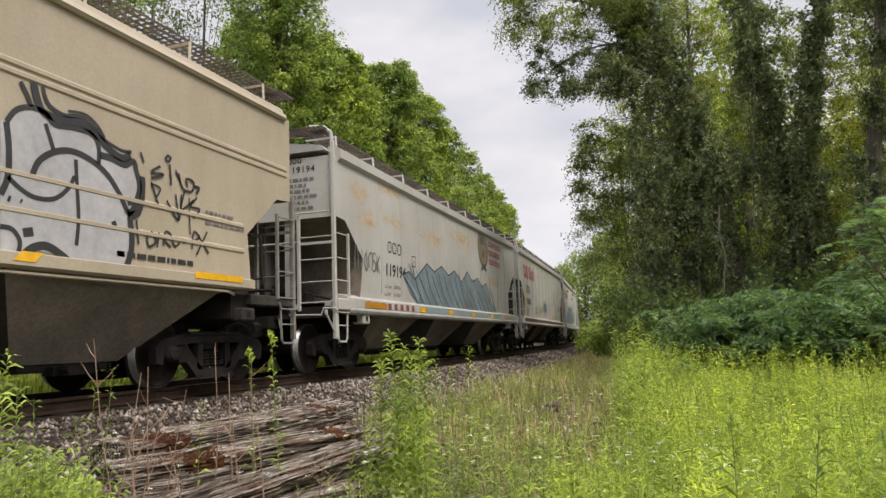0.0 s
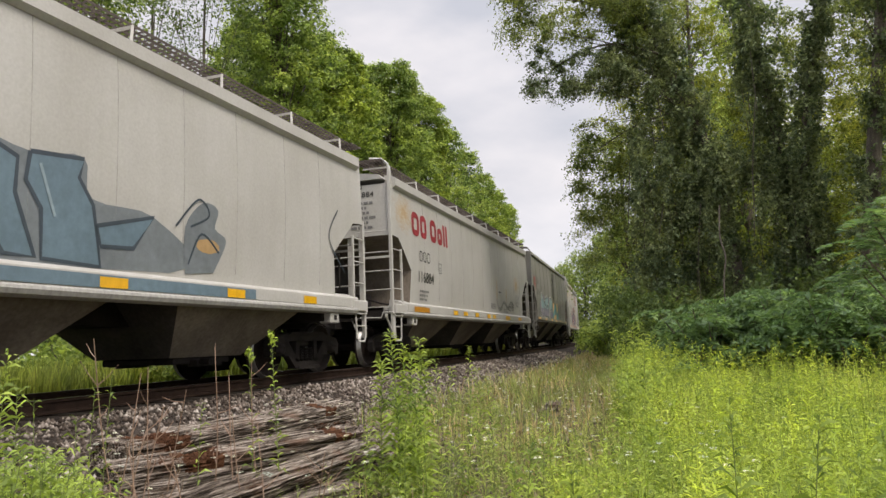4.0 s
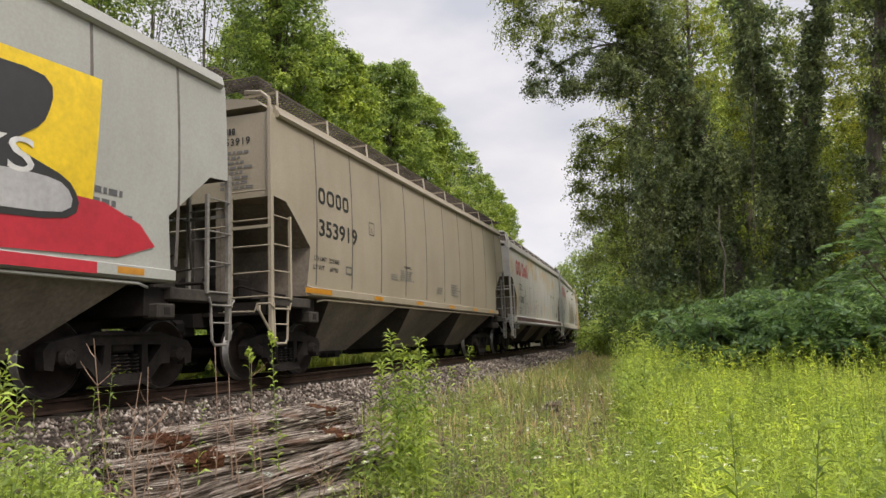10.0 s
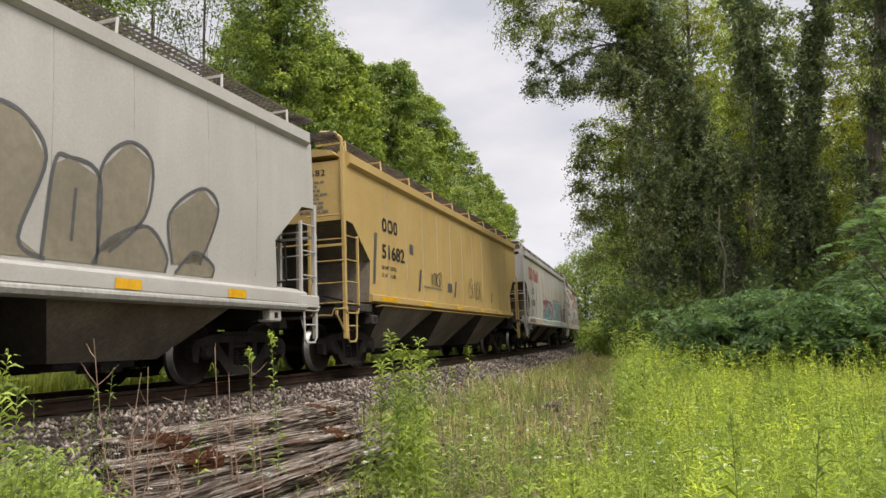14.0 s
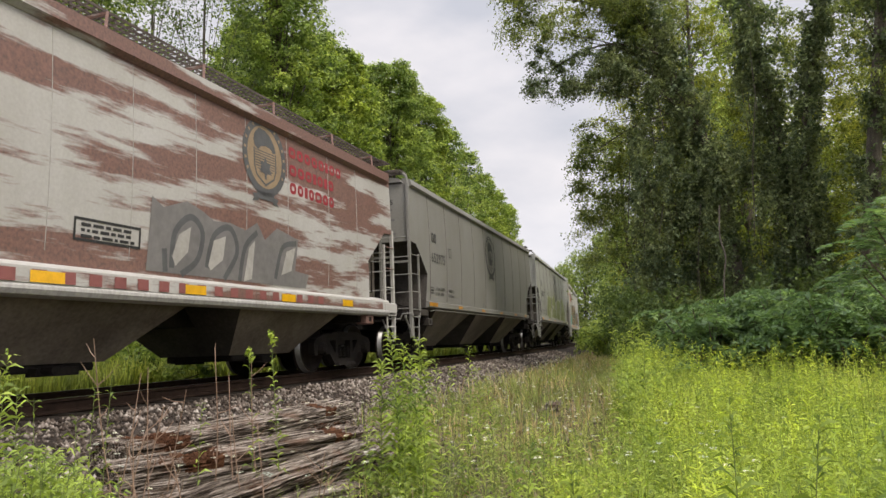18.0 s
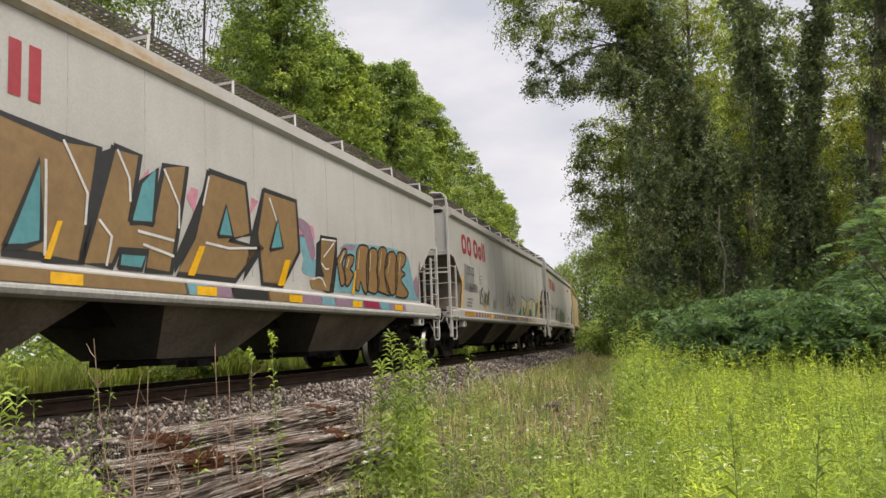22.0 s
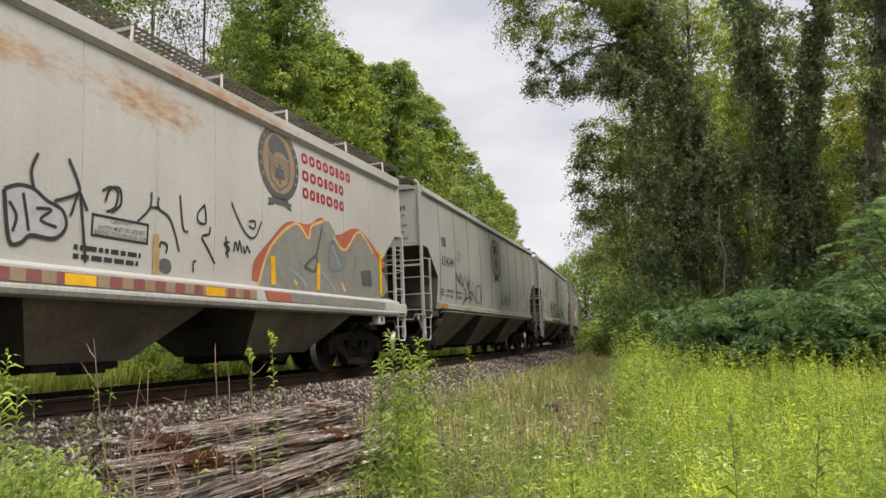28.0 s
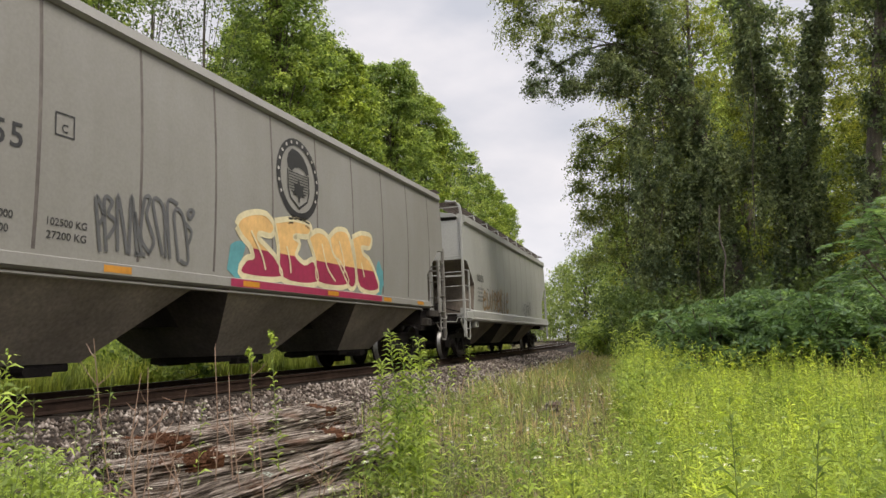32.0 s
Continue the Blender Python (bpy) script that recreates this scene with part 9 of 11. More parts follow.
    poly(x, smooth_line([(6.27, 1.99), (6.46, 2.07), (6.64, 2.02), (6.52, 1.70), (6.51, 1.50), (6.21, 1.63)], 4), P_TEAL, 1)
    spray(x, [(6.42, 2.29), (6.53, 2.42), (6.86, 2.53), (7.18, 2.55), (7.39, 2.41), (7.31, 2.28), (6.99, 2.27), (6.96, 2.15), (7.22, 2.03), (7.50, 1.87), (7.64, 1.62), (6.60, 1.59), (6.66, 1.80), (6.86, 1.86), (6.77, 2.04), (6.57, 2.15)], P_PEACH, P_CREAM, w=0.05, halo=P_CREAM, hw=0.2, dip=(2.00, P_CRIM))
    spray(x, [(7.43, 2.48), (7.98, 2.59), (8.53, 2.58), (8.49, 2.42), (8.05, 2.37), (8.01, 2.29), (8.18, 2.23), (8.07, 2.02), (8.38, 1.89), (8.69, 1.97), (8.82, 1.61), (7.71, 1.61), (7.56, 2.12)], P_PEACH, P_CREAM, w=0.05, halo=P_CREAM, hw=0.2, dip=(2.00, P_CRIM))
    spray(x, [(8.52, 2.37), (8.83, 2.51), (9.20, 2.45), (9.44, 2.15), (9.72, 2.06), (10.06, 1.66), (8.90, 1.62), (8.76, 2.03)], P_PEACH, P_CREAM, w=0.05, halo=P_CREAM, hw=0.2, dip=(2.00, P_CRIM))
    spray(x, [(9.29, 2.46), (9.57, 2.63), (9.97, 2.65), (10.17, 2.39), (10.37, 1.88), (10.34, 1.65), (10.09, 1.64), (9.62, 2.05), (9.38, 2.25)], P_PEACH, P_CREAM, w=0.05, halo=P_CREAM, hw=0.2, dip=(2.00, P_CRIM))
    spray(x, [(10.23, 2.57), (10.62, 2.70), (11.08, 2.70), (11.01, 2.50), (10.63, 2.46), (10.73, 2.29), (11.06, 2.17), (11.48, 1.65), (10.59, 1.64), (10.36, 2.23)], P_PEACH, P_CREAM, w=0.05, halo=P_CREAM, hw=0.2, dip=(2.00, P_CRIM))
    line(x, [(6.76, 2.26), (7.06, 1.93), (7.18, 1.70)], 0.04, P_CREAM, 7)
    line(x, [(7.78, 2.14), (7.89, 1.90), (7.93, 1.71)], 0.04, P_CREAM, 7)
    line(x, [(8.97, 2.32), (9.19, 1.91), (9.52, 1.68)], 0.04, P_CREAM, 7)
    line(x, [(9.65, 2.45), (9.85, 2.07), (9.85, 1.84)], 0.04, P_CREAM, 7)
    line(x, [(10.61, 2.13), (10.77, 1.85)], 0.04, P_CREAM, 7)
    line(x, [(3.86, 1.63), (3.76, 2.23), (3.88, 2.06), (3.82, 1.94)], 0.05, P_DGREY, 4)
    line(x, [(3.95, 1.64), (3.88, 2.22), (4.00, 2.22), (3.95, 2.08), (4.07, 1.99), (3.96, 1.80)], 0.05, P_DGREY, 4)
    line(x, [(4.12, 1.66), (4.08, 2.32), (4.27, 1.65)], 0.05, P_DGREY, 4)
    line(x, [(4.30, 1.64), (4.30, 2.35), (4.43, 1.65)], 0.05, P_DGREY, 4)
    line(x, [(4.65, 1.69), (4.48, 1.88), (4.51, 2.33), (4.61, 2.37), (4.56, 2.15), (4.70, 1.86), (4.62, 1.68)], 0.05, P_DGREY, 4)
    line(x, [(4.87, 1.69), (4.66, 2.33), (4.85, 2.29), (4.93, 1.67)], 0.05, P_DGREY, 4)
    line(x, [(5.01, 1.66), (4.92, 2.36), (5.12, 2.38)], 0.05, P_DGREY, 4)
    line(x, [(5.17, 1.65), (5.05, 2.26), (5.23, 2.23), (5.36, 1.67), (5.20, 1.66)], 0.05, P_DGREY, 4)
    line(x, [(5.27, 2.16), (5.40, 2.06), (5.35, 1.89)], 0.05, P_DGREY, 4)
    line(x, [(5.35, 2.21), (5.32, 2.31), (5.38, 2.35), (5.44, 2.32), (5.35, 2.21)], 0.05, P_DGREY, 4)
    line(x, [(4.50, 1.69), (4.36, 2.16)], 0.05, P_DGREY, 4)
    line(x, [(4.39, 1.66), (4.57, 1.67)], 0.05, P_DGREY, 4)
    poly(x, [(6.2, 1.385), (11.5, 1.385), (11.5, 1.50), (6.2, 1.50)], P_CRIM, 0, "graffiti_patch", "", 1.6622)
    blob(x, 11.55, 1.86, 0.22, 0.34, P_TEAL, 4, 1)


# ---- foliage ----
def spin(n, rg):
    """n random unit vectors."""
    v = rg.normal(size=(n, 3))
    return v / np.linalg.norm(v, axis=1)[:, None]


def leaf_quads(pos, nrm, along, size, width=0.55):
    """Diamond leaves at pos, facing nrm, pointing along."""
    side = np.cross(nrm, along)
    side /= np.linalg.norm(side, axis=1)[:, None] + 1e-9
    tip = np.cross(side, nrm)
    s = size[:, None]
    v = np.stack([pos - tip * s * 0.5, pos + side * s * width * 0.5 + tip * s * 0.05, pos + tip * s * 0.5 - nrm * s * 0.12, pos - side * s * width * 0.5 + tip * s * 0.05], axis=1)
    return v.reshape(-1, 3)


def leaf_cloud(centres, radii, per, size, rg, up=0.45, flat=0.8, width=0.55, loose=False):
    """Clumps of leaves round the centres, thicker towards each clump's skin."""
    n = len(centres) * per
    c = np.repeat(np.asarray(centres, float), per, axis=0)
    r = np.repeat(np.asarray(radii, float), per)
    d = spin(n, rg)
    if loose:
        # leaves strung along drooping twigs that leave the clump's middle
        k = max(1, per // 9)
        twig = np.repeat(spin(len(centres) * k, rg), 9, axis=0).reshape(len(centres), k * 9, 3)
        d = np.concatenate([twig, d.reshape(len(centres), per, 3)], axis=1)[:, :per].reshape(-1, 3)
        t = rg.uniform(0.1, 1.35, n)
        pos = c + d * (r * t)[:, None] * np.array([1, 1, flat]) + spin(n, rg) * (0.10 * r)[:, None]
        pos[:, 2] -= 0.25 * r * t * t
    else:
        pos = c + d * (r * rg.uniform(0.25, 1.0, n) ** 0.6)[:, None] * np.array([1, 1, flat])
    nrm = d * 0.6 + spin(n, rg) * 0.75 + np.array([0, 0, up])
    nrm /= np.linalg.norm(nrm, axis=1)[:, None]
    along = spin(n, rg) + np.array([0, 0, -0.5])
    return leaf_quads(pos, nrm, along, size * rg.uniform(0.6, 1.35, n), width)


def crown_mesh(name, quads, mat):
    f = np.arange(len(quads)).reshape(-1, 4)
    return quick_mesh(name, quads, f, [mat])


M_MAPLE = leaf_material("maple_leaves", (0.105, 0.16, 0.046), (0.325, 0.41, 0.125), patch=0.9)
M_LIGHT = leaf_material("light_green_leaves", (0.12, 0.18, 0.042), (0.35, 0.43, 0.105), patch=0.9)
M_FAR = leaf_material("hazy_far_leaves", (0.15, 0.20, 0.06), (0.30, 0.37, 0.13))
M_SPARSE = leaf_material("ash_leaves", (0.06, 0.10, 0.03), (0.15, 0.20, 0.07))
M_IVY = leaf_material("dark_vine_leaves", (0.0922, 0.1229, 0.0742), (0.2368, 0.2816, 0.1600), patch=1.4)
M_OLIVE = leaf_material("olive_locust_leaves", (0.135, 0.165, 0.036), (0.35, 0.385, 0.082), trans=0.45, patch=0.9)
M_MIDGREEN = leaf_material("locust_leaves", (0.095, 0.125, 0.045), (0.27, 0.31, 0.10), trans=0.55, patch=1.2)
M_SUMAC = leaf_material("bluish_sumac_leaves", (0.0577, 0.1049, 0.0440), (0.1574, 0.2413, 0.1049))
M_WEED = leaf_material("fresh_weed_leaves", (0.135, 0.195, 0.040), (0.455, 0.550, 0.120), patch=1.7)
M_VERGE = leaf_material("greyish_verge_weeds", (0.11, 0.145, 0.045), (0.37, 0.42, 0.15), patch=2.5)
M_GRASS = leaf_material("meadow_grass", (0.165, 0.205, 0.052), (0.465, 0.505, 0.145), patch=1.3)
M_DRY = leaf_material("dry_grass_stalks", (0.22, 0.165, 0.085), (0.50, 0.39, 0.23), trans=0.3)
M_GOLDROD = leaf_material("bright_goldenrod_leaves", (0.17, 0.25, 0.036), (0.53, 0.62, 0.105), patch=1.7)
M_UMBEL = leaf_material("white_umbels", (0.5, 0.5, 0.44), (0.75, 0.74, 0.66), trans=0.2)
M_DOCK = leaf_material("withered_dock_leaves", (0.16, 0.07, 0.03), (0.33, 0.16, 0.08), trans=0.2)
M_TWIG = surface("dead_stalk_brown", (0.20, 0.12, 0.08), (0.36, 0.25, 0.18), 8, 40, 0.9)
M_ROT = surface("red_brown_wood_rot", (0.045, 0.020, 0.012), (0.16, 0.078, 0.042), 14, 90, 0.98, 0, 1.0, dist=0.03, spec=0.05)
M_VINE = surface("pale_vine_bark", (0.09, 0.075, 0.06), (0.18, 0.15, 0.125), 6, 40, 0.9)
M_STEM = surface("green_stem", (0.10, 0.14, 0.035), (0.20, 0.24, 0.07), 6, 40, 0.8)


def aim(c, r, d):
    """A place d metres out (over the ground) from the tripod, on a bearing given by the lens's column and row."""
    a, b = c - 784, r - 441
    k, q = math.cos(-ROLL), math.sin(-ROLL)
    px, py = (a * k - b * q) / FOCAL, (a * q + b * k) / FOCAL
    dh, z = math.cos(PITCH) + py * math.sin(PITCH), math.sin(PITCH) - py * math.cos(PITCH)
    v = Vector((px * math.cos(YAW) - dh * math.sin(YAW), px * math.sin(YAW) + dh * math.cos(YAW), z))
    v *= d / math.hypot(v.x, v.y)
    return Vector((v.x, v.y, v.z + EYE[2]))


def at_angle(c, d):
    p = aim(c, 600, d)
    return p.x, p.y


def tree(name, label, x, y, height, radius, base, mat, leaf=0.16, clumps=70, per=180, trunk=0.22, seed=1, lean=(0, 0), clump_r=0.9, bark=None, group="trees along the line", limb=0.5, every=3):
    """Tapered trunk with limbs, and a crown of leaf clumps in an uneven envelope."""
    rg, rnd = np.random.default_rng(seed), random.Random(seed)
    z0 = ground_z(x, y) - 0.05
    root = thing(name, label, "tree", group, pose(x, y, z0))
    pts, rad = [], []
    for i in range(9):
        t = i / 8
        pts.append((lean[0] * t * t + 0.25 * noise.noise((seed, t * 2.5, 0)) * t, lean[1] * t * t + 0.25 * noise.noise((seed, t * 2.5, 9)) * t, t * height * 0.86))
        rad.append(trunk * (1.25 if i == 0 else 1.0) * (1 - 0.86 * t))
    b = Build().tube(pts, rad, 9)
    centres = []
    for i in range(clumps):
        t = (i + rnd.random()) / clumps
        zz = base + (height - base) * (0.03 + 0.95 * t)
        f = (zz - base) / (height - base)
        env = radius * (math.sin(math.pi * min(1, 0.12 + 0.88 * f) ** 0.75) ** 0.7) * (0.75 + 0.6 * noise.noise((seed * 1.7, f * 3.0, i * 0.37)))
        a = i * 2.399 + rnd.uniform(-0.4, 0.4)
        rr = env * math.sqrt(rnd.uniform(0.15, 1.0))
        k = min(1.0, zz / (height * 0.86))
        cx, cy = lean[0] * k * k, lean[1] * k * k
        centres.append((cx + rr * math.cos(a), cy + rr * math.sin(a), zz))
        if i % every == 0:
            j = min(7, max(1, int(8 * 0.72 * zz / (height * 0.86))))
            p = Vector(pts[j])
            q = Vector(centres[-1])
            mid = p.lerp(q, 0.55) + Vector((0, 0, 0.25))
            b.tube([p, mid, q], [rad[j] * limb, rad[j] * limb * 0.6 + 0.004, 0.010], 5)
    part("trunk", b, bark or M_BARK, root, smooth=True)
    radii = [clump_r * rnd.uniform(0.6, 1.3) for _ in centres]
    q = leaf_cloud(centres, radii, per, leaf, rg)
    part("crown", crown_mesh("crown", q, mat), None, root)
    return root


def maple(c, d, top, half, mat, seed, base=2.0, leaf=0.15, label="full-crowned green maple beyond the track"):
    """A broad maple: trunk and limbs, and rounded boughs that each carry leaf clumps on their skin."""
    rg, rnd = np.random.default_rng(seed), random.Random(seed)
    x, y = at_angle(c, d)
    z0 = ground_z(x, y) - 0.05
    h = aim(c, top, d).z - z0
    r = half * d / FOCAL
    root = thing("maple_tree", label, "tree", "trees along the line", pose(x, y, z0))
    pts = [(0.3 * noise.noise((seed, k * 0.4, 0)), 0.3 * noise.noise((seed, k * 0.4, 7)), h * 0.85 * k / 8) for k in range(9)]
    b = Build().tube(pts, [0.27 * (1.2 if k == 0 else 1) * (1 - 0.1 * k) for k in range(9)], 9)
    cs, rs = [], []
    n = max(16, int(3.2 * (h - base) * 1.0))
    for i in range(n):
        f = (i + 0.5) / n
        zz = base + (h - base) * f
        env = r * max(0.2, max(0.0, 1 - ((f - 0.36) / 0.70) ** 2) ** 0.42)
        br = min(r * 0.58, env * 0.8) * rnd.uniform(0.8, 1.2)
        a = i * 2.399 + rnd.uniform(-0.5, 0.5)
        q = Vector((max(0, env - br) * math.cos(a), max(0, env - br) * math.sin(a), min(zz, h - br * 0.7)))
        j = min(7, max(1, int(8 * 0.75 * q.z / (h * 0.85))))
        b.tube([pts[j], Vector(pts[j]).lerp(q, 0.5) + Vector((0, 0, 0.3)), q], [0.09, 0.06, 0.02], 5)
        for _ in range(19):
            v = Vector((rnd.gauss(0, 1), rnd.gauss(0, 1), abs(rnd.gauss(0, 1)) * 0.9 - 0.3)).normalized()
            cs.append(tuple(q + Vector((v.x, v.y, v.z * 0.75)) * br * rnd.uniform(0.7, 1.02)))
            rs.append(br * rnd.uniform(0.22, 0.40))
    part("trunk", b, M_BARK, root, smooth=True)
    part("crown", crown_mesh("crown", leaf_cloud(cs, rs, max(24, int((62000 if half > 60 else 26000) / len(cs))), leaf * (1 + d / 160), rg, 0.9, 0.5), mat), None, root)


def wood_tree(label, line_pts, d, r0, mats, crowns, vine=0.0, seed=1, limbs=()):
    """A tree of the wood: a leaning trunk, limbs, leafy regions (c0, c1, r0, r1, d0, d1, clumps, radius, leaves, size) and climbing vines."""
    rg, rnd = np.random.default_rng(seed), random.Random(seed)
    pts = [aim(c, r, d) for c, r in line_pts]
    x, y = pts[0].x, pts[0].y
    z0 = ground_z(x, y)
    org = Vector((x, y, z0))
    root = thing("woodland_tree", label, "tree", "trees of the wood", pose(x, y, z0))
    path = [Vector((0, 0, -0.05))] + [Vector(p) - org for p in smooth_line([tuple(p) for p in pts], 3)]
    b = Build().tube(path, [r0 * (1.1 - 0.8 * i / (len(path) - 1)) for i in range(len(path))], 9)
    part("trunk", b, M_BARK, root, smooth=True)
    for lp, ld, lr in limbs:
        q = [aim(c, r, ld) - org for c, r in lp]
        part("limb", Build().tube(smooth_line([tuple(p) for p in q], 4), [lr * (1 - 0.75 * i / (4 * len(q) - 4)) for i in range(4 * len(q) - 3)], 6), M_BARK, root, smooth=True)
    for j, (c0, c1, ra, rb, d0, d1, n, cr, per, size) in enumerate(crowns):
        cs, rs = [], []
        for i in range(n):
            p = aim(rnd.uniform(c0, c1), rnd.uniform(ra, rb), rnd.uniform(d0, d1)) - org
            if noise.noise(p * 0.42 + Vector((seed, 0, 0))) > -0.5:
                cs.append(tuple(p))
                rs.append(cr * rnd.uniform(0.6, 1.3))
        q = leaf_cloud(cs, rs, int(per * 1.0), size * 1.05, rg, 0.5, 0.75, 0.45, True)
        part("crown", crown_mesh("crown", q, mats[j % len(mats)]), None, root)
        bt = Build()
        for c in cs[::8]:
            m = min(path, key=lambda v: (v - Vector(c)).length + abs(v.z + 1.5 - c[2]))
            bt.tube([m, m.lerp(Vector(c), 0.5) + Vector((0, 0, 0.2)), c], [0.022, 0.014, 0.006], 4)
        part("branchwork", bt, M_BARK, root)
    if vine > 0:
        cs = [tuple(p + Vector((rnd.gauss(0, 0.45) * vine, rnd.gauss(0, 0.45) * vine, rnd.uniform(-0.6, 0.4)))) for p in path[1:] for _ in range(24)]
        q = leaf_cloud(cs, [vine * rnd.uniform(0.22, 0.55) for _ in cs], 90, 0.10, rg, 0.3, 2.0, 0.65, True)
        part("vine", crown_mesh("vine", q, M_IVY), None, root, "dark vine leaves wrapping the trunk")
    return root


def hanging_stem():
    """Pale woody vine stems that hang down in front of the trunks."""
    for k, line_pts in enumerate([[(1273, 364), (1274, 420), (1284, 455), (1281, 500), (1285, 545), (1290, 600)], [(1336, 180), (1332, 300), (1336, 420)], [(1240, 360), (1236, 470), (1246, 580)], [(1405, 360), (1412, 470), (1400, 585)]]):
        pts = [aim(c, r, 21.6 + 0.3 * k) for c, r in line_pts]
        root = thing("hanging_vine_stem", "pale bare vine stem hanging before the trunks", "vine", "vines of the wood", Matrix.Translation(pts[-1]))
        q = smooth_line([tuple(p - pts[-1]) for p in pts], 4)
        part("stem", Build().tube(q, [0.022 if k == 0 else 0.010] * len(q), 6), M_VINE, root)


def vine_mass(label, c0, c1, ra, rb, d0, d1, n, cr, per, size, mat, seed):
    rg, rnd = np.random.default_rng(seed), random.Random(seed)
    base = aim((c0 + c1) / 2, 600, (d0 + d1) / 2)
    org = Vector((base.x, base.y, ground_z(base.x, base.y)))
    root = thing("vine_curtain", label, "vine", "vines of the wood", Matrix.Translation(org))
    cs = [tuple(aim(rnd.uniform(c0, c1), rnd.uniform(ra, rb), rnd.uniform(d0, d1)) - org) for _ in range(n)]
    part("leaves", crown_mesh("leaves", leaf_cloud(cs, [cr * rnd.uniform(0.6, 1.3) for _ in cs], int(per * 0.95), size * 1.1, rg, 0.3, 1.9, 0.6, True), mat), None, root)
    for c in cs[::5]:
        part("vine_stem", Build().tube([(c[0] + rnd.uniform(-0.3, 0.3), c[1], max(0, c[2] - rnd.uniform(1, 3))), c], [0.018, 0.01], 4), M_BARK, root)


def build_trees():
    # beyond the train: a row of maples that follows the line
    for i, (px, d, h, r, base) in enumerate([(262, 32, 23, 3.6, 5.0), (358, 30, 21, 3.4, 5.0), (150, 25, 19, 3.2, 4.0)]):
        x, y = at_angle(px, d)
        tree("roadside_tree", "tall thin-crowned tree with sky showing through", x, y, h, r, base, M_SPARSE, 0.12, 120, 75, 0.15, 20 + i, clump_r=0.85, limb=0.2, every=5)
    for i, (c, d, top, half, mat) in enumerate([
            (85, 28, -330, 170, M_MAPLE), (500, 33, -170, 122, M_MAPLE), (455, 38, 40, 110, M_MAPLE), (598, 36, 88, 100, M_LIGHT), (700, 43, 114, 92, M_MAPLE), (655, 47, 128, 84, M_MAPLE), (755, 50, 172, 74, M_LIGHT), (560, 48, 60, 80, M_MAPLE),
            (800, 57, 226, 56, M_MAPLE), (830, 64, 264, 54, M_MAPLE), (862, 72, 308, 48, M_LIGHT), (886, 82, 338, 42, M_LIGHT), (907, 94, 362, 32, M_LIGHT)]):
        maple(c, d, top, half, mat, 220 + i)
    # far end of the clearing
    for i, (px, d, h, r) in enumerate([(965, 150, 12, 6), (1005, 130, 14, 5.5), (1040, 118, 15, 6), (1075, 120, 18, 6), (930, 160, 12, 6), (1110, 110, 20, 6)]):
        x, y = at_angle(px, d)
        tree("distant_tree", "pale green tree at the end of the clearing", x, y, h, r, 0.5, M_FAR, 0.42, 70, 90, 0.25, 60 + i, clump_r=1.7, group="distant trees")
    # the wood on the camera's side
    lab = "tall woodland tree hung with dark vines"
    wood_tree(lab, [(1335, 590), (1300, 470), (1262, 300), (1218, 190), (1160, 85), (1110, 0), (1062, -100)], 23, 0.24, (M_IVY, M_MIDGREEN, M_MIDGREEN, M_OLIVE, M_OLIVE, M_IVY, M_MIDGREEN),
              [(935, 1100, 85, 165, 21.5, 23, 46, 0.32, 330, 0.080), (1022, 1120, 220, 470, 24, 27, 74, 0.46, 280, 0.085), (885, 1130, -70, 70, 21, 23.5, 70, 0.44, 320, 0.080), (1060, 1200, 70, 300, 25, 28, 56, 0.5, 280, 0.085), (1120, 1260, -40, 480, 26, 29, 70, 0.5, 260, 0.09), (1060, 1190, -40, 170, 22, 23, 54, 0.36, 320, 0.08), (1030, 1130, -30, 75, 21.5, 23, 26, 0.36, 320, 0.08)], 0.62, 501,
              [([(1165, 95), (1080, 78), (1000, 108), (940, 160)], 22.4, 0.045), ([(1125, 30), (1040, 5), (960, 0), (895, 25)], 22.4, 0.04), ([(1222, 190), (1130, 220), (1050, 270)], 24.5, 0.05)])
    wood_tree("slender grey tree trunk leaning among vines", [(1306, 545), (1285, 470), (1262, 340), (1240, 250), (1222, 120), (1215, -20), (1210, -120)], 26, 0.11, (M_OLIVE, M_MIDGREEN, M_OLIVE),
              [(1185, 1320, 20, 320, 26, 29, 84, 0.46, 260, 0.085), (1160, 1235, -80, 60, 25, 27, 24, 0.5, 220, 0.09), (1270, 1330, 120, 260, 24.5, 25.5, 20, 0.42, 240, 0.08)], 0.0, 502)
    wood_tree(lab, [(1480, 590), (1442, 430), (1390, 300), (1354, 150), (1318, 0), (1290, -110)], 23.5, 0.22, (M_OLIVE, M_MIDGREEN),
              [(1290, 1450, 190, 480, 27, 31, 84, 0.55, 240, 0.10), (1372, 1432, 20, 150, 25, 27, 22, 0.42, 240, 0.085)], 0.62, 503)
    wood_tree(lab, [(1448, 590), (1432, 400), (1424, 290), (1430, 150), (1448, 20), (1452, -140)], 22.5, 0.16, (M_OLIVE, M_MIDGREEN),
              [(1450, 1540, 230, 520, 25, 29, 66, 0.5, 240, 0.095), (1440, 1600, -100, 90, 23, 26, 34, 0.42, 240, 0.085), (1440, 1530, 90, 260, 24, 27, 34, 0.45, 240, 0.09)], 0.40, 504)
    wood_tree(lab, [(1535, 590), (1545, 300), (1560, 0), (1565, -160)], 21, 0.24, (M_MIDGREEN, M_OLIVE),
              [(1500, 1720, -80, 230, 20, 23, 62, 0.42, 260, 0.085), (1480, 1720, 200, 500, 22, 26, 96, 0.5, 260, 0.09)], 0.62, 505)
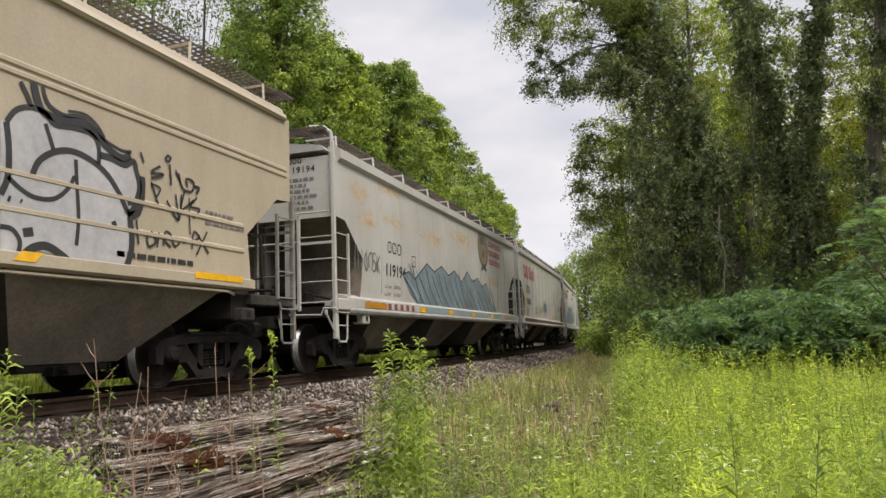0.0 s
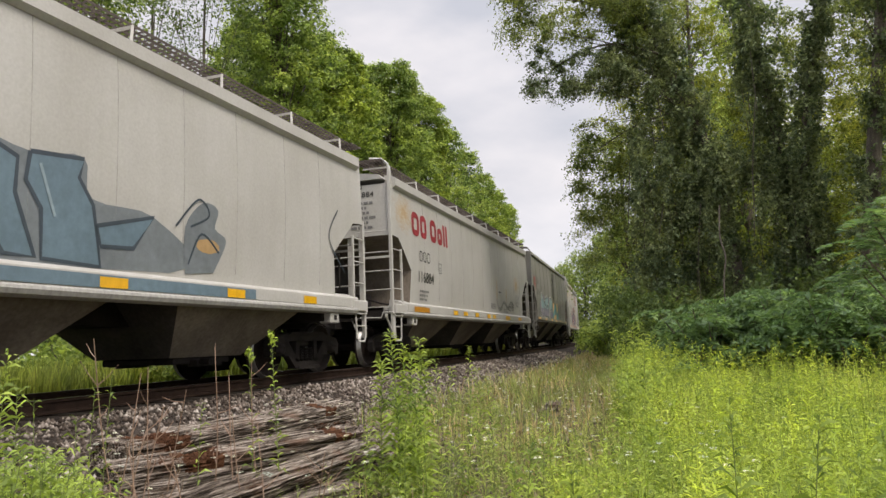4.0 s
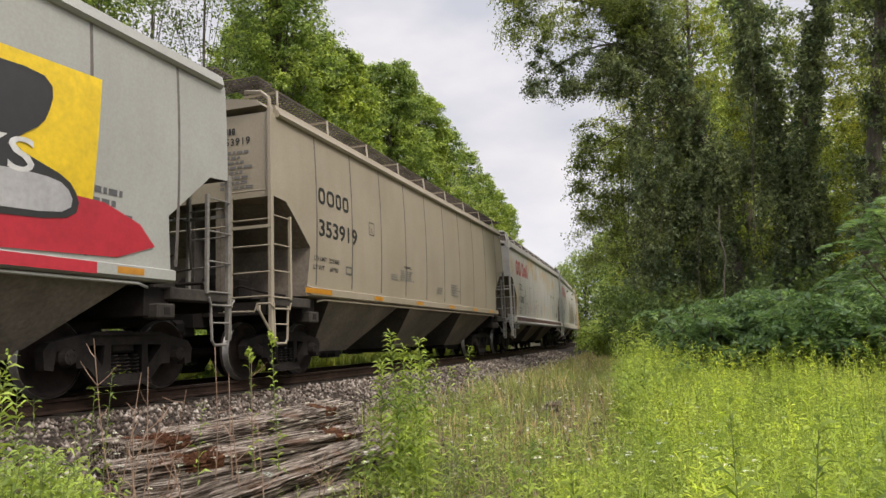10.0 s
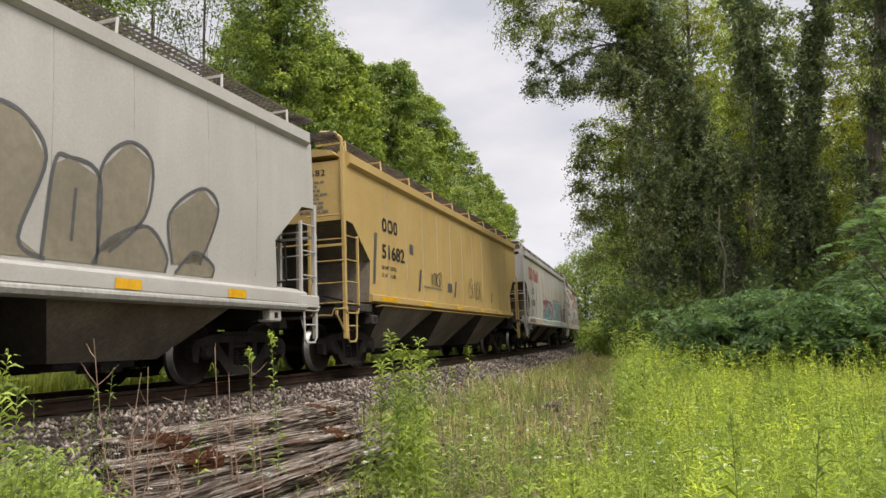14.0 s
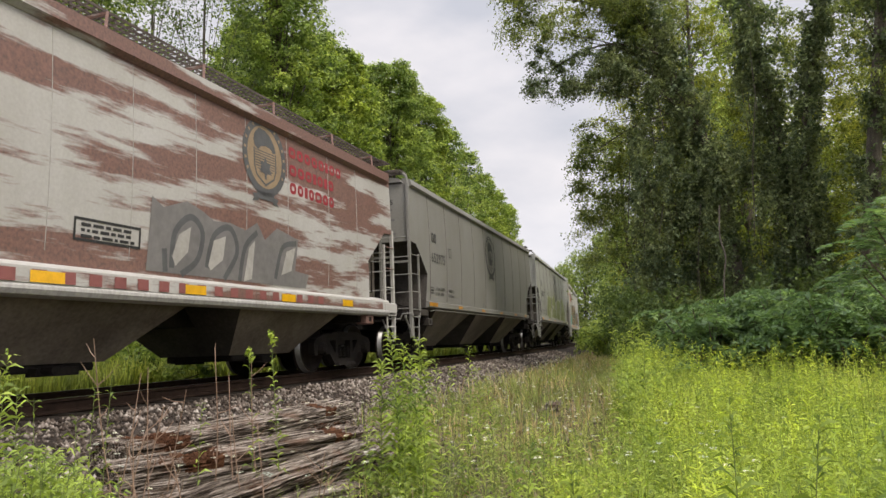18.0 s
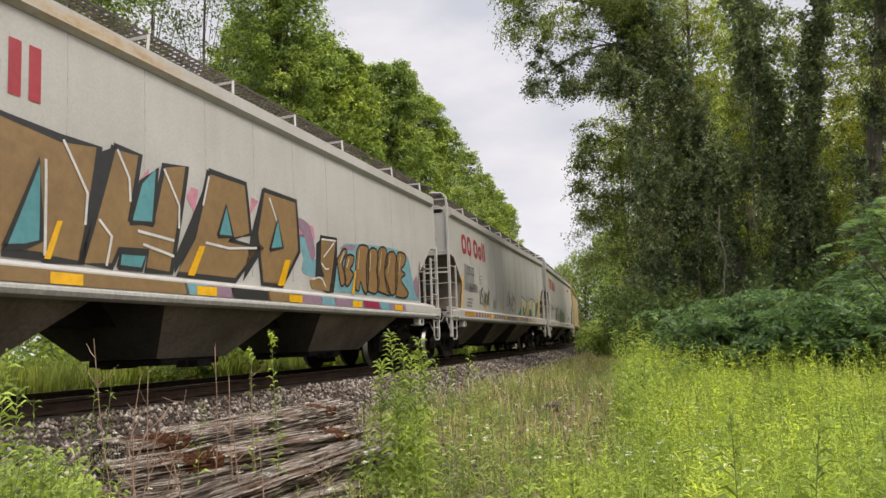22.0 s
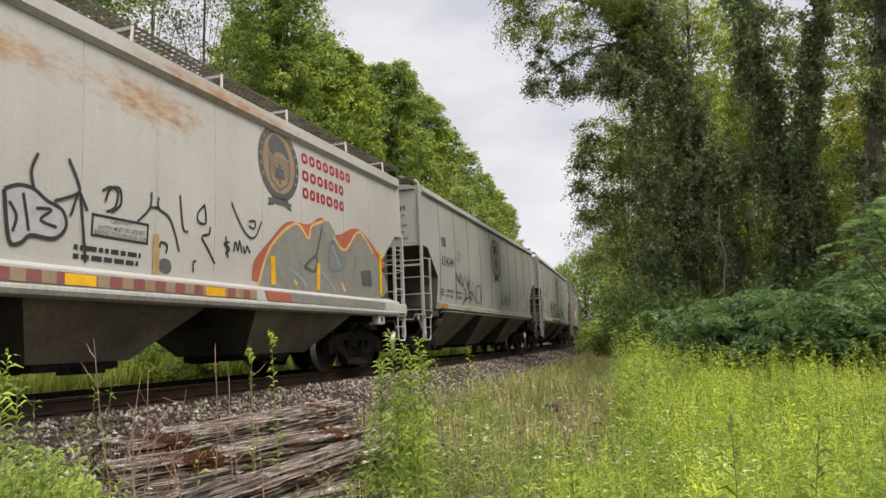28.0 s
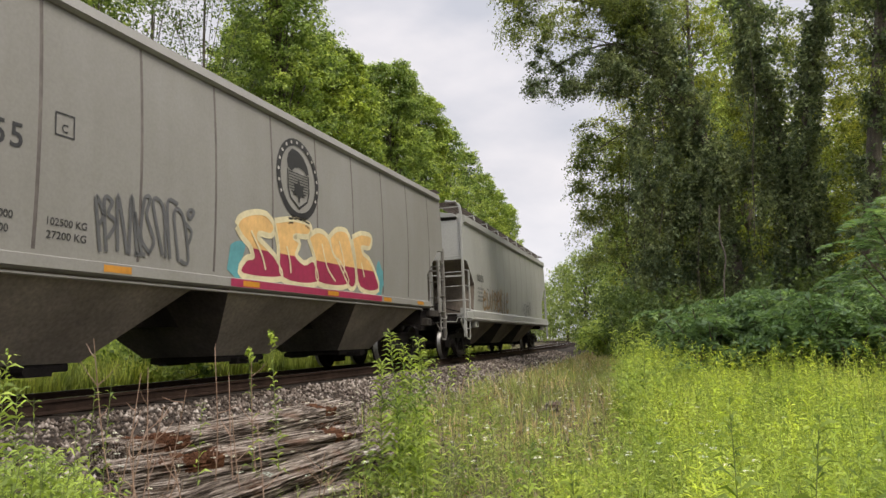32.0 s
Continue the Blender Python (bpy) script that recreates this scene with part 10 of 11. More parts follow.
    vine_mass("dark curtain of vines between the trunks", 1120, 1300, 260, 520, 22.0, 23.6, 190, 0.32, 230, 0.085, M_IVY, 511)
    vine_mass("dark curtain of vines between the trunks", 1340, 1470, 300, 530, 22.0, 24, 90, 0.32, 220, 0.085, M_IVY, 512)
    vine_mass("dark vine strands hanging from the leaning tree", 1110, 1215, 90, 270, 22.4, 23.4, 34, 0.26, 220, 0.08, M_IVY, 515)
    vine_mass("dark vine strands on the upright tree", 1305, 1370, 20, 330, 22.6, 23.6, 44, 0.26, 220, 0.08, M_IVY, 516)
    vine_mass("green bush at the foot of the trees", 1075, 1290, 530, 596, 19, 23, 60, 0.34, 240, 0.085, M_SPARSE, 513)
    vine_mass("olive scrub at the foot of the trees", 1300, 1600, 490, 575, 19.5, 21.5, 36, 0.34, 210, 0.09, M_SPARSE, 514)
    hanging_stem()
    for i, (px, d, h, r) in enumerate([(1130, 42, 13.5, 3.5), (1200, 40, 14, 4), (1275, 42, 12, 4), (1350, 40, 11.5, 4), (1425, 42, 11, 4), (1500, 38, 10.5, 4), (1570, 36, 11, 4), (1640, 32, 12, 4), (1480, 46, 15, 2.6), (1390, 46, 16, 2.4)]):
        x, y = at_angle(px, d)
        tree("woodland_tree", "dim tree deeper in the wood", x, y, h, r, 0.3, M_MAPLE if i % 3 == 0 else M_OLIVE, 0.17, 64, 120, 0.2, 120 + i, (-0.5, 0), 1.0, group="trees of the wood")
    # low growth at the wood's edge
    rnd = random.Random(9)
    for i in range(38):
        c = 1225 + 11 * i + rnd.uniform(-10, 10)
        x, y = at_angle(c, rnd.uniform(14.0, 18.5))
        sumac(x, y, rnd.uniform(1.7, 2.45) * (0.85 + 0.2 * (c - 1190) / 400), 400 + i)
    for i in range(14):
        x, y = at_angle(rnd.uniform(1058, 1125), rnd.uniform(30, 60))
        shrub("shrub", "light green bush beside the line", x, y, rnd.uniform(1.6, 3.6), rnd.uniform(0.9, 1.5), M_LIGHT, 0.15, 18, 120, 440 + i)
    for i, (px, d, h) in enumerate([(290, 15.5, 1.1), (400, 18, 1.3), (560, 21, 1.6), (640, 26, 2.2), (700, 32, 2.5), (350, 20, 2.2), (240, 18, 2.0), (120, 17, 2.0), (450, 22, 2.4)]):
        x, y = at_angle(px, d)
        shrub("shrub", "leafy green bush beyond the track", x, y, h, 0.9, M_LIGHT, 0.12, 12, 120, 470 + i)
    for i in range(34):
        sx, sy, _ = track(-8 + 2.1 * i, -rnd.uniform(7.0, 10.0))
        shrub("shrub", "leafy green bush beyond the track", sx, sy, rnd.uniform(2.4, 4.4), rnd.uniform(1.1, 1.7), M_MAPLE if i % 3 else M_LIGHT, 0.16, 20, 110, 530 + i)
    for i in range(26):
        sx, sy, _ = track(-14 + 3.4 * i, -rnd.uniform(12.0, 17.0))
        shrub("shrub", "leafy green bush beyond the track", sx, sy, rnd.uniform(4.5, 6.5), rnd.uniform(1.8, 2.6), M_MAPLE, 0.26, 26, 90, 570 + i)
    # Mostly hidden behind the wood's edge: added to block sky light on far cars.
    for i in range(14):
        sx, sy, _ = track(36 + 6.0 * i, rnd.uniform(8.5, 14.0))
        tree("woodland_tree", "dim tree deeper in the wood", sx, sy, rnd.uniform(15, 19), 4.2, 0.3, M_OLIVE if i % 2 else M_MAPLE, 0.3, 60, 90, 0.25, 160 + i, (0, 0), 1.4, group="trees of the wood")
    sapling()


def sumac(x, y, h, seed):
    """A low sumac: a few stems, each with a flat whorl of drooping feathered leaves."""
    rg, rnd = np.random.default_rng(seed), random.Random(seed)
    root = thing("sumac_shrub", "low bluish-green sumac bush at the wood's edge", "shrub", "shrubs", pose(x, y, ground_z(x, y) - 0.02))
    pos, al = [], []
    for k in range(8):
        a, rr = rnd.uniform(0, 6.28), rnd.uniform(0.1, 0.9)
        tip = Vector((rr * math.cos(a), rr * math.sin(a), h * rnd.uniform(0.45, 1.0)))
        part("stem", Build().tube([(0, 0, 0), (tip.x * 0.4, tip.y * 0.4, tip.z * 0.6), tip], [0.02, 0.015, 0.007], 5), M_BARK, root)
        for j in range(7):
            a2 = j * 0.9 + rnd.uniform(-0.2, 0.2)
            out = Vector((math.cos(a2), math.sin(a2), 0))
            side = Vector((-out.y, out.x, 0))
            ln, rise = rnd.uniform(0.32, 0.5), rnd.uniform(0.0, 0.18)
            for m in range(8):
                t = (m + 1) / 8
                p = tip + out * ln * t + Vector((0, 0, rise * t - 0.26 * t * t))
                for sg in (1, -1):
                    d = (side * sg + out * 0.55 - Vector((0, 0, 0.3))).normalized()
                    pos.append(tuple(p + d * 0.06))
                    al.append(tuple(d))
    pos, al = np.array(pos), np.array(al)
    nrm = np.array([0, 0, 1.0]) + 0.6 * rg.normal(size=al.shape)
    nrm /= np.linalg.norm(nrm, axis=1)[:, None]
    part("foliage", crown_mesh("foliage", leaf_quads(pos, nrm, al, 0.14 * rg.uniform(0.8, 1.2, len(pos)), 0.36), M_SUMAC), None, root)


def sapling():
    """A young sumac that reaches into view: arching stems with feathered leaves."""
    base = aim(1640, 640, 8.5)
    org = Vector((base.x, base.y, ground_z(base.x, base.y)))
    root = thing("sumac_sapling", "young sumac with long feathered green leaves", "sapling", at=Matrix.Translation(org))
    rg, rnd = np.random.default_rng(77), random.Random(77)
    for k, (c, r) in enumerate([(1545, 395), (1520, 440), (1530, 490), (1580, 370), (1600, 430), (1565, 460)]):
        tip = aim(c, r, 8.3 + 0.2 * k) - org
        stem = smooth_line([(0, 0, 0), (tip.x * 0.4 + 0.15, tip.y * 0.4, tip.z * 0.6), tuple(tip)], 5)
        part("stem", Build().tube(stem, [0.022 - 0.0015 * i for i in range(len(stem))], 5), M_BARK, root)
        qs = []
        for j in range(9):
            a = rnd.uniform(0, 6.28)
            out = Vector((math.cos(a), math.sin(a), rnd.uniform(-0.15, 0.25)))
            ln = rnd.uniform(0.28, 0.42)
            side = out.cross(Vector((0, 0, 1))).normalized()
            for m in range(9):
                t = (m + 1) / 9
                p = tip + out * ln * t - Vector((0, 0, 0.12 * t * t)) + Vector((0, 0, 0.02 * j))
                for sg in (1, -1):
                    d = (side * sg + out * 0.5 - Vector((0, 0, 0.35))).normalized()
                    qs.append((p + d * 0.06, d))
        pos, al = np.array([tuple(a) for a, _ in qs]), np.array([tuple(b) for _, b in qs])
        nrm = np.cross(al, rg.normal(size=al.shape) * 0.25 + np.array([0.3, 0.3, 0])) + np.array([0, 0, 0.8])
        nrm /= np.linalg.norm(nrm, axis=1)[:, None]
        part("leaves", crown_mesh("leaves", leaf_quads(pos, nrm, al, 0.13 * rg.uniform(0.8, 1.2, len(pos)), 0.28), M_SUMAC), None, root)


def shrub(name, label, x, y, h, r, mat, leaf, clumps, per, seed, flat_k=0.7):
    rg = np.random.default_rng(seed)
    a, k = rg.uniform(0, 6.28, clumps), np.sqrt(rg.uniform(0, 1, clumps)) * r
    c = np.stack([k * np.cos(a), k * np.sin(a), h * rg.uniform(0.25, 0.85, clumps) * (1 - 0.4 * k / r)], axis=1)
    root = thing(name, label, "shrub", "shrubs", pose(x, y, ground_z(x, y) - 0.02))
    for p in c[: min(6, clumps)]:
        part("stem", Build().tube([(0, 0, 0), (p[0] * 0.4, p[1] * 0.4, p[2] * 0.6), tuple(p)], [0.025, 0.018, 0.006], 5), M_BARK, root)
    part("foliage", crown_mesh("foliage", leaf_cloud(c, rg.uniform(0.25, 0.5, clumps) * max(0.8, h / 1.5), per, leaf, rg, 1.1 if flat_k < 0.6 else 0.7, flat_k, 0.34 if flat_k < 0.6 else 0.55), mat), None, root)


# ---- meadow ----
def scatter(n, rg, x0, x1, y0, y1, keep):
    p = np.stack([rg.uniform(x0, x1, n), rg.uniform(y0, y1, n)], axis=1)
    ok = np.array([keep(a, b) for a, b in p])
    p = p[ok]
    return np.array([(a, b, ground_z(a, b)) for a, b in p])


def blades(p, h, w, lean, rg):
    """Grass blades as two-piece bent strips."""
    n = len(p)
    a = rg.uniform(0, 6.28, n)
    side = np.stack([np.cos(a), np.sin(a), np.zeros(n)], axis=1) * (w * rg.uniform(0.6, 1.3, n))[:, None]
    d = np.stack([np.cos(a + 1.57), np.sin(a + 1.57), np.zeros(n)], axis=1) * (lean * rg.uniform(0.1, 1.0, n) * h)[:, None]
    up = np.array([0, 0, 1.0])
    m = p + d * 0.3 + up * (h * 0.55)[:, None]
    t = p + d + up * h[:, None]
    v = np.stack([p - side, p + side, m + side * 0.8, m - side * 0.8, t + side * 0.1, t - side * 0.1], axis=1).reshape(-1, 3)
    o = np.arange(n)[:, None] * 6
    f = np.concatenate([o + np.array([0, 1, 2, 3]), o + np.array([3, 2, 4, 5])], axis=0)
    return v, f


def weeds(p, h, rg, leaves=14, leaf=0.09, width=0.3):
    """Upright leafy stalks: a thin stem strip and narrow leaves all the way up."""
    n = len(p)
    t = np.tile(np.linspace(0.18, 1.0, leaves), n)
    base = np.repeat(p, leaves, axis=0)
    hh = np.repeat(h, leaves)
    lean = np.repeat(rg.normal(0, 0.10, (n, 2)), leaves, axis=0)
    pos = base + np.stack([lean[:, 0] * t * hh, lean[:, 1] * t * hh, t * hh], axis=1)
    a = rg.uniform(0, 6.28, len(pos))
    out = np.stack([np.cos(a), np.sin(a), rg.uniform(-0.1, 0.7, len(pos))], axis=1)
    size = leaf * rg.uniform(0.6, 1.3, len(pos)) * (1.15 - 0.55 * t)
    nrm = np.cross(out, np.stack([-np.sin(a), np.cos(a), np.zeros(len(a))], axis=1)) + 0.8 * spin(len(pos), rg)
    nrm /= np.linalg.norm(nrm, axis=1)[:, None]
    q = leaf_quads(pos + out * (size * 0.5)[:, None], nrm, out, size, width)
    tip = p + np.stack([lean[::leaves, 0] * h, lean[::leaves, 1] * h, h], axis=1)
    b = rg.uniform(0, 3.14, n)
    s = np.stack([np.cos(b), np.sin(b), np.zeros(n)], axis=1) * 0.0025
    st = np.stack([p - s, p + s, tip + s * 0.5, tip - s * 0.5], axis=1).reshape(-1, 3)
    return np.concatenate([q, st], axis=0)


def straw(p, length, w, rg):
    """Fallen straw: flat strips lying every way."""
    n = len(p)
    a, tilt = rg.uniform(0, 6.28, n), rg.uniform(-0.1, 0.45, n)
    d = np.stack([np.cos(a), np.sin(a), tilt], axis=1) * length[:, None]
    s = np.stack([-np.sin(a), np.cos(a), np.zeros(n)], axis=1) * w[:, None]
    q = p + np.array([0, 0, 0.012])
    return np.stack([q - s, q + s, q + d + s * 0.4, q + d - s * 0.4], axis=1).reshape(-1, 3)


def edge_of_meadow(x, y):
    """How far inside the dense growth a place lies, in metres."""
    return off_track(x, y) - (7.4 - 0.068 * min(y, 30) + 0.6 * noise.noise((x * 0.45, y * 0.45, 2)))


def build_meadow():
    rg = np.random.default_rng(3)

    def dense(x, y):
        return edge_of_meadow(x, y) > 0 and x * x + y * y > 3.2 and x < 1.5 + 0.62 * y and rg.random() < min(1, 4.5 / (1 + 0.22 * math.hypot(x, y))) * (0.45 + 1.6 * max(0, 0.35 + noise.noise((x * 1.3, y * 1.3, 31))))

    def swell(p, k, z):
        return np.array([noise.noise((a * k, b * k, z)) for a, b, _ in p])

    p = scatter(62000, rg, -6, 12, 0.8, 26, dense)
    h = rg.uniform(0.18, 0.52, len(p)) * (1 + 0.4 * swell(p, 0.5, 11)) * np.clip(0.7 + 0.12 * (p[:, 1] - 3), 0.8, 1.7)
    v, f = blades(p, h, 0.0022 + 0.0005 * p[:, 1], 0.8, rg)
    tagged(new("meadow_grass", quick_mesh("meadow_grass", v, f, [M_GRASS])), "tall fresh green meadow grass", "grass", kind="stuff")
    # the same grass round and behind the tripod
    p = scatter(26000, rg, -5, 9, -9, 3.5, lambda x, y: off_track(x, y) > 4.2 and x * x + y * y > 1.3 and edge_of_meadow(x, y) < (9 if y < 0.8 else 0) + (9 if x > 1.5 + 0.62 * y else 0))
    v, f = blades(p, rg.uniform(0.12, 0.34, len(p)), np.full(len(p), 0.004), 0.8, rg)
    tagged(new("meadow_grass", quick_mesh("meadow_grass", v, f, [M_GRASS])), "short fresh green meadow grass", "grass", kind="stuff")
    # goldenrod stalks: fine-leaved close by, coarser far off
    p = scatter(11000, rg, -4, 6.5, 1.0, 8.0, dense)
    h = rg.uniform(0.25, 0.58, len(p)) * (1 + 0.7 * swell(p, 0.6, 5))
    tagged(new("meadow_weeds", crown_mesh("meadow_weeds", weeds(p, h, rg, 26, 0.072, 0.22), M_WEED)), "dense stand of leafy green goldenrod stalks", "weeds", kind="stuff")
    p = scatter(26000, rg, -6, 12, 7.5, 26, dense)
    h = rg.uniform(0.5, 0.95, len(p)) * (1 + 0.5 * swell(p, 0.6, 5)) * np.clip(0.7 + 0.05 * (p[:, 1] - 7), 0.7, 1.15)
    tagged(new("meadow_weeds", crown_mesh("meadow_weeds", weeds(p, h, rg, 15, 0.085, 0.26), M_WEED)), "dense stand of leafy green goldenrod stalks", "weeds", kind="stuff")
    p = scatter(5200, rg, -4, 12, 2.6, 22, lambda x, y: edge_of_meadow(x, y) > 0.3 and x < 1.5 + 0.62 * y and noise.noise((x * 0.7, y * 0.7, 15)) > -0.05)
    q = weeds(p, rg.uniform(0.7, 1.0, len(p)) * np.clip(0.62 + 0.075 * (np.hypot(p[:, 0], p[:, 1]) - 3), 0.5, 1.25), rg, 30, 0.098, 0.20)
    tagged(new("tall_goldenrod", crown_mesh("tall_goldenrod", q, M_GOLDROD)), "taller bright goldenrod standing above the meadow", "weeds", kind="stuff")
    # thin dry grass, straw and stalks between the ballast and the meadow

    def strip(x, y):
        return (3.2 if y > 9 else 4.6) < off_track(x, y) and edge_of_meadow(x, y) < 0.5 and x * x + y * y > 9

    p = scatter(17000, rg, -6, 3, 1.0, 40, lambda x, y: strip(x, y) and noise.noise((x * 0.6, y * 0.6, 7)) > -0.15)
    v, f = blades(p, rg.uniform(0.10, 0.46, len(p)), 0.0018 + 0.00045 * p[:, 1], 0.9, rg)
    tagged(new("dry_grass", quick_mesh("dry_grass", v, f, [M_DRY])), "thin dry straw-coloured grass beside the ballast", "grass", kind="stuff")
    p = scatter(36000, rg, -6, 3, 2.0, 40, strip)
    q = straw(p, rg.uniform(0.06, 0.22, len(p)), 0.002 + 0.0004 * p[:, 1], rg)
    tagged(new("fallen_straw", crown_mesh("fallen_straw", q, M_DRY)), "fallen dry straw lying on stony soil", "grass", kind="stuff")
    p = scatter(16000, rg, -6, 3, 3.0, 36, lambda x, y: strip(x, y) and noise.noise((x * 0.8, y * 0.8, 3)) > -0.10)
    q = weeds(p, rg.uniform(0.12, 0.46, len(p)) * (1 + 0.6 * swell(p, 0.9, 8)), rg, 18, 0.050, 0.26)
    tagged(new("verge_weeds", crown_mesh("verge_weeds", q, M_VERGE)), "scattered leafy weeds at the ballast's edge", "weeds", kind="stuff")
    p = scatter(14000, rg, -6, 3, 2.0, 30, lambda x, y: strip(x, y) and noise.noise((x * 0.9, y * 0.9, 21)) > -0.05)
    v, f = blades(p, rg.uniform(0.12, 0.42, len(p)), 0.002 + 0.0004 * p[:, 1], 0.7, rg)
    tagged(new("verge_grass", quick_mesh("verge_grass", v, f, [M_VERGE])), "thin green grass on the stony verge", "grass", kind="stuff")
    # white umbels of wild carrot
    pts = scatter(1500, rg, -5, 5, 3.5, 24, lambda x, y: off_track(x, y) > 3.4 and edge_of_meadow(x, y) < (1.0 if rg.random() < 0.85 else 9))
    c = pts + np.stack([np.zeros(len(pts)), np.zeros(len(pts)), rg.uniform(0.35, 0.62, len(pts))], axis=1)
    q = leaf_cloud(c, np.full(len(c), 0.026), 14, 0.014, rg, 2.5, 0.25, 0.9)
    tagged(new("wild_carrot_flowers", crown_mesh("wild_carrot_flowers", q, M_UMBEL)), "small flat white flower heads", "flowers", kind="stuff")
    # grass beyond the track
    t = np.stack([rg.uniform(-6, 46, 52000), -2.0 - 5.5 * rg.uniform(0, 1, 52000) ** 1.6], axis=1)
    p = np.array([track(a, b)[:2] for a, b in t])
    p = np.array([(a, b, ground_z(a, b)) for a, b in p])
    v, f = blades(p, rg.uniform(0.4, 0.85, len(p)), np.full(len(p), 0.011), 0.7, rg)
    tagged(new("verge_grass", quick_mesh("verge_grass", v, f, [M_GRASS])), "rough green grass beyond the track", "grass", kind="stuff")


def lance_leaves(stem, n, length, rg, droop=0.5, width=0.22, t0=0.12, wide_low=True):
    """Long narrow drooping leaves spiralling up a stem: two quads each."""
    stem = [Vector(p) for p in stem]
    vs, fs = [], []
    for i in range(n):
        t = t0 + (1 - t0) * (i + rg.random() * 0.6) / n
        k = min(len(stem) - 2, int(t * (len(stem) - 1)))
        p = stem[k].lerp(stem[k + 1], t * (len(stem) - 1) - k)
        a = i * 2.4 + rg.uniform(-0.3, 0.3)
        out = Vector((math.cos(a), math.sin(a), 0))
        tw = rg.uniform(-1.1, 1.1)
        side = Vector((-math.sin(a), math.cos(a), 0)) * math.cos(tw) + Vector((0, 0, 1)) * math.sin(tw)
        ln = length * (1.15 - 0.75 * t) * rg.uniform(0.75, 1.2)
        up = rg.uniform(0.35, 1.0)
        m = p + out * ln * 0.5 + Vector((0, 0, ln * 0.5 * up))
        e = p + out * ln + Vector((0, 0, ln * (up * 0.5 - droop * rg.uniform(0.0, 0.7))))
        w = ln * width * 0.5
        o = len(vs)
        vs += [p - side * w * 0.3, p + side * w * 0.3, m + side * w, m - side * w, e + side * w * 0.06, e - side * w * 0.06]
        fs += [(o, o + 1, o + 2, o + 3), (o + 3, o + 2, o + 4, o + 5)]
    return vs, fs


def tall_weed(label, c, r, d, leaves, length, seed, mat=None, name="goldenrod", lean=0.06, flower=False, t0=0.12):
    """One tall plant whose top stands on a given bearing: stem, leaves and sometimes a bud."""
    rg = random.Random(seed)
    top = aim(c, r, d)
    x, y = top.x + rg.uniform(-lean, lean), top.y + rg.uniform(-lean, lean)
    z = ground_z(x, y)
    root = thing(name, label, "weed", "tall weeds by the track", pose(x, y, z))
    tip = top - Vector((x, y, z))
    stem = smooth_line([(0, 0, 0), (tip.x * 0.2 + rg.uniform(-0.03, 0.03), tip.y * 0.3 + rg.uniform(-0.03, 0.03), tip.z * 0.5), tuple(tip)], 5)
    part("stem", Build().tube(stem, [0.0034 - 0.0002 * i for i in range(len(stem))], 5), M_STEM, root)
    vs, fs = lance_leaves(stem, leaves, length, rg, t0=t0)
    part("leaves", mesh_from("leaves", vs, fs, [mat or M_WEED]), None, root)
    if flower:
        part("flower_head", crown_mesh("flower_head", leaf_cloud([tuple(tip), tuple(tip + Vector((0.02, 0, -0.04)))], [0.03, 0.03], 24, 0.03, np.random.default_rng(seed), 0.5, 1.4), mat or M_WEED), None, root)


def dry_twig(c, r, d, seed, forks=4):
    rg = random.Random(seed)
    top = aim(c, r, d)
    x, y = top.x + rg.uniform(-0.25, 0.25), top.y + rg.uniform(-0.2, 0.2)
    z = ground_z(x, y)
    root = thing("dead_stalk", "bare brown dead weed stalk", "weed", "dead stalks by the track", pose(x, y, z))
    tip = top - Vector((x, y, z))
    stem = smooth_line([(0, 0, 0), (tip.x * 0.5 + rg.uniform(-0.04, 0.04), tip.y * 0.5, tip.z * 0.5), tuple(tip)], 4)
    b = Build().tube(stem, [0.005 - 0.0003 * i for i in range(len(stem))], 4)
    for i in range(forks):
        p = Vector(stem[rg.randint(3, len(stem) - 2)])
        q = p + Vector((rg.uniform(-0.12, 0.12), rg.uniform(-0.12, 0.12), rg.uniform(0.04, 0.16)))
        b.tube([p, p.lerp(q, 0.5) + Vector((0, 0, -0.01)), q], [0.003, 0.0025, 0.0015], 4)
    part("stalk", b, M_TWIG, root)


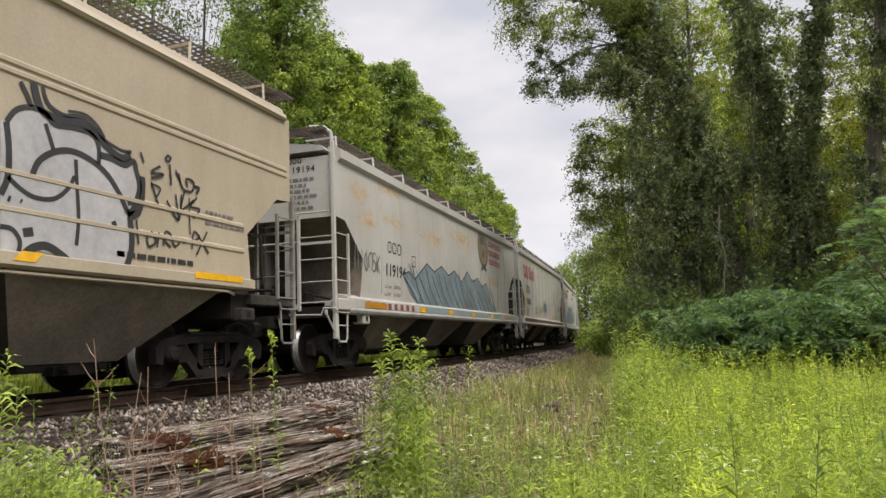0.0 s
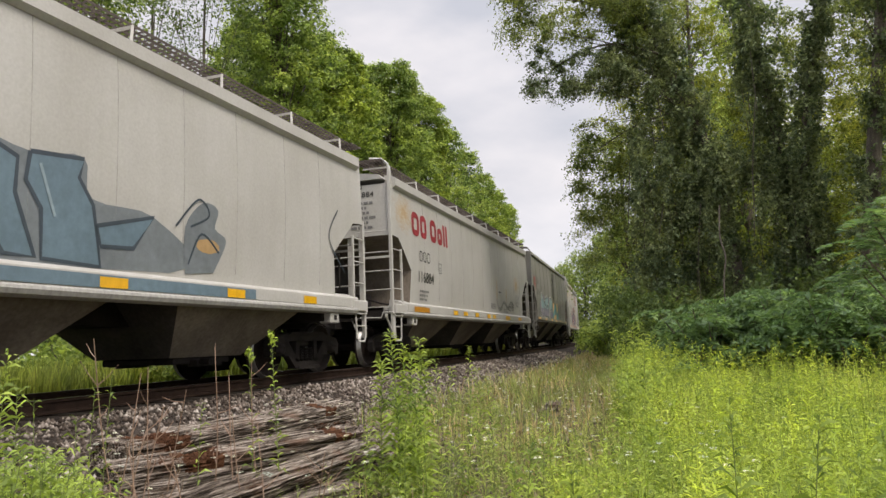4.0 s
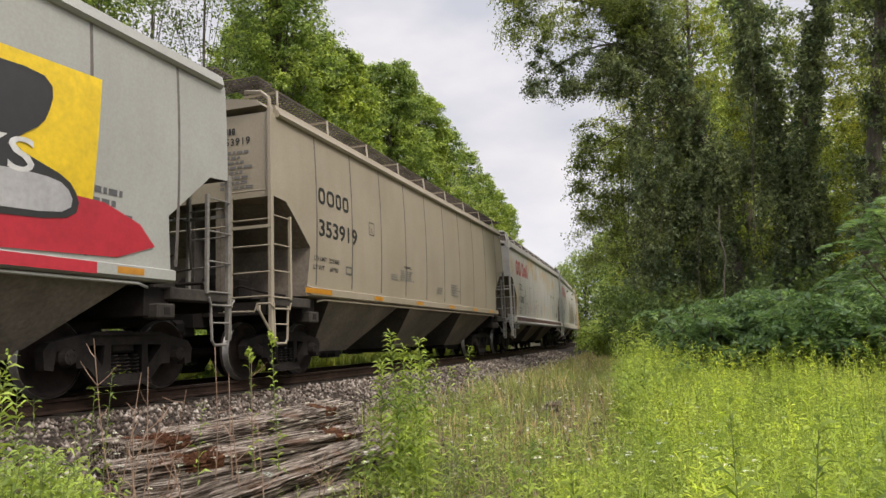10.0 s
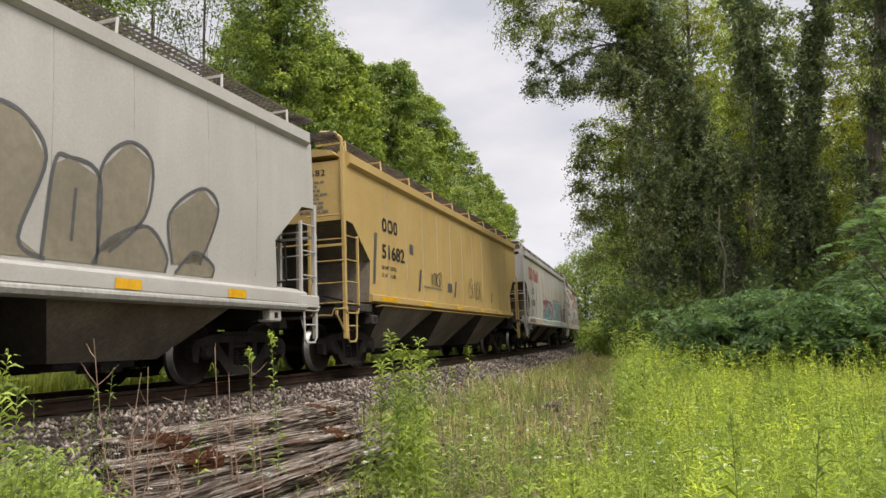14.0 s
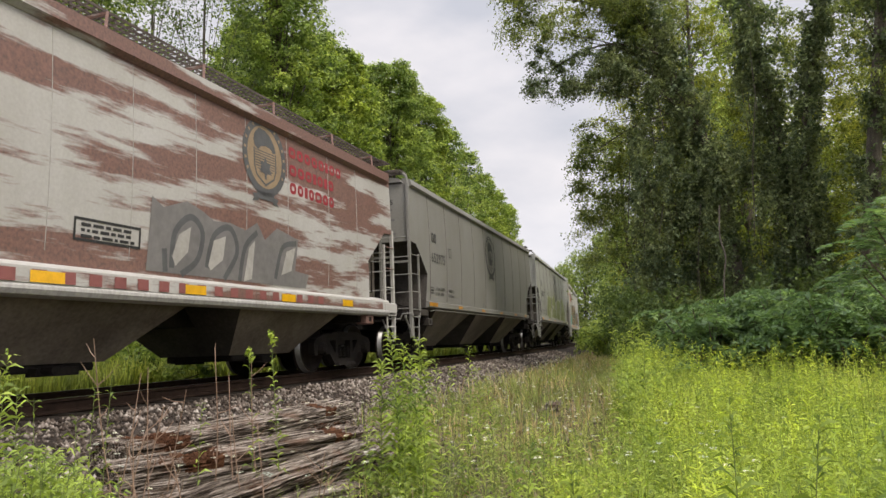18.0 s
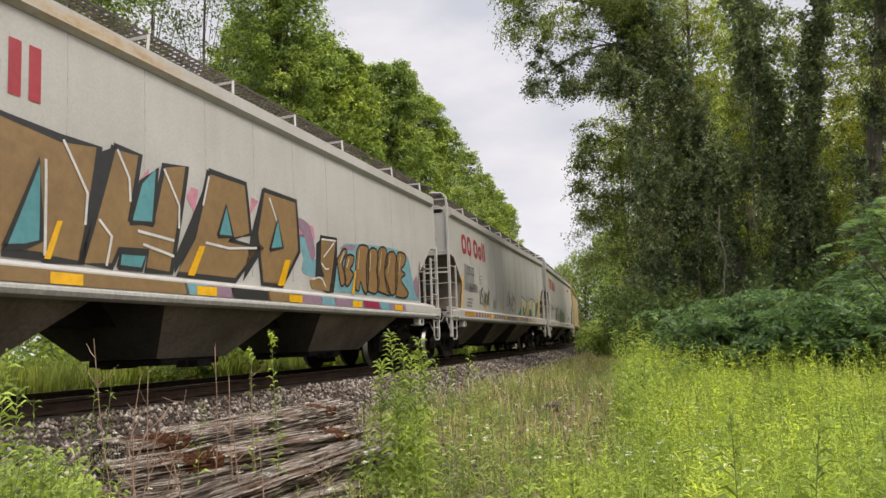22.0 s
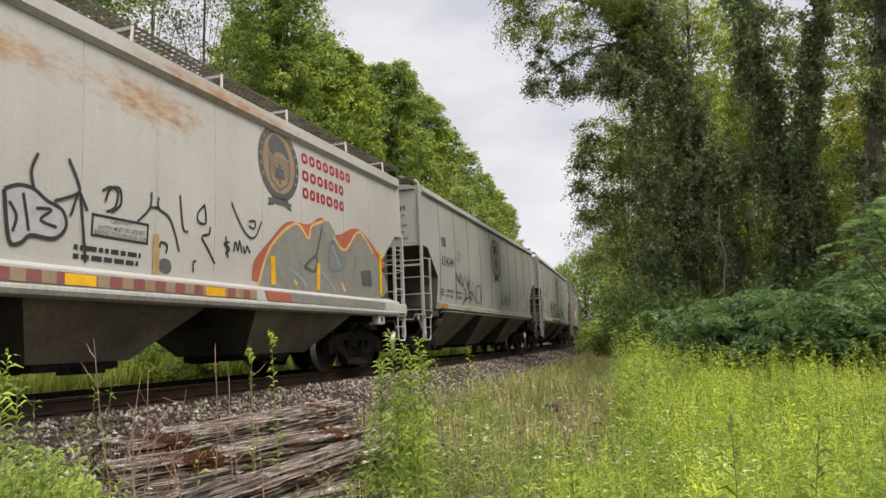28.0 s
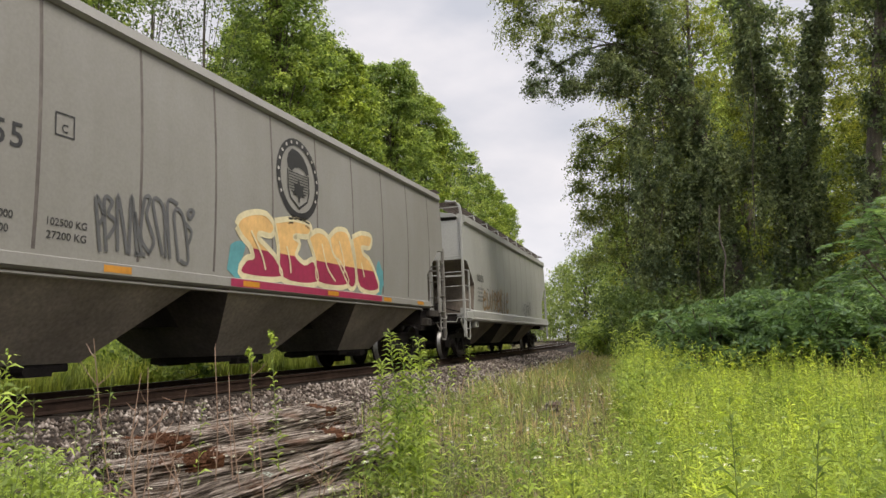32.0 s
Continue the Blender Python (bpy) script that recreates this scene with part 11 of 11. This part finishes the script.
def build_weeds():
    lab = "tall leafy goldenrod in bud"
    for i, (c, r, d) in enumerate([(690, 588, 6.0), (714, 612, 6.1), (741, 600, 6.0), (728, 634, 5.8), (675, 640, 5.9), (752, 640, 6.2), (700, 690, 5.6), (735, 700, 5.5), (830, 612, 8.0), (798, 650, 7.4), (770, 634, 6.9), (842, 650, 8.2), (860, 668, 8.0)]):
        tall_weed(lab, c, r, d, 112 if c < 760 else 60, 0.17 if c < 760 else 0.13, 600 + i)
    for i, (c, r, d, n) in enumerate([(15, 622, 4.5, 30), (2, 660, 4.3, 26), (60, 705, 4.5, 10), (135, 738, 4.9, 12), (168, 690, 5.0, 18), (200, 652, 5.1, 16), (30, 690, 4.2, 24), (480, 592, 5.5, 30), (440, 622, 5.6, 14), (358, 710, 5.4, 10), (650, 770, 5.6, 22), (625, 800, 5.4, 18)]):
        tall_weed("slender green weed beside the old timbers", c, r, d, int(n * 2.2), 0.15 if c < 160 else 0.10, 640 + i, flower=c in (480, 440))
    rnd = random.Random(8)
    for i in range(70):
        c = rnd.uniform(-30, 215)
        tall_weed("low bright weed in front of the timbers", c, 775 + 0.42 * max(0, c - 40) + rnd.uniform(0, 80), rnd.uniform(3.3, 4.6), rnd.randint(44, 64), 0.12, 660 + i)
    for i, (c, r, d) in enumerate([(1130, 560, 9), (1105, 590, 8.5), (1085, 580, 9.3), (1150, 588, 9.6), (1120, 575, 9.4), (1140, 600, 8.2), (1095, 605, 8.8), (1290, 705, 2.9), (1450, 735, 2.7), (1010, 835, 3.2), (940, 790, 3.6), (1560, 760, 2.6), (905, 820, 3.9)]):
        tall_weed("bright young goldenrod in the meadow", c, r, d, 90, 0.15 if d > 5 else 0.13, 740 + i)
    for i in range(26):
        c = rnd.uniform(620, 1060)
        tall_weed("leafy weed at the meadow's edge", c, rnd.uniform(700, 850), rnd.uniform(4.4, 7.0), 56, 0.085, 760 + i)
    for i, (c, r, d) in enumerate([(166, 600, 5.0), (250, 660, 5.1), (262, 650, 5.2), (330, 690, 5.3), (380, 615, 5.4), (445, 640, 5.4), (405, 660, 5.3), (290, 720, 4.9), (235, 760, 4.6), (255, 770, 4.5), (300, 790, 4.5), (575, 800, 5.0), (590, 810, 5.2), (455, 750, 5.0), (410, 730, 5.0), (228, 790, 4.3), (320, 830, 4.2)]):
        dry_twig(c, r, d, 800 + i)
    for i, (c, r, d) in enumerate([(968, 742, 7.5), (975, 760, 7.4), (985, 775, 7.2), (820, 830, 5.2), (1010, 690, 10), (1070, 640, 12), (1060, 650, 12), (1085, 655, 11.5), (1075, 700, 9.5)]):
        tall_weed("withered red-brown dock stalk", c, r, d, 26, 0.07, 830 + i, M_DOCK, "withered_dock")


def old_tie(p, q, top, seed, w=0.24, h=0.19, roll=0.0, rot=()):
    """A discarded railway tie: squared timber, split along the grain into flakes and cracks, ragged at the ends; rot: (where, half length) of crumbled hollows along its top."""
    rg = random.Random(seed)
    p, q = Vector((*p, 0)), Vector((*q, 0))
    ln, ang = (q - p).length, math.degrees(math.atan2(-(q - p).x, (q - p).y))
    m, n = max(40, int(ln * 34)), 92
    bow, sag = rg.uniform(-0.03, 0.03), rg.uniform(-0.015, 0.015)

    def eaten(t, x, z):
        e = 0.0
        for c, r in rot:
            if z > 0:
                e = max(e, 1 - abs(t - c) * ln / r + 0.55 * noise.noise((x * 11, t * ln * 5 + seed, 3)))
        return min(1.0, max(0.0, 2.2 * e))
    vs, fs, mi = [], [], []
    for i in range(m + 1):
        t = i / m
        y0 = (t - 0.5) * ln
        for k in range(n):
            a = 2 * math.pi * k / n
            ca, sa = math.cos(a), math.sin(a)
            sq = (abs(ca) ** 9 + abs(sa) ** 9) ** (-1 / 9)
            x, z, y = ca * sq * w / 2, sa * sq * h / 2, y0
            u = k / n * 2 * (w + h)
            crack = abs(noise.noise((u * 9 + seed, y * 0.55, seed))) + 0.10 * abs(noise.noise((u * 40, y * 3, 1)))
            fine = abs(noise.noise((u * 34, y * 1.1, seed + 5)))
            flake = math.floor(5 * (noise.noise((u * 13 + seed, y * 0.9, 9)) + 0.25 * noise.noise((u * 30, y * 5, 2)))) / 5
            d = -0.050 * max(0.0, 1 - crack * 8) - 0.014 * max(0.0, 1 - fine * 5) + 0.016 * flake + 0.018 * noise.noise((u * 5, y * 1.3 + seed, 0))
            e = eaten(t, x, z)
            if e > 0:
                d = d * (1 - 0.6 * e) - e * (0.030 + 0.030 * noise.noise((x * 26, y * 22, seed)) + 0.014 * noise.noise((x * 70, y * 60, seed)))
            edge = min(t, 1 - t) * ln
            if edge < 0.22:
                y += (1 if t < 0.5 else -1) * (1 - edge / 0.22) * (0.10 * noise.noise((u * 17 + seed, t > 0.5, 4)) + 0.05 * noise.noise((u * 60, t > 0.5, 8)) + 0.05)
            f = 1 + d / (w / 2)
            vs.append((x * f + bow * math.sin(math.pi * t), y, z * (1 + d / (h / 2)) + sag * math.sin(math.pi * t)))
    for i in range(m):
        for k in range(n):
            fs.append((i * n + k, i * n + (k + 1) % n, (i + 1) * n + (k + 1) % n, (i + 1) * n + k))
            a = 2 * math.pi * (k + 0.5) / n
            mi.append(1 if 0.15 < a < 2.99 and eaten((i + 0.5) / m, vs[i * n + k][0], 1.0) > 0.45 else 0)
    fs += [tuple(range(n - 1, -1, -1)), tuple(m * n + k for k in range(n))]
    mi += [0, 0]
    c = (p + q) / 2
    root = thing("old_railway_tie", "weathered grey split timber tie in a heap", "railway tie", "heap of discarded ties", pose(c.x, c.y, top - h / 2, 0, roll, ang))
    sound = mesh_from("timber", vs, [f for f, k in zip(fs, mi) if k == 0], [M_OLDTIE], False)
    part("timber", sound, None, root)
    if any(mi):
        part("rotten_hollow", mesh_from("rotten_hollow", vs, [f for f, k in zip(fs, mi) if k == 1], [M_ROT], False), None, root, "crumbled red-brown rotten hollow")
    return root


def build_ties():
    for i, (c0, r0, c1, r1, top, w, h, roll, rot) in enumerate([
        (190, 784, 606, 706, -0.27, 0.44, 0.27, 9, ((0.14, 0.26), (0.82, 0.17))), (180, 826, 628, 752, -0.36, 0.33, 0.27, 12, ((0.30, 0.26), (0.88, 0.15))), (290, 890, 690, 764, -0.38, 0.27, 0.27, 20, ()),
        (430, 905, 632, 850, -0.54, 0.26, 0.22, 8, ()), (-40, 792, 215, 782, -0.45, 0.27, 0.22, 6, ((0.9, 0.2),)), (110, 872, 330, 850, -0.52, 0.27, 0.2, 8, ()), (-60, 850, 190, 818, -0.5, 0.27, 0.22, 8, ()), (20, 765, 300, 742, -0.47, 0.26, 0.2, 4, ())]):
        def on_plane(c, r):
            v = aim(c, r, 1.0) - Vector(EYE)
            k = (top - EYE[2]) / v.z
            return v.x * k, v.y * k
        old_tie(on_plane(c0, r0), on_plane(c1, r1), top, 900 + i, w, h, roll, rot)
    # a square end of a buried tie
    x, y = -2.45, 12.6
    old_tie((x, y), (x - 0.1, y + 0.9), ground_z(x, y) + 0.16, 930)
    # crumbs of rot and splinters on and round the timbers
    rg = np.random.default_rng(31)
    for c, r, top, n in ((250, 780, -0.29, 260), (330, 806, -0.36, 220), (580, 752, -0.36, 160), (540, 712, -0.28, 160), (120, 800, -0.45, 200)):
        v = aim(c, r, 1.0) - Vector(EYE)
        k = (top - EYE[2]) / v.z
        p = np.array([v.x * k, v.y * k, top]) + rg.normal(0, 1, (n, 3)) * np.array([0.09, 0.24, 0.010])
        q = leaf_quads(p, spin(n, rg) * 0.5 + np.array([0, 0, 0.8]), spin(n, rg), rg.uniform(0.012, 0.04, n), 0.45)
        tagged(new("rotten_wood_crumbs", crown_mesh("rotten_wood_crumbs", q, M_ROT)), "crumbled red-brown rotten wood on the ties", "wood rot", kind="stuff")


def build_stones():
    rg = np.random.default_rng(11)
    n = 30000
    s = rg.uniform(-1, 42, n) * rg.uniform(0.3, 1, n)
    u = 1.28 + 2.4 * rg.uniform(0, 1, n)
    # the verge: scattered stones in bare patches
    k = 9000
    s[:k], u[:k] = 3 + 26 * rg.uniform(0, 1, k) ** 1.3, rg.uniform(3.5, 6.4, k)
    bare = np.array([noise.noise((b * 0.9, a * 0.6, 44)) for a, b in zip(s[:k], u[:k])])
    u[:k] = np.where(bare > -0.05, u[:k], 1.3 + 0.8 * (u[:k] - 3.5))
    base = np.array([[1, 0, 0], [-1, 0, 0], [0, 1, 0], [0, -1, 0], [0, 0, 1], [0, 0, -1]], float)
    tri = np.array([[0, 2, 4], [2, 1, 4], [1, 3, 4], [3, 0, 4], [2, 0, 5], [1, 2, 5], [3, 1, 5], [0, 3, 5]])
    c = np.array([(*track(a, b)[:2], 0) for a, b in zip(s, u)])
    c[:, 2] = [ground_z(x, y) + 0.012 for x, y, _ in c]
    size = (0.010 + 0.030 * rg.uniform(0, 1, n) ** 2.2) * (1 + 0.012 * s)
    v = base[None] * size[:, None, None] * rg.uniform(0.6, 1.3, (n, 6, 1)) + rg.normal(0, 0.005, (n, 6, 3)) + c[:, None]
    f = (np.arange(n)[:, None, None] * 6 + tri[None]).reshape(-1, 3)
    tagged(new("ballast_stones", quick_mesh("ballast_stones", v.reshape(-1, 3), f, [M_STONE])), "loose crushed grey ballast stones", "gravel", kind="stuff")


# ---- the train: road order, place of the front corner post at the start, kind, paint ----
CARS = {}


def place_on_track(s):
    xa, ya, _ = track(s - TRUCK_Y)
    xb, yb, _ = track(s + TRUCK_Y)
    return pose((xa + xb) / 2, (ya + yb) / 2, 0, 0, 0, math.degrees(math.atan2(xa - xb, yb - ya)))


def run(t):
    """Metres that the train has rolled by t seconds."""
    return 11.9655 * t + 0.00369 * t * t


WHITE = (0.465, 0.452, 0.425)
GREY = (0.25, 0.243, 0.222)
LIGHTGREY = (0.368, 0.370, 0.345)
TAN = (0.42, 0.36, 0.27)
ROSTER = [
    ("A", -5.35, "ridge", TAN, 0.0, "weathered tan covered hopper car with silver graffiti"),
    ("B", 11.78, "soo", WHITE, 0.42, "off-white covered hopper car with rust patches and a blue mountain mural"),
    ("C", 28.31, "soo", WHITE, 0.1, "off-white covered hopper car with red lettering and small tags"),
    ("D", 45.13, "soo", WHITE, 0.3, "off-white covered hopper car with red lettering and blue graffiti"),
    ("E", 62.40, "soo", WHITE, 0.15, "cream-white covered hopper car with a snake drawn on its side"),
    ("F", 79.45, "cp", GREY, 0.0, "grey ribbed covered hopper car with pale blue graffiti"),
    ("G", 96.12, "soo", WHITE, 0.5, "off-white covered hopper car with rust patches and purple graffiti"),
    ("H", 112.92, "cp", LIGHTGREY, 0.0, "grey ribbed covered hopper car with yellow, red and black graffiti"),
    ("I", 129.69, "coer", (0.34, 0.295, 0.225), 0.0, "clean tan covered hopper car"),
    ("J", 146.59, "soo", WHITE, 0.42, "rust-stained white covered hopper car with red lettering"),
    ("K", 163.37, "soo", WHITE, 0.2, "off-white covered hopper car with red lettering and grey bubble graffiti"),
    ("L", 180.43, "dme", (0.50, 0.355, 0.135), 0.0, "yellow covered hopper car with black lettering"),
    ("M", 197.79, "soo", WHITE, 0.3, "white covered hopper car with pink and blue graffiti"),
    ("N", 215.20, "soo", WHITE, 0.82, "heavily rusted white covered hopper car"),
    ("O", 232.18, "cp", GREY, 0.0, "plain grey ribbed covered hopper car with a round emblem"),
    ("P", 249.37, "cp", LIGHTGREY, 0.0, "grey ribbed covered hopper car with olive green graffiti"),
    ("Q", 266.19, "soo", WHITE, 0.38, "rust-stained white covered hopper car with brown and teal graffiti"),
    ("R", 283.67, "soo", WHITE, 0.08, "off-white covered hopper car with red lettering and black tags"),
    ("S", 301.29, "soo", WHITE, 0.3, "off-white covered hopper car with worn red lettering"),
    ("T", 318.96, "dme", (0.48, 0.34, 0.13), 0.1, "yellow covered hopper car with black lettering and faint tags"),
    ("U", 336.97, "soo", WHITE, 0.45, "off-white covered hopper car with rust patches and line graffiti"),
    ("V", 354.36, "cp", LIGHTGREY, 0.0, "grey ribbed covered hopper car with black tags"),
    ("W", 371.65, "cp", LIGHTGREY, 0.0, "grey ribbed covered hopper car with maroon graffiti"),
    ("X", 389.12, "cp", GREY, 0.0, "grey ribbed covered hopper car with yellow and red graffiti"),
    ("Y", 406.68, "soo", LIGHTGREY, 0.1, "grey covered hopper car at the end of the train"),
]


RUST = {
    "B": [(5.8, 3.18, 0.9, 0.2), (8.5, 3.5, 1.2, 0.24), (3.1, 3.22, 0.7, 0.12), (1.2, 3.55, 0.5, 0.2), (1.6, 3.05, 0.5, 0.2), (3.0, 3.9, 0.8, 0.12), (12.2, 2.45, 0.8, 0.16)],
    "D": [(1.2, 3.55, 0.9, 0.3), (3.4, 2.75, 0.4, 0.3)],
    "E": [(10.1, 2.2, 0.12, 0.4), (11.6, 2.1, 0.12, 0.35), (13.4, 2.6, 0.5, 0.3), (0.9, 3.5, 0.6, 0.4)],
    "G": [(1.0, 3.38, 0.65, 0.42), (3.1, 3.62, 0.5, 0.3), (4.3, 3.5, 0.4, 0.28), (2.9, 3.0, 0.4, 0.2), (6.1, 3.62, 0.8, 0.2), (7.3, 3.55, 0.4, 0.25), (9.6, 3.35, 0.7, 0.35), (12.4, 3.45, 1.0, 0.3), (12.4, 2.1, 0.6, 0.3), (5.0, 4.1, 3.0, 0.12)],
    "J": [(5.4, 3.75, 1.2, 0.35), (6.4, 3.35, 0.8, 0.25), (9.5, 3.6, 1.4, 0.35), (11.0, 3.2, 0.7, 0.4), (13.0, 3.4, 0.8, 0.3), (0.5, 3.4, 0.4, 0.5)],
    "K": [(2.4, 3.6, 0.6, 0.3), (4.3, 2.8, 0.4, 0.3), (0.7, 3.3, 0.4, 0.4)],
    "M": [(5.8, 3.1, 0.5, 0.45), (6.2, 2.6, 0.6, 0.2), (11.7, 2.9, 0.8, 0.35), (13.6, 2.8, 0.7, 0.5), (2.0, 3.4, 0.7, 0.3)],
    "Q": [(0.7, 3.5, 0.9, 0.5), (1.0, 2.9, 0.5, 0.4), (5.0, 4.1, 2.0, 0.12)],
    "S": [(9.9, 3.5, 1.3, 0.35), (12.9, 3.3, 1.0, 0.42), (7.5, 3.5, 0.6, 0.3), (1.0, 3.6, 0.6, 0.3)],
    "U": [(3.65, 3.42, 0.7, 0.26), (5.9, 3.55, 0.9, 0.2), (8.0, 3.57, 1.0, 0.3), (0.8, 3.62, 0.9, 0.25), (9.5, 4.1, 2.0, 0.1)],
}


def repaint(car, paint, maroon=False, spare=None):
    for o in car.children_recursive:
        if o.type == "MESH" and len(o.data.materials) > 0 and o.data.materials[0] is None:
            o.material_slots[0].link = "OBJECT"
            clean = spare is not None and o.name.split(".")[0] in ("corner_post", "end_ladder", "side_ladder", "stirrup_step", "grab_rail", "hand_rail", "end_platform", "end_strut", "side_sill")
            o.material_slots[0].material = spare if clean else M_STRIPE if maroon and o.name.startswith("reflective_stripe") else paint


# metres by which a car's rear end stands farther back than on the shortest cars of its kind
LONGER = {"D": 0.15, "E": 0.10, "G": 0.10, "J": 0.25, "K": 0.25, "M": 0.60, "N": 0.25, "Q": 0.70, "R": 0.60, "S": 0.58, "U": 0.42}


def lengthen(car, d):
    """Moves the rear end of a car back and draws its long parts out to meet it."""
    for o in list(car.children):
        if o.type != "MESH":
            if o.matrix_basis.translation.y > 4.9:
                o.matrix_basis = Matrix.Translation((0, d, 0)) @ o.matrix_basis
            continue
        ys = [(o.matrix_basis @ v.co).y for v in o.data.vertices]
        if min(ys) > 4.9:
            o.matrix_basis = Matrix.Translation((0, d, 0)) @ o.matrix_basis
        elif max(ys) > 6.0:
            o.data = o.data.copy()
            back = o.matrix_basis.to_3x3().inverted() @ Vector((0, d, 0))
            for v, y in zip(o.data.vertices, ys):
                if y > 5.0:
                    v.co += back


def build_train():
    protos = {}
    for i, (key, s, kind, col, rust, label) in enumerate(ROSTER):
        if kind not in protos:
            protos[kind] = car = hopper_prototype("soo" if kind == "dme2" else kind)
            spare = car
        else:
            spare = copy_thing(protos[kind], pose(0, 0, 0))
        tagged(spare, label)
        if key in LONGER:
            lengthen(spare, LONGER[key])
        repaint(spare, car_paint("weathered_car_paint", col, rust if key == "N" else 0.0, i + 1.0, spots=RUST.get(key, ()), burnt=key in "UKG"), key in "CJ", car_paint("weathered_car_paint", col, 0.0, i + 1.5) if key == "N" else None)
        spare.matrix_basis = place_on_track(s + H)
        CARS[key] = spare
        FORM[spare.name] = kind


def tail_marker():
    """The flashing marker that hangs on the last coupler: yellow case, red lens, antenna."""
    b = part("tail_marker", Build().box(0.18, 0.44, 8.22, 8.36, 0.95, 1.28, 0, 0.02), P_YELLOW, CARS["Y"], "yellow marker box on the last coupler")
    part("lens", Build().lathe_x([(0.445, 0.0), (0.45, 0.05), (0.47, 0.045), (0.48, 0.0)], 8.29, 1.2, 12), P_SPRAYR, b, "red lens")
    part("antenna", Build().tube([(0.3, 8.29, 1.27), (0.3, 8.29, 1.55)], 0.006, 5), M_DARK, b)


def motions():
    """Cars roll along the line; wheels turn while they are within sight of the camera."""
    for key, s, *_ in ROSTER:
        walk(CARS[key], [(float(t), place_on_track(s + H - run(t))) for t in range(33)])
        t_in, t_out = max(0.0, (s - 60.0) / 11.97), min(32.0, (s + 2 * H + 2.0) / 11.97)
        if t_in >= 32.0 or t_out <= 0.0:
            continue
        n = int((t_out - t_in) / 0.05) + 1
        times = sorted({0.0, 32.0, *(round(t_in + (t_out - t_in) * i / n, 3) for i in range(n + 1))})
        for truck in [o for o in CARS[key].children if o.name.startswith("truck")]:
            for w in [o for o in truck.children if o.name.startswith("wheelset")]:
                x, y, z = w.location
                walk(w, [(t, pose(x, y, z, math.degrees(run(min(max(t, t_in), t_out)) / WHEEL_R) % 360.0)) for t in times])


build_ground()
build_rails()
build_train()
decorate()
tail_marker()
build_trees()
build_meadow()
build_ties()
build_weeds()
build_stones()
motions()
